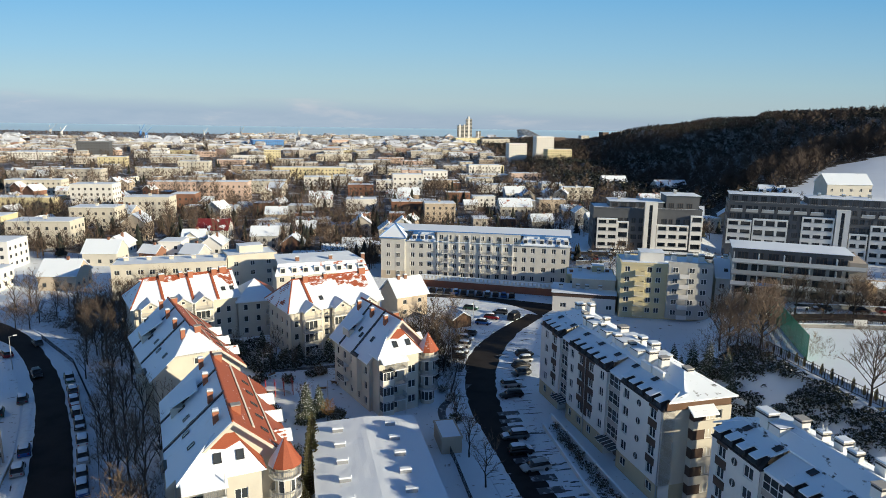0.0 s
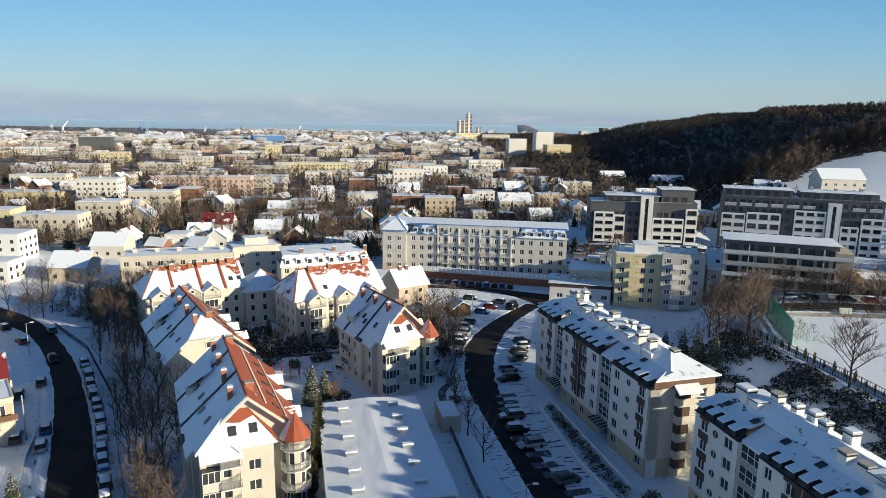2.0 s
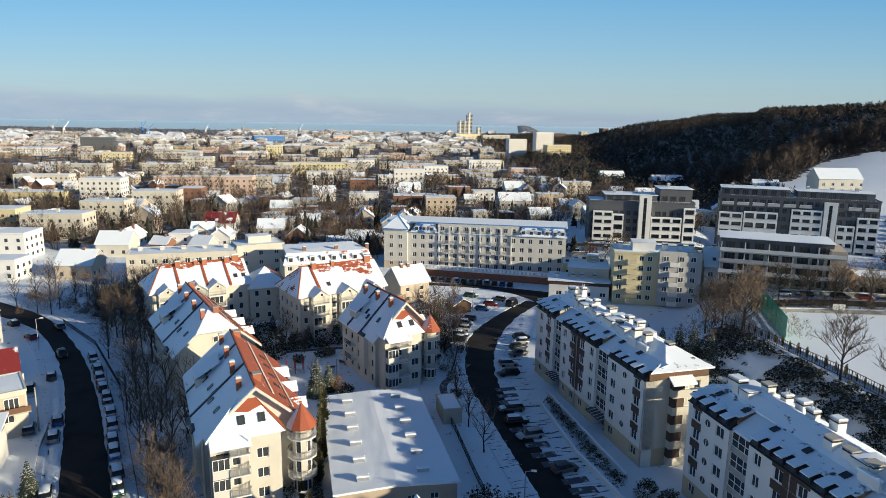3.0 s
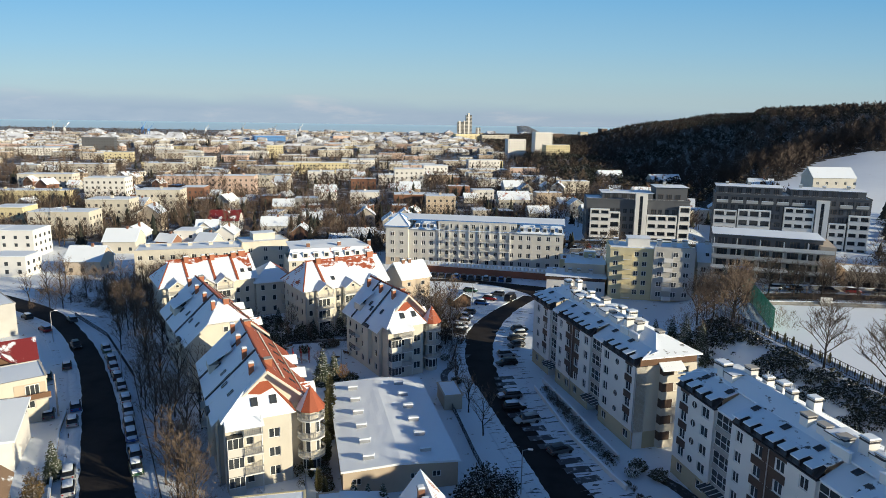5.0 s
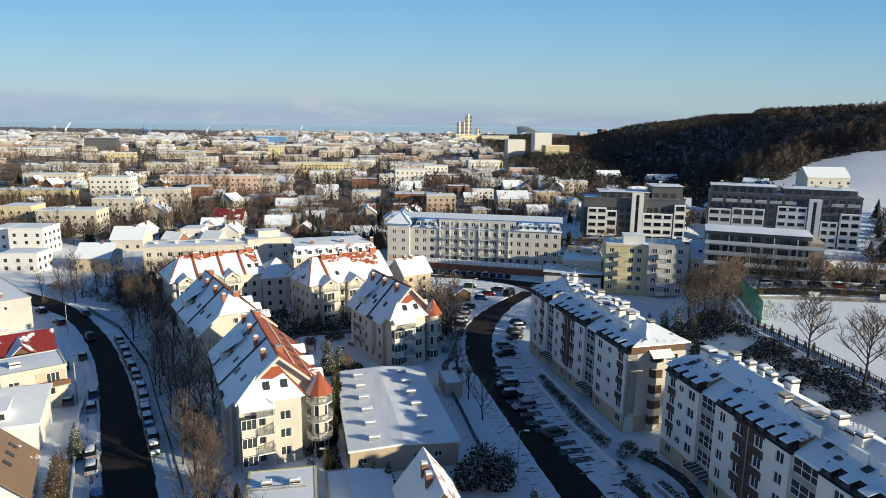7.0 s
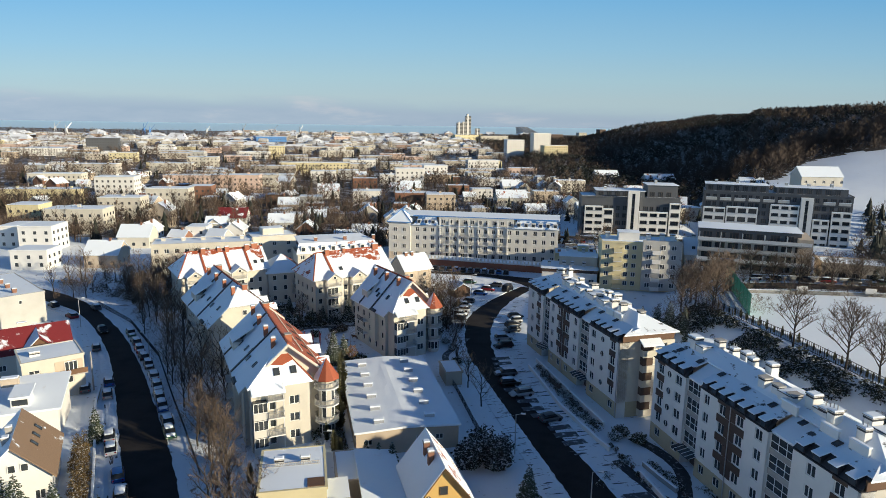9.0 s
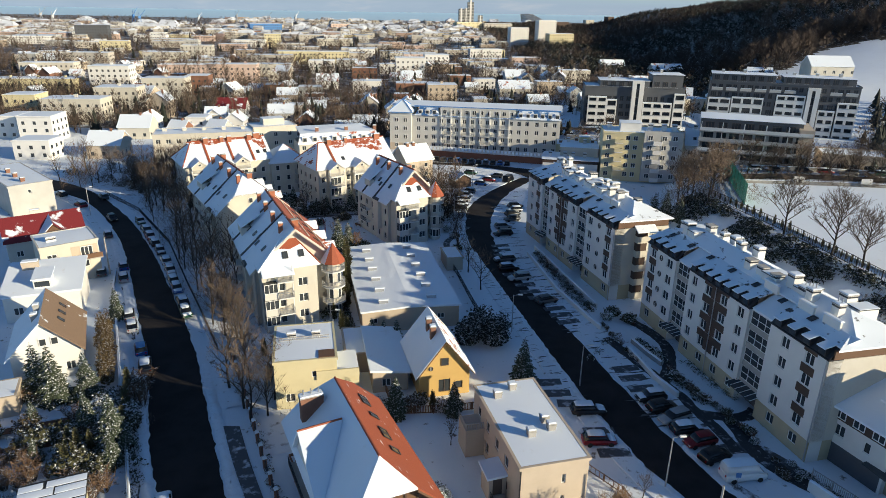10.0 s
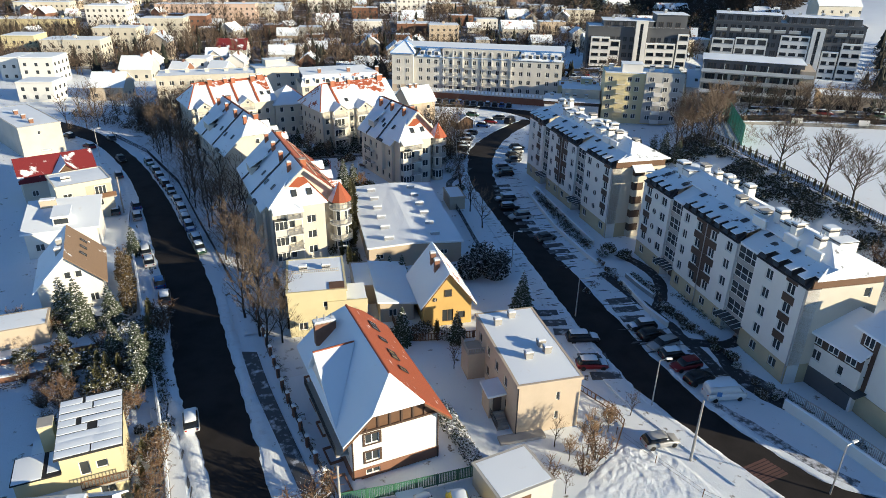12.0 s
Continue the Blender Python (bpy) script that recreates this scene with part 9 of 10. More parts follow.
for k in range(18):
    u = k / 17
    shrub(27.8 + 7.2 * u + rnd.uniform(-0.5, 0.5), 51.0 - 16 * u, rnd.uniform(0.45, 0.75), k % 4 == 0)
for k in range(8):
    shrub(20.0 + 0.55 * k, 64.0 - 1.6 * k, rnd.uniform(0.4, 0.6), k % 3 == 1)
for k in range(7):
    shrub(36.5 + rnd.uniform(-1, 1.5), 30.0 + rnd.uniform(-1.5, 2.5), rnd.uniform(0.4, 0.6))
bays = [(8.5, 76.3), (10.0, 73.9), (12.6, 69.6), (13.5, 67.2), (14.6, 64.8), (21.8, 50.7), (22.4, 48.2), (23.2, 45.6), (5.2, 84.2), (7.6, 79.4), (3.2, 94.5), (2.8, 97.2), (2.4, 100)]
for x, y in bays:
    bay = new("bare_bay", mesh_of("bare_bay", box(bmesh.new(), -1.9, 1.9, -0.75, 0.75, 0.0, 0.085), PATHSTONE))
    bay.matrix_world = pose(x, y, 0, 0, 0, 20 + rnd.uniform(-4, 4))
    tagged(bay, "bare wet parking bay where a car has left", "parking bay", "parking bays", "structure")
for x, y in ((16.3, 34.9), (17.6, 30.9), (11.5, 42.8), (10.4, 45.4), (13.4, 40.6)):
    bay = new("bare_bay", mesh_of("bare_bay", box(bmesh.new(), -1.9, 1.9, -0.75, 0.75, 0.0, 0.15), PATHSTONE))
    bay.matrix_world = pose(x, y, 0, 0, 0, 8 + rnd.uniform(-4, 4))
    tagged(bay, "bare wet parking bay where a car has left", "parking bay", "parking bays", "structure")


def street_lamp(x, y, h, turn, kind="lamp"):
    ob = thing("street_lamp" if kind == "lamp" else "utility_pole", pose(x, y, ground_z(x, y), 0, 0, turn), "tall grey street lamp with a short arm" if kind == "lamp" else "bare grey concrete utility pole", "street lamp" if kind == "lamp" else "pole", "street lamps" if kind == "lamp" else "")
    part("pole", tube(bmesh.new(), (0, 0, -0.1), (0, 0, h), 0.1 if kind == "lamp" else 0.16, 0.06 if kind == "lamp" else 0.11, 8), STEEL if kind == "lamp" else CONCRETE, ob)
    if kind == "lamp":
        part("arm", tube(bmesh.new(), (0, 0, h - 0.05), (0.9, 0, h + 0.15), 0.04, 0.04, 6), STEEL, ob)
        part("head", box(bmesh.new(), 0.7, 1.4, -0.15, 0.15, h + 0.1, h + 0.26, taper=0.04), PVC, ob)
    return ob


for x, y, h, a in ((22.3, 25.6, 6.5, 10), (5.3, 60.0, 6.4, 0), (14.8, 45.2, 6.2, 0), (37.6, 13.8, 6.2, 30), (-96.1, 106.4, 7, 30), (-67.3, 86.0, 7, 200), (-9.2, 116, 6, 0), (-30, 100.5, 4, 0), (-22.6, 54.6, 4.5, 0), (-7, 150, 6, 0), (-46.5, 112, 4, 0)):
    street_lamp(x, y, h, a)
street_lamp(24.8, 16.9, 7.8, 0, "pole"), street_lamp(-70.6, 73.0, 7.5, 0, "pole"), street_lamp(-9.9, 5.3, 6.0, 0, "pole")
for k in range(7):
    st = new("road_stripe", mesh_of("road_stripe", box(bmesh.new(), -0.16, 0.16, -1.7, 1.7, 0.0, 0.026), plain("worn_red_paint", (0.10, 0.05, 0.045), 0.9, vary=0.4) if k == 0 else bpy.data.materials["worn_red_paint"]))
    st.matrix_world = pose(31.4 + 0.42 * k * 0.62, 17.2 - 0.42 * k * 0.72, 0, 0, 0, -58)
    tagged(st, "worn dull red crossing stripe", "road marking", "crossing stripes", "structure")

# rough bright snow on the open plot beside the crossroads
bm = bmesh.new()
n = 130
left, right = [(9.5, -8), (10.5, 4), (11.5, 10), (15.5, 15.5), (18.2, 18.2)], [(40, -8), (33.5, 3.8), (29.5, 9.5), (24.0, 17.0), (20.6, 22.0)]
rows = []
for i in range(n + 1):
    u = i / n * (len(left) - 1)
    k = min(int(u), len(left) - 2)
    a, b = Vector(left[k]).lerp(Vector(left[k + 1]), u - k), Vector(right[k]).lerp(Vector(right[k + 1]), u - k)
    row = []
    for j in range(n + 1):
        p = a.lerp(b, j / n)
        rim = smooth(0, 12, min(i, j, n - i, n - j))
        row.append(bm.verts.new((p.x, p.y, -0.06 + rim * (0.13 + 0.07 * noise.noise((p.x * 0.45, p.y * 0.45, 0)) + 0.07 * noise.noise((p.x * 1.3, p.y * 1.3, 4)) + 0.05 * noise.noise((p.x * 2.6, p.y * 2.6, 7))))))
    rows.append(row)
for i in range(n):
    for j in range(n):
        bm.faces.new((rows[i][j], rows[i][j + 1], rows[i + 1][j + 1], rows[i + 1][j])).smooth = True
bmesh.ops.recalc_face_normals(bm, faces=bm.faces)
tagged(new("snow_field", mesh_of("snow_field", bm, TRODDEN)), "trampled lumpy snow on an open plot", "snow", kind="structure")

# yard below the white house: garage, shelter, timber pen
gar, W = house("garage", (5.0, 6.2), (10.0, 9.4), 5.2, 2.6, "old garage with a sagging snowy roof", GREY, category="garage", parapet=0.04)
part("door", box(bmesh.new(), 1.0, 3.4, -0.08, -0.01, 0, 2.1), TIMBER, gar)
pen = thing("timber_pen", pose(3.4, 2.2, 0, 0, 0, 42), "open timber pen filled with snowy scrap wood", "enclosure")
for m, w in ((pose(0, 0, 0), 4.6), (pose(0, 0, 0, 0, 0, 90), 3.6), (pose(4.6, 0, 0, 0, 0, 90), 3.6)):
    part("side", balustrade(w, 1.3, 0.22, 0.17), TIMBER, pen, "", m)
for k in range(14):
    a = Vector((rnd.uniform(0.4, 4.0), rnd.uniform(0.4, 3.0), rnd.uniform(0.2, 0.6)))
    part("timber", tube(bmesh.new(), a, a + Vector((rnd.uniform(-1.6, 1.6), rnd.uniform(-1.2, 1.2), rnd.uniform(-0.1, 0.3))), 0.09, 0.08, 5), TIMBER if k % 2 else SNOW, pen)
shel = thing("cold_frame", pose(-4.6, 7.0, 0, 0, 0, 24), "low snowy cold frame beside the green fence", "cold frame")
part("frame", box(bmesh.new(), 0, 2.6, 0, 1.1, 0, 0.5), TIMBER, shel)
part("snow_cover", drift(-0.1, 2.7, -0.1, 1.2, 0.5, 0.2, 0.6), SNOW, shel)
for k in range(8):
    x, y = 3.2 + rnd.uniform(-0.8, 0.8), 7.6 + rnd.uniform(-1.4, 1.4)
    heap = thing("tyre", pose(x, y, 0.0), "old tyre half buried in snow", "tyre", "old tyres")
    bm = bmesh.new()
    tube(bm, (0, 0, 0), (0, 0, 0.24), 0.36, 0.34, 12)
    part("rubber", bm, TYRE, heap)
    part("snow_cap", box(bmesh.new(), -0.26, 0.26, -0.26, 0.26, 0.24, 0.36, taper=0.1), SNOW, heap)

# playground in the courtyard
play = thing("climbing_frame", pose(-41.5, 100.5, 0, 0, 0, 25), "playground frame of red posts with snowy platform", "climbing frame")
REDPOST = plain("red_paint", (0.35, 0.04, 0.04), 0.5, vary=0.1, bumps=0)
for x in (0, 1.6, 3.2, 4.8):
    for y in (0, 1.8):
        part("post", tube(bmesh.new(), (x, y, 0), (x, y, 2.8), 0.07, 0.07, 6), REDPOST, play)
part("platform", box(bmesh.new(), -0.1, 1.8, -0.1, 1.9, 1.2, 1.35), TIMBER, play)
part("snow_cover", drift(-0.1, 1.8, -0.1, 1.9, 1.35, 0.15, 0.5), SNOW, play)
part("slide", slab(bmesh.new(), [(1.7, 0.3, 1.2), (4.4, 0.3, 0.15), (4.4, 1.3, 0.15), (1.7, 1.3, 1.2)], 0.1), STEEL, play)
for x, y, a in ((-33, 104, 20), (-36, 111, 100), (-44, 109, 60), (-30, 108, 150)):
    bench = thing("bench", pose(x, y, 0, 0, 0, a), "snow-covered wooden park bench", "bench", "courtyard benches")
    part("seat", box(bmesh.new(), 0, 1.7, 0, 0.5, 0.4, 0.46), TIMBER, bench)
    part("backrest", box(bmesh.new(), 0, 1.7, 0.46, 0.52, 0.5, 0.9), TIMBER, bench)
    part("snow_cover", drift(0, 1.7, 0, 0.46, 0.46, 0.12, 0.4), SNOW, bench)
    for x2 in (0.15, 1.5):
        part("leg", box(bmesh.new(), x2, x2 + 0.08, 0.05, 0.45, 0, 0.4), CONCRETE, bench)
kiosk, W = house("kiosk", (-11.5, 146.5), (-7.4, 149.0), 4.5, 2.4, "small kiosk with a snowy pitched roof", TIMBER, roof="gable", rise=1.4, roof_mats=(SNOW, SNOW), category="kiosk")
# garden furniture and terraces left of the street
for (x, y), (x2, y2) in (((-60, 22.5), (-48.5, 28.5)), ((-58.5, 18.5), (-46.5, 24.6))):
    wall_run("terrace_wall", [(x, y), (x2, y2)], 0.8, 0.4, BRICK, "brown brick terrace wall with snow on top", "wall", kind="structure")
pil = thing("gate_pillar", pose(-47.2, 29.6, 0), "grey stone gate pillar with a snow cap", "pillar")
part("shaft", box(bmesh.new(), -0.25, 0.25, -0.25, 0.25, 0, 2.2), CONCRETE, pil)
part("cap", box(bmesh.new(), -0.35, 0.35, -0.35, 0.35, 2.2, 2.4, taper=0.1), CONCRETE, pil)

# the next block along the street, whose shadow reaches the open plot
nb, W = house("apartment_block", (58, -9.0), (60.6, -18.5), 11, 9.6, "white apartment block beyond the crossroads with snowy roof", WHITE, {"f": grid(9.8, 3, 3, 1.3, 1.4, 1.2, 2.8)}, z=0.0, category="apartment block")
part("stair_house", box(bmesh.new(), 2.5, 6.5, 3, 8, 10.0, 12.3), WHITE, nb)
part("snow_cover", drift(2.3, 6.7, 2.8, 8.2, 12.3, 0.2, 1.5), SNOW, nb)


# ploughed snow heaped along the kerbs
def snow_bank(line, d, width, h, seed):
    """A low lumpy ridge of snow beside a line of points, d metres to its right."""
    bm, mid = bmesh.new(), offset(line, d)
    rows, u = [], 0.0
    for a, b in zip(mid, mid[1:]):
        n = max(2, int(dist(a, b) / 0.45))
        t = Vector((b[0] - a[0], b[1] - a[1])).normalized()
        for k in range(n):
            c = Vector(a).lerp(Vector(b), k / n)
            g = max(0.0, 0.45 + noise.noise((c.x * 0.16, c.y * 0.16, seed)))
            row = []
            for j in range(7):
                s = j / 6 - 0.5
                wob = 0.25 * noise.noise((c.x * 0.8, c.y * 0.8, seed + j))
                z = 0.03 + h * g * (1 - (2 * s) ** 2) * (0.6 + 0.9 * abs(noise.noise((c.x * 1.5 + j, c.y * 1.5, seed))))
                row.append(bm.verts.new((c.x + t.y * (s * width + wob), c.y - t.x * (s * width + wob), z + (0.12 if abs(d) > 2 else 0))))
            rows.append(row)
    for r, q in zip(rows, rows[1:]):
        for j in range(6):
            bm.faces.new((r[j], r[j + 1], q[j + 1], q[j])).smooth = True
    bmesh.ops.recalc_face_normals(bm, faces=bm.faces)
    return tagged(new("snow_bank", mesh_of("snow_bank", bm, TRODDEN)), "ploughed snow heaped along the kerb", "snow", kind="structure")


snow_bank(ROAD_L_L[1:10], -0.9, 1.5, 0.5, 2)
snow_bank(ROAD_L_R[1:7], 0.9, 1.3, 0.4, 5)
snow_bank(ROAD_R_L[1:10], -0.3, 1.0, 0.35, 9)
snow_bank(ROAD_R_R[1:6], 0.5, 1.1, 0.4, 13)
# clipped hedges and planting before the apartment blocks and along garden fences
beds = []
for (x0, y0), (x1, y1), n, s0 in (((9.4, 97.5), (18.8, 69.5), 34, 0.75), ((10.2, 94.0), (18.4, 67.0), 30, 0.6), ((30.4, 54.2), (35.3, 43.9), 22, 0.5), ((27.9, 48.9), (31.4, 42.4), 16, 0.75), ((24.9, 59.8), (28.0, 53.0), 16, 0.7), ((38.0, 30.0), (46.0, 16.5), 18, 0.6), ((16.5, 52.0), (22.5, 62.0), 10, 0.6),
        ((-38.0, 50.0), (-12.0, 8.5), 40, 0.5), ((-24.5, 57.5), (-33.5, 82.0), 26, 0.8), ((-12, 38), (-9, 34), 8, 0.7), ((-41.5, 31.0), (-31.0, 13.0), 26, 0.8), ((-46.0, 37.5), (-41.5, 30.5), 12, 1.0), ((-34.5, 8.5), (-30.5, 2.0), 10, 0.8), ((-60, 30), (-49, 33), 12, 0.6), ((-59, 17), (-47, 22.5), 14, 0.6)):
    for k in range(n):
        u = (k + rnd.random()) / n
        beds.append((x0 + (x1 - x0) * u + rnd.uniform(-0.5, 0.5), y0 + (y1 - y0) * u + rnd.uniform(-0.5, 0.5), 0.0, rnd.uniform(0, 6.28), s0 * rnd.uniform(0.6, 1.3)))
v, f = replicate(*mat_proto(71, 70, 1.0, 1.5, 0.15), beds)
stuff("hedge_planting", v, f, leafy("hedge_green", (0.04, 0.042, 0.022), 0.3), "dark low hedges and bedding shrubs dusted with snow", "hedge")
for k in range(9):
    u = k / 8
    thuja(-45.2 + 4.6 * u, 36.0 - 9.0 * u, rnd.uniform(2.6, 4.0))
for x, y, h in ((-52.0, 27.0, 4), (-47.5, 21, 3.5), (-39.9, 24.2, 8.0), (-38.5, 21.5, 5), (-33.0, 5.5, 3)):
    spruce(x, y, h)
for x, y, s in ((-49.5, 23.5, 1.8), (-44.5, 22.5, 1.6), (-42.5, 20.0, 1.9), (-40.2, 14.0, 1.5), (-36.0, 10.5, 1.3), (-55.5, 24.0, 1.4)):
    shrub(x, y, s)
for x, y, s in ((-40.0, 12.0, 1.4), (-33.0, 9.0, 1.5), (-32.0, 6.0, 1.6), (-47.0, 19.0, 1.4), (-53.0, 20.5, 1.3), (-37.0, 17.5, 1.4)):
    shrub(x, y, s, True)

wf = thing("wire_fence", pose(17.5, 20.0, 0), "sagging wire fence on thin posts along the open plot", "fence", "fences")
WIRE_LINE = [(17.5, 20.0), (21.0, 16.0), (24.8, 11.8), (28.8, 9.4), (32.9, 7.4), (38.0, 4.6)]
for (xa, ya), (xb, yb) in zip(WIRE_LINE, WIRE_LINE[1:]):
    a, b = Vector((xa - 17.5, ya - 20.0, 0)), Vector((xb - 17.5, yb - 20.0, 0))
    part("post", tube(bmesh.new(), a, a + Vector((0.05, 0, 1.1)), 0.05, 0.04, 5), TIMBER, wf)
    for z in (0.5, 0.95):
        part("wire", tube(bmesh.new(), a + Vector((0, 0, z)), b + Vector((0, 0, z)), 0.012, 0.012, 3), DARKMETAL, wf)


for x, y, s0 in ((-29.8, 8.6, 1.5), (-28.6, 6.2, 1.4), (-27.4, 3.6, 1.6), (-26.2, 1.2, 1.5), (-30.6, 11.0, 1.3)):
    shrub(x, y, s0, True)
for x, y, h in ((-30.4, 7.0, 2.6), (-29.4, 4.4, 2.4), (-31.6, 9.6, 3.0), (-28.2, 1.6, 2.2)):
    thuja(x, y, h)
for x, y, s0 in ((-31.8, 12.6, 1.2), (-29.0, 2.8, 0.8), (-30.2, 5.6, 0.7)):
    shrub(x, y, s0)
# walled front gardens beside the white house: small beds and a bin store
for k in range(5):
    p = (-20.6 + 3.1 * k * 0.62, 25.5 - 4.2 * k * 0.95)
    bed = thing("garden_bed", pose(p[0] + 2.2, p[1] + 0.6, 0, 0, 0, -57), "raised garden bed edged in brick, half under snow", "garden bed", "garden beds")
    part("edging", lattice(bmesh.new(), [0, 0.15, 2.4, 2.55], [0, 0.15, 1.35, 1.5], [(1, 1)], 0, 0.25), BRICK, bed, "", pose(0, 0, 0.25, 90))
    part("snow_cover", drift(0.15, 2.4, 0.15, 1.35, 0.06, 0.2, 0.5), SNOW, bed)

TRODPATH = snowy("trodden_path", (0.11, 0.115, 0.13), 0.5, 1.6, (0.62, 0.66, 0.73), soft=0.1, relief=(1.8, 0.7, 0.15))
# trodden strip and cleared drives on the bank beside the crossroads
ribbon("path", [(29.4, 26.6), (33.4, 22.0), (37.0, 17.6), (40.6, 14.9)], [(30.4, 27.2), (34.4, 22.8), (38.0, 18.5), (41.4, 15.9)], TRODPATH, 0.06, "dark trodden path across the snowy bank", "path", ragged=0.25)
WETPATH = snowy("wet_path", (0.03, 0.032, 0.038), 0.08, 1.2, (0.62, 0.66, 0.73), soft=0.1, relief=(1.8, 0.7, 0.15))
for line, w, words in (([(20.2, 60.0), (21.6, 57.1), (24.1, 52.3), (26.1, 48.3), (28.3, 43.8), (29.6, 40.6), (31.0, 37.1), (32.2, 33.0)], 0.6, "dark cleared footpath behind the parking bays"),
        ([(26.4, 47.8), (28.1, 51.4), (29.1, 56.6), (28.3, 61.0), (26.6, 64.4), (23.8, 67.6)], 0.75, "dark cleared path winding to the house doors"), ([(29.4, 40.6), (32.1, 40.2), (34.8, 40.4), (36.9, 42.2)], 0.65, "dark cleared path to the entrance"),
        ([(33.0, 40.1), (33.7, 36.8), (34.3, 33.0), (36.6, 29.4), (40.0, 26.2)], 0.8, "dark cleared drive into the passage")):
    ribbon("path", offset(line, -1.3 * w), offset(line, 1.3 * w), WETPATH, 0.06 + 0.01 * w, words, "path", ragged=0.25)
wall_run("planter_wall", [(23.9, 59.0), (25.5, 55.3), (27.1, 52.2)], 0.7, 0.3, CONCRETE, "low grey planter wall capped with snow before the apartments", "wall", kind="structure")


def melt_marks(places, label, seed):
    """Thin ragged patches of bare wet ground: rows of x, y, turn, length, width, height."""
    q = random.Random(seed)
    v, f = [], []
    for x, y, a, ln, w, z in places:
        n, i = 14, len(v)
        for k in range(n):
            u = 2 * math.pi * k / n
            px, py = ln / 2 * math.cos(u) * q.uniform(0.75, 1.1), w / 2 * math.sin(u) * q.uniform(0.45, 1.25)
            v.append((x + px * math.cos(a) - py * math.sin(a), y + px * math.sin(a) + py * math.cos(a), z))
        f.append(tuple(range(i, i + n)))
    return stuff("melt_marks", v, f, PATHSTONE, label, "wet ground")


marks = []
for k in range(150):
    u = rnd.random()
    i = min(int(u * 7), 6)
    (xa, ya), (xb, yb) = ROAD_R_R[5 + i], ROAD_R_R[6 + i]
    w = u * 7 - i
    x, y = xa + (xb - xa) * w, ya + (yb - ya) * w
    d = rnd.uniform(0.3, 5.6)
    marks.append((x + d * 0.93, y + d * 0.3, radians(18 + rnd.uniform(-9, 9)), rnd.uniform(1.0, 4.2), rnd.uniform(0.12, 0.5), 0.062 + 0.0001 * k))
melt_marks(marks, "wet streaks left by tyres on the snowy parking bays", 3)
marks = []
for k in range(120):
    u = rnd.random()
    i = min(int(u * 6), 5)
    (xa, ya), (xb, yb) = ROAD_R_L[6 + i], ROAD_R_L[7 + i]
    w = u * 6 - i
    x, y = xa + (xb - xa) * w, ya + (yb - ya) * w
    d = rnd.uniform(0.2, 2.4)
    marks.append((x - d * 0.93, y - d * 0.35, radians(22 + rnd.uniform(-10, 10)), rnd.uniform(0.8, 2.6), rnd.uniform(0.08, 0.3), 0.127 + 0.0001 * k))
melt_marks(marks, "bare streaks in the snow of the verge", 4)
marks = []
for k in range(90):
    u = rnd.random()
    i = min(int(u * 8), 7)
    (xa, ya), (xb, yb) = ROAD_L_L[1 + i], ROAD_L_L[2 + i]
    w = u * 8 - i
    x, y = xa + (xb - xa) * w, ya + (yb - ya) * w
    marks.append((x - rnd.uniform(0.2, 2.0), y - rnd.uniform(0.0, 0.8), radians(122 + rnd.uniform(-12, 12)), rnd.uniform(0.8, 3.4), rnd.uniform(0.1, 0.4), 0.05 + 0.0001 * k))
melt_marks(marks, "slushy tyre marks along the kerb", 5)

sgn = thing("sign_post", pose(29.9, 26.3, 0), "small blue square sign on a thin post", "sign")
part("post", tube(bmesh.new(), (0, 0, 0), (0, 0, 2.2), 0.03, 0.03, 5), STEEL, sgn)
part("plate", box(bmesh.new(), -0.28, 0.28, -0.05, -0.02, 1.6, 2.2), BLUE, sgn)

for x, y, h in ((-47.5, 117.5, 5), (-42.0, 121.0, 4), (-36.5, 124.0, 5), (-54.0, 120.0, 4.5), (-30.0, 127.0, 5), (-68, 121, 5), (-76, 118, 4.5), (-61, 124, 4)):
    spruce(x, y, h)
for x, y, s0 in ((-44.5, 119.5, 1.6), (-39, 122.5, 1.5), (-33, 125.5, 1.5), (-50.5, 118.5, 1.6), (-64, 122.5, 1.5), (-72, 119.5, 1.6), (-24.5, 89.5, 1.5), (-26.5, 94.0, 1.4)):
    shrub(x, y, s0)
# evergreen mounds and small bare trees in the courtyard, before the rear apartment house
DARKSHRUBS = [shrub_meshes(s0, 1.5, 1.5, 1.3, leafy("dark_evergreen", (0.018, 0.024, 0.014), 0.08 * s0), 700, 0.15) for s0 in (1, 2)]
for x, y, s0 in ((-47.0, 112.5, 1.4), (-44.6, 115.0, 1.3), (-41.8, 116.4, 1.5), (-38.4, 118.0, 1.4), (-35.4, 120.4, 1.5), (-33.0, 121.8, 1.3), (-49.6, 114.6, 1.4), (-51.8, 117.6, 1.6), (-53.6, 121.0, 1.5), (-56.8, 122.8, 1.6), (-51.0, 124.0, 1.5), (-48.4, 119.6, 1.3), (-58.6, 126.0, 1.4), (-54.6, 127.0, 1.6), (-31.6, 117.4, 1.2), (-36.6, 112.0, 1.0), (-45.6, 108.0, 1.1)):
    plant("shrub", rnd.choice(DARKSHRUBS), x, y, rnd.uniform(0, 360), s0, "dark evergreen mound dusted with snow", "shrub", "courtyard evergreens")
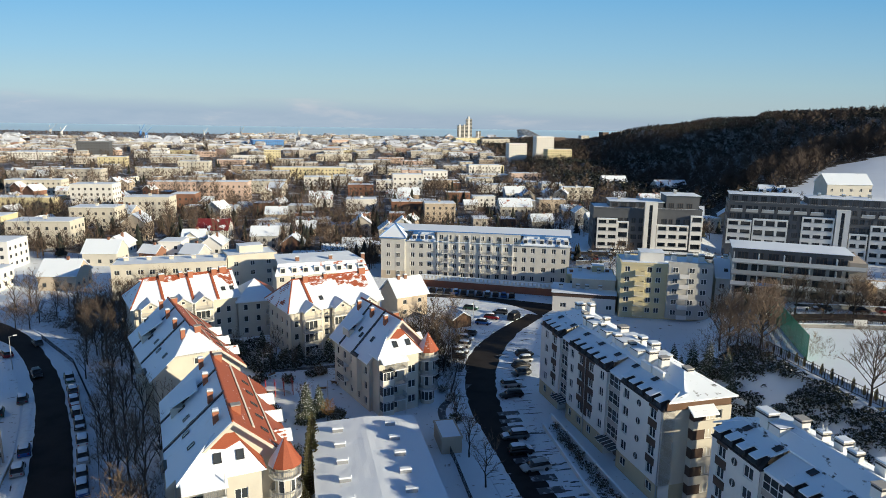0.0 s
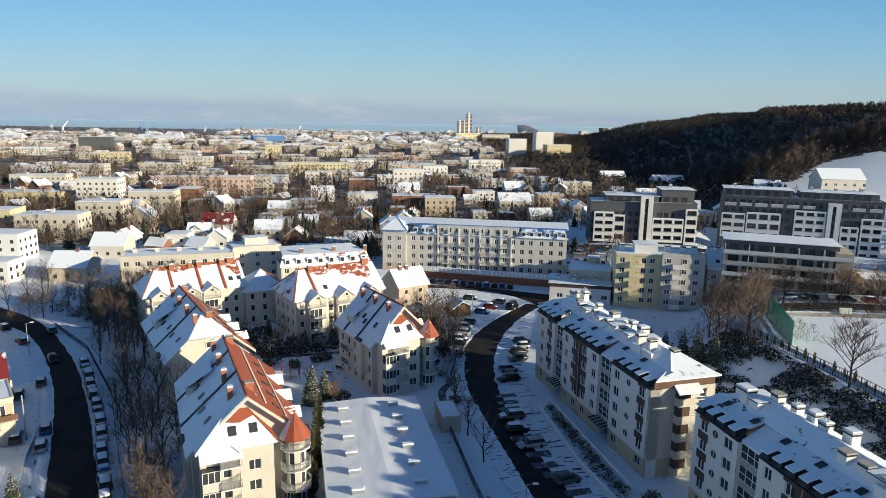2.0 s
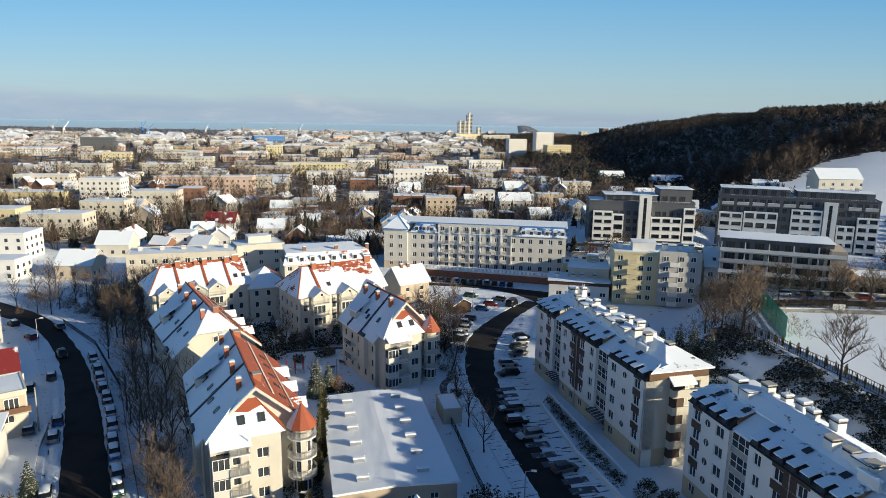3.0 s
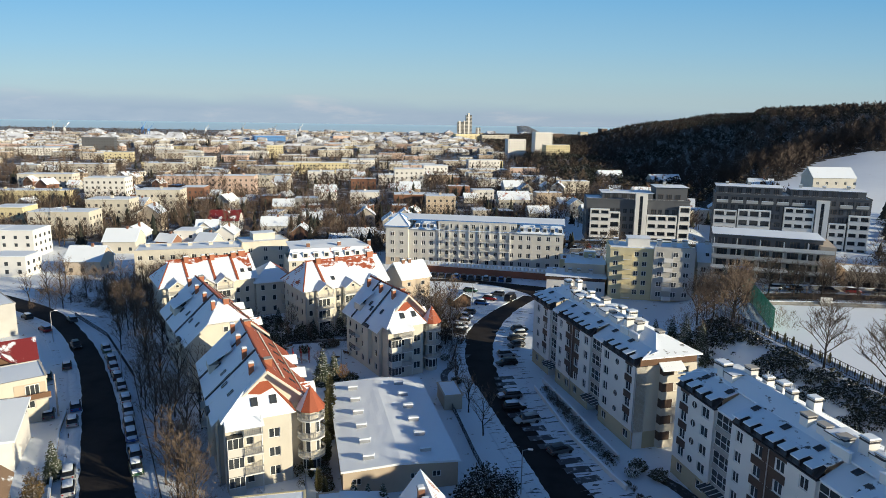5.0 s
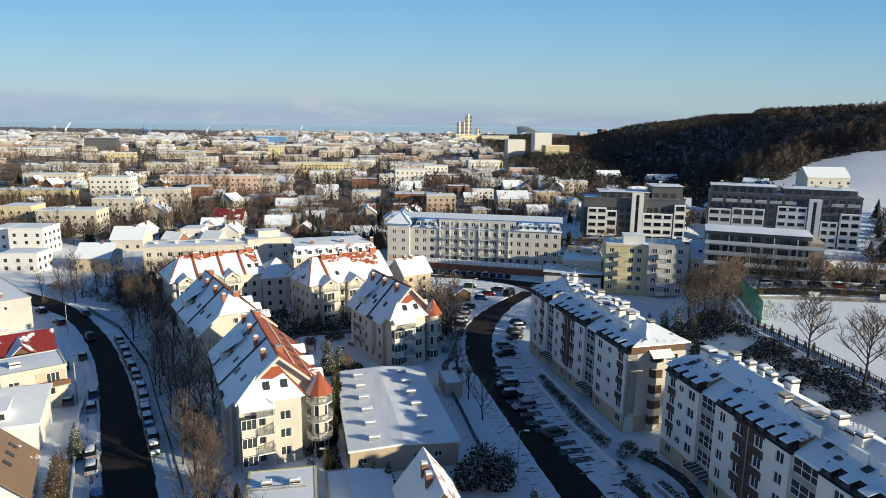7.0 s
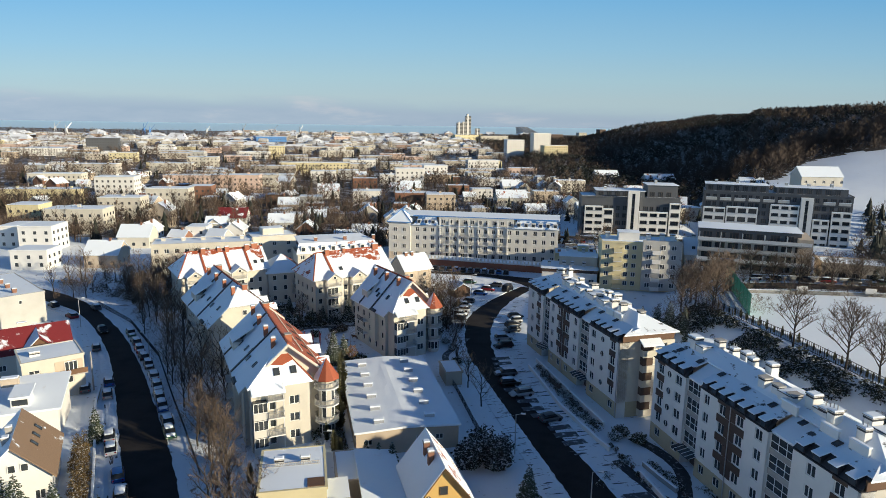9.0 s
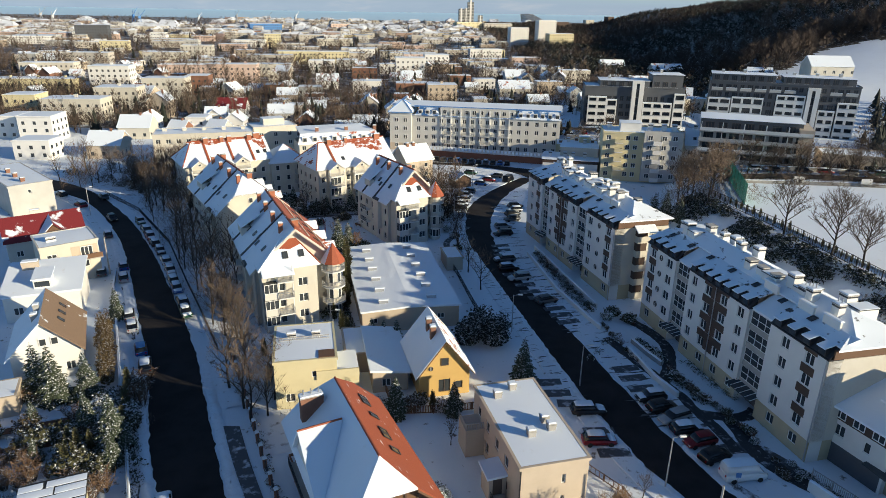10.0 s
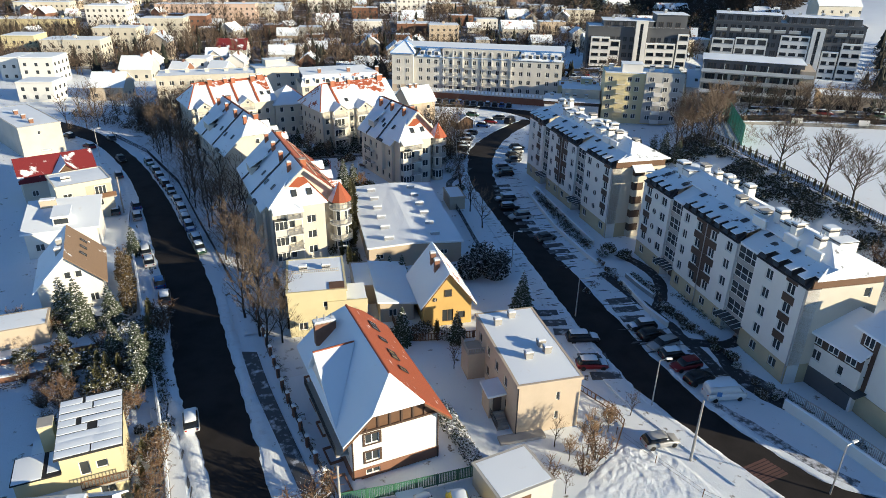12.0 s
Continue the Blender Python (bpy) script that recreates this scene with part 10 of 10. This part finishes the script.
for x, y, h in ((-52.5, 113.0, 6), (-55.0, 118.5, 7), (-47.8, 122.6, 6.5), (-40.6, 113.6, 5), (-30.0, 120.5, 6), (-24.0, 122.0, 8), (-20.5, 127.5, 8), (-22.0, 134.0, 9), (-17.0, 119.0, 8), (-13.5, 131.0, 9), (-10.5, 122.0, 8), (-16.5, 145.0, 9), (-12.0, 152.0, 8)):
    bare(x, y, h, "bare trees round the courtyard")
# broad dark evergreens beside the hall, and slim dark thujas along its hedge
YEWS = [shrub_meshes(s0, 1.5, 1.5, 2.9, leafy("dark_yew", (0.014, 0.018, 0.011), 0.1), 1500, 0.13) for s0 in (3, 4)]
for x, y, s0 in ((0.4, 57.6, 1.9), (-1.4, 54.8, 1.6), (2.6, 55.2, 1.7), (3.4, 59.0, 1.3)):
    plant("evergreen_tree", rnd.choice(YEWS), x, y, rnd.uniform(0, 360), s0, "broad dark evergreen tree dusted with snow", "tree", "evergreens by the hall")
for x, y, s0 in ((-23.8, 70.0, 1.2), (-25.2, 75.5, 1.3), (-22.6, 64.0, 1.0), (-26.8, 81.0, 1.2)):
    plant("thuja", rnd.choice(THUJAS), x, y, rnd.uniform(0, 360), s0 * 1.5, "slim green columnar thuja", "conifer", "columnar thujas")
TAN_TREE = bare_tree_meshes(29, 6.0, 0.75, 18, (BARK, plain("pale_brown_twigs", (0.30, 0.20, 0.12), 0.95, vary=0.3, fine=4, bumps=0)), 9)
for x, y, s0 in ((14.0, 16.4, 0.85), (12.0, 15.2, 0.55), (16.6, 20.4, 0.6)):
    plant("tree", TAN_TREE, x, y, rnd.uniform(0, 360), s0, "small bushy tree with pale brown twigs", "tree", "small trees by the beige house")
for x, y, s0 in ((-13.0, 128.0, 1.2), (-11.2, 120.0, 1.1), (-15.4, 137.0, 1.3), (-12.6, 113.0, 1.0), (-17.6, 124.4, 1.2), (-19.0, 131.0, 1.3), (-9.8, 134.6, 1.0), (-21.0, 140.0, 1.2)):
    plant("evergreen_tree", rnd.choice(YEWS), x, y, rnd.uniform(0, 360), s0, "broad dark evergreen tree dusted with snow", "tree", "evergreens by the street")
# bare scrub and saplings between the courtyard and the curving street
thicket = [(rnd.uniform(-22, -8.5), rnd.uniform(108, 152), 0.0, rnd.uniform(0, 6.28), rnd.uniform(0.7, 1.7)) for k in range(150)]
thicket += [(rnd.uniform(-58, -30), rnd.uniform(112, 122), 0.0, rnd.uniform(0, 6.28), rnd.uniform(0.4, 0.9)) for k in range(50)]
v, f = replicate(*twig_proto(68, 70, 3.4, 1.2, False, 0.02, 0.03), thicket)
stuff("undergrowth", v, f, BARK, "dark bare thicket beside the curving street", "undergrowth")
# golden conifer hedge, dark bushes and bare shrubs in the gardens along the west street
GOLD = [shrub_meshes(s0, 1.3, 1.3, 4.2, leafy("golden_conifer", (0.10, 0.066, 0.022), 0.06), 1500, 0.14) for s0 in (51, 52)]
q = random.Random(61)
for k in range(7):
    u = k / 6
    plant("hedge_conifer", q.choice(GOLD), -57.0 + 8.3 * u + q.uniform(-0.3, 0.3), 50.0 - 13.0 * u, q.uniform(0, 360), q.uniform(0.8, 1.1), "golden brown conifer in a tall garden hedge", "conifer", "golden hedge")
for x, y, k in ((-41.8, 21.6, 1.1), (-43.6, 25.6, 0.9), (-46.2, 33.8, 1.0), (-38.4, 18.2, 0.9), (-34.4, 13.6, 0.7), (-32.4, 10.8, 0.8), (-29.0, 5.6, 0.8), (-27.8, 3.2, 0.75), (-59.0, 33.8, 0.6), (-62.0, 32.6, 0.6)):
    plant("evergreen_bush", q.choice(YEWS), x, y, q.uniform(0, 360), k * 0.62, "dark green garden bush with traces of snow", "shrub", "dark garden bushes")
for k in range(15):
    plant("shrub", q.choice(BROWNS), q.uniform(-56, -43), q.uniform(12, 19), q.uniform(0, 360), q.uniform(0.7, 1.3), "bare brown garden shrub", "shrub", "brown shrubs")
for k in range(7):
    plant("shrub", q.choice(BROWNS), q.uniform(-64, -55), q.uniform(30.5, 34), q.uniform(0, 360), q.uniform(0.8, 1.3), "bare brown garden shrub", "shrub", "brown shrubs")
# overgrown strip behind the bend of the west street
beds = []
for k in range(420):
    x, y = q.uniform(-132, -84), q.uniform(122, 166)
    if y < 134.5 - (x + 113) * 0.5 + 2 or y > 155 + (x + 107) * 0.39:
        continue
    beds.append((x, y, 0.0, q.uniform(0, 6.28), q.uniform(0.6, 1.5)))
    if k % 9 == 0:
        plant("tree", q.choice(BARE), x, y, q.uniform(0, 360), q.uniform(0.7, 1.05), "leafless tree in an overgrown strip by the street", "tree", "bare trees along the street")
    elif k % 11 == 0:
        plant("evergreen_tree", q.choice(YEWS), x, y, q.uniform(0, 360), q.uniform(0.7, 1.1), "broad dark evergreen tree dusted with snow", "tree", "evergreens by the street")
v, f = replicate(*mat_proto(77, 60, 1.1, 1.3, 0.16), beds)
stuff("undergrowth", v, f, leafy("undergrowth", (0.06, 0.045, 0.03), 0.12), "brown undergrowth with traces of snow", "undergrowth")
# trees and undergrowth on the rise beyond the modern blocks
rise_trees, beds = [], []
for k in range(190):
    y = q.uniform(196, 290)
    x = (126 + (y - 210) * 0.5 if y < 226 else 139 + (y - 228) * 0.42) + 34 * q.random() ** 1.3
    (rise_trees if k % 2 else beds).append((x, y, ground_z(x, y) - 0.1, q.uniform(0, 6.28), q.uniform(0.5, 1.1) if k % 2 else q.uniform(1.2, 2.6)))
v, f = replicate(*twig_proto(68, 70, 8.5, 3.0, thin=0.085), rise_trees[::2])
stuff("bare_trees", v, f, FAR_TWIG, "leafless trees on the rise beyond the modern blocks", "trees")
v, f = replicate(*cone_proto(69, 9, 2.2, 4, 6), rise_trees[1::2])
stuff("conifers", v, f, WOOD_DARK, "dark conifers on the rise beyond the modern blocks", "trees")
v, f = replicate(*mat_proto(78, 60, 1.1, 1.1, 0.16), beds)
stuff("undergrowth", v, f, bpy.data.materials["undergrowth"], "brown undergrowth with traces of snow", "undergrowth")
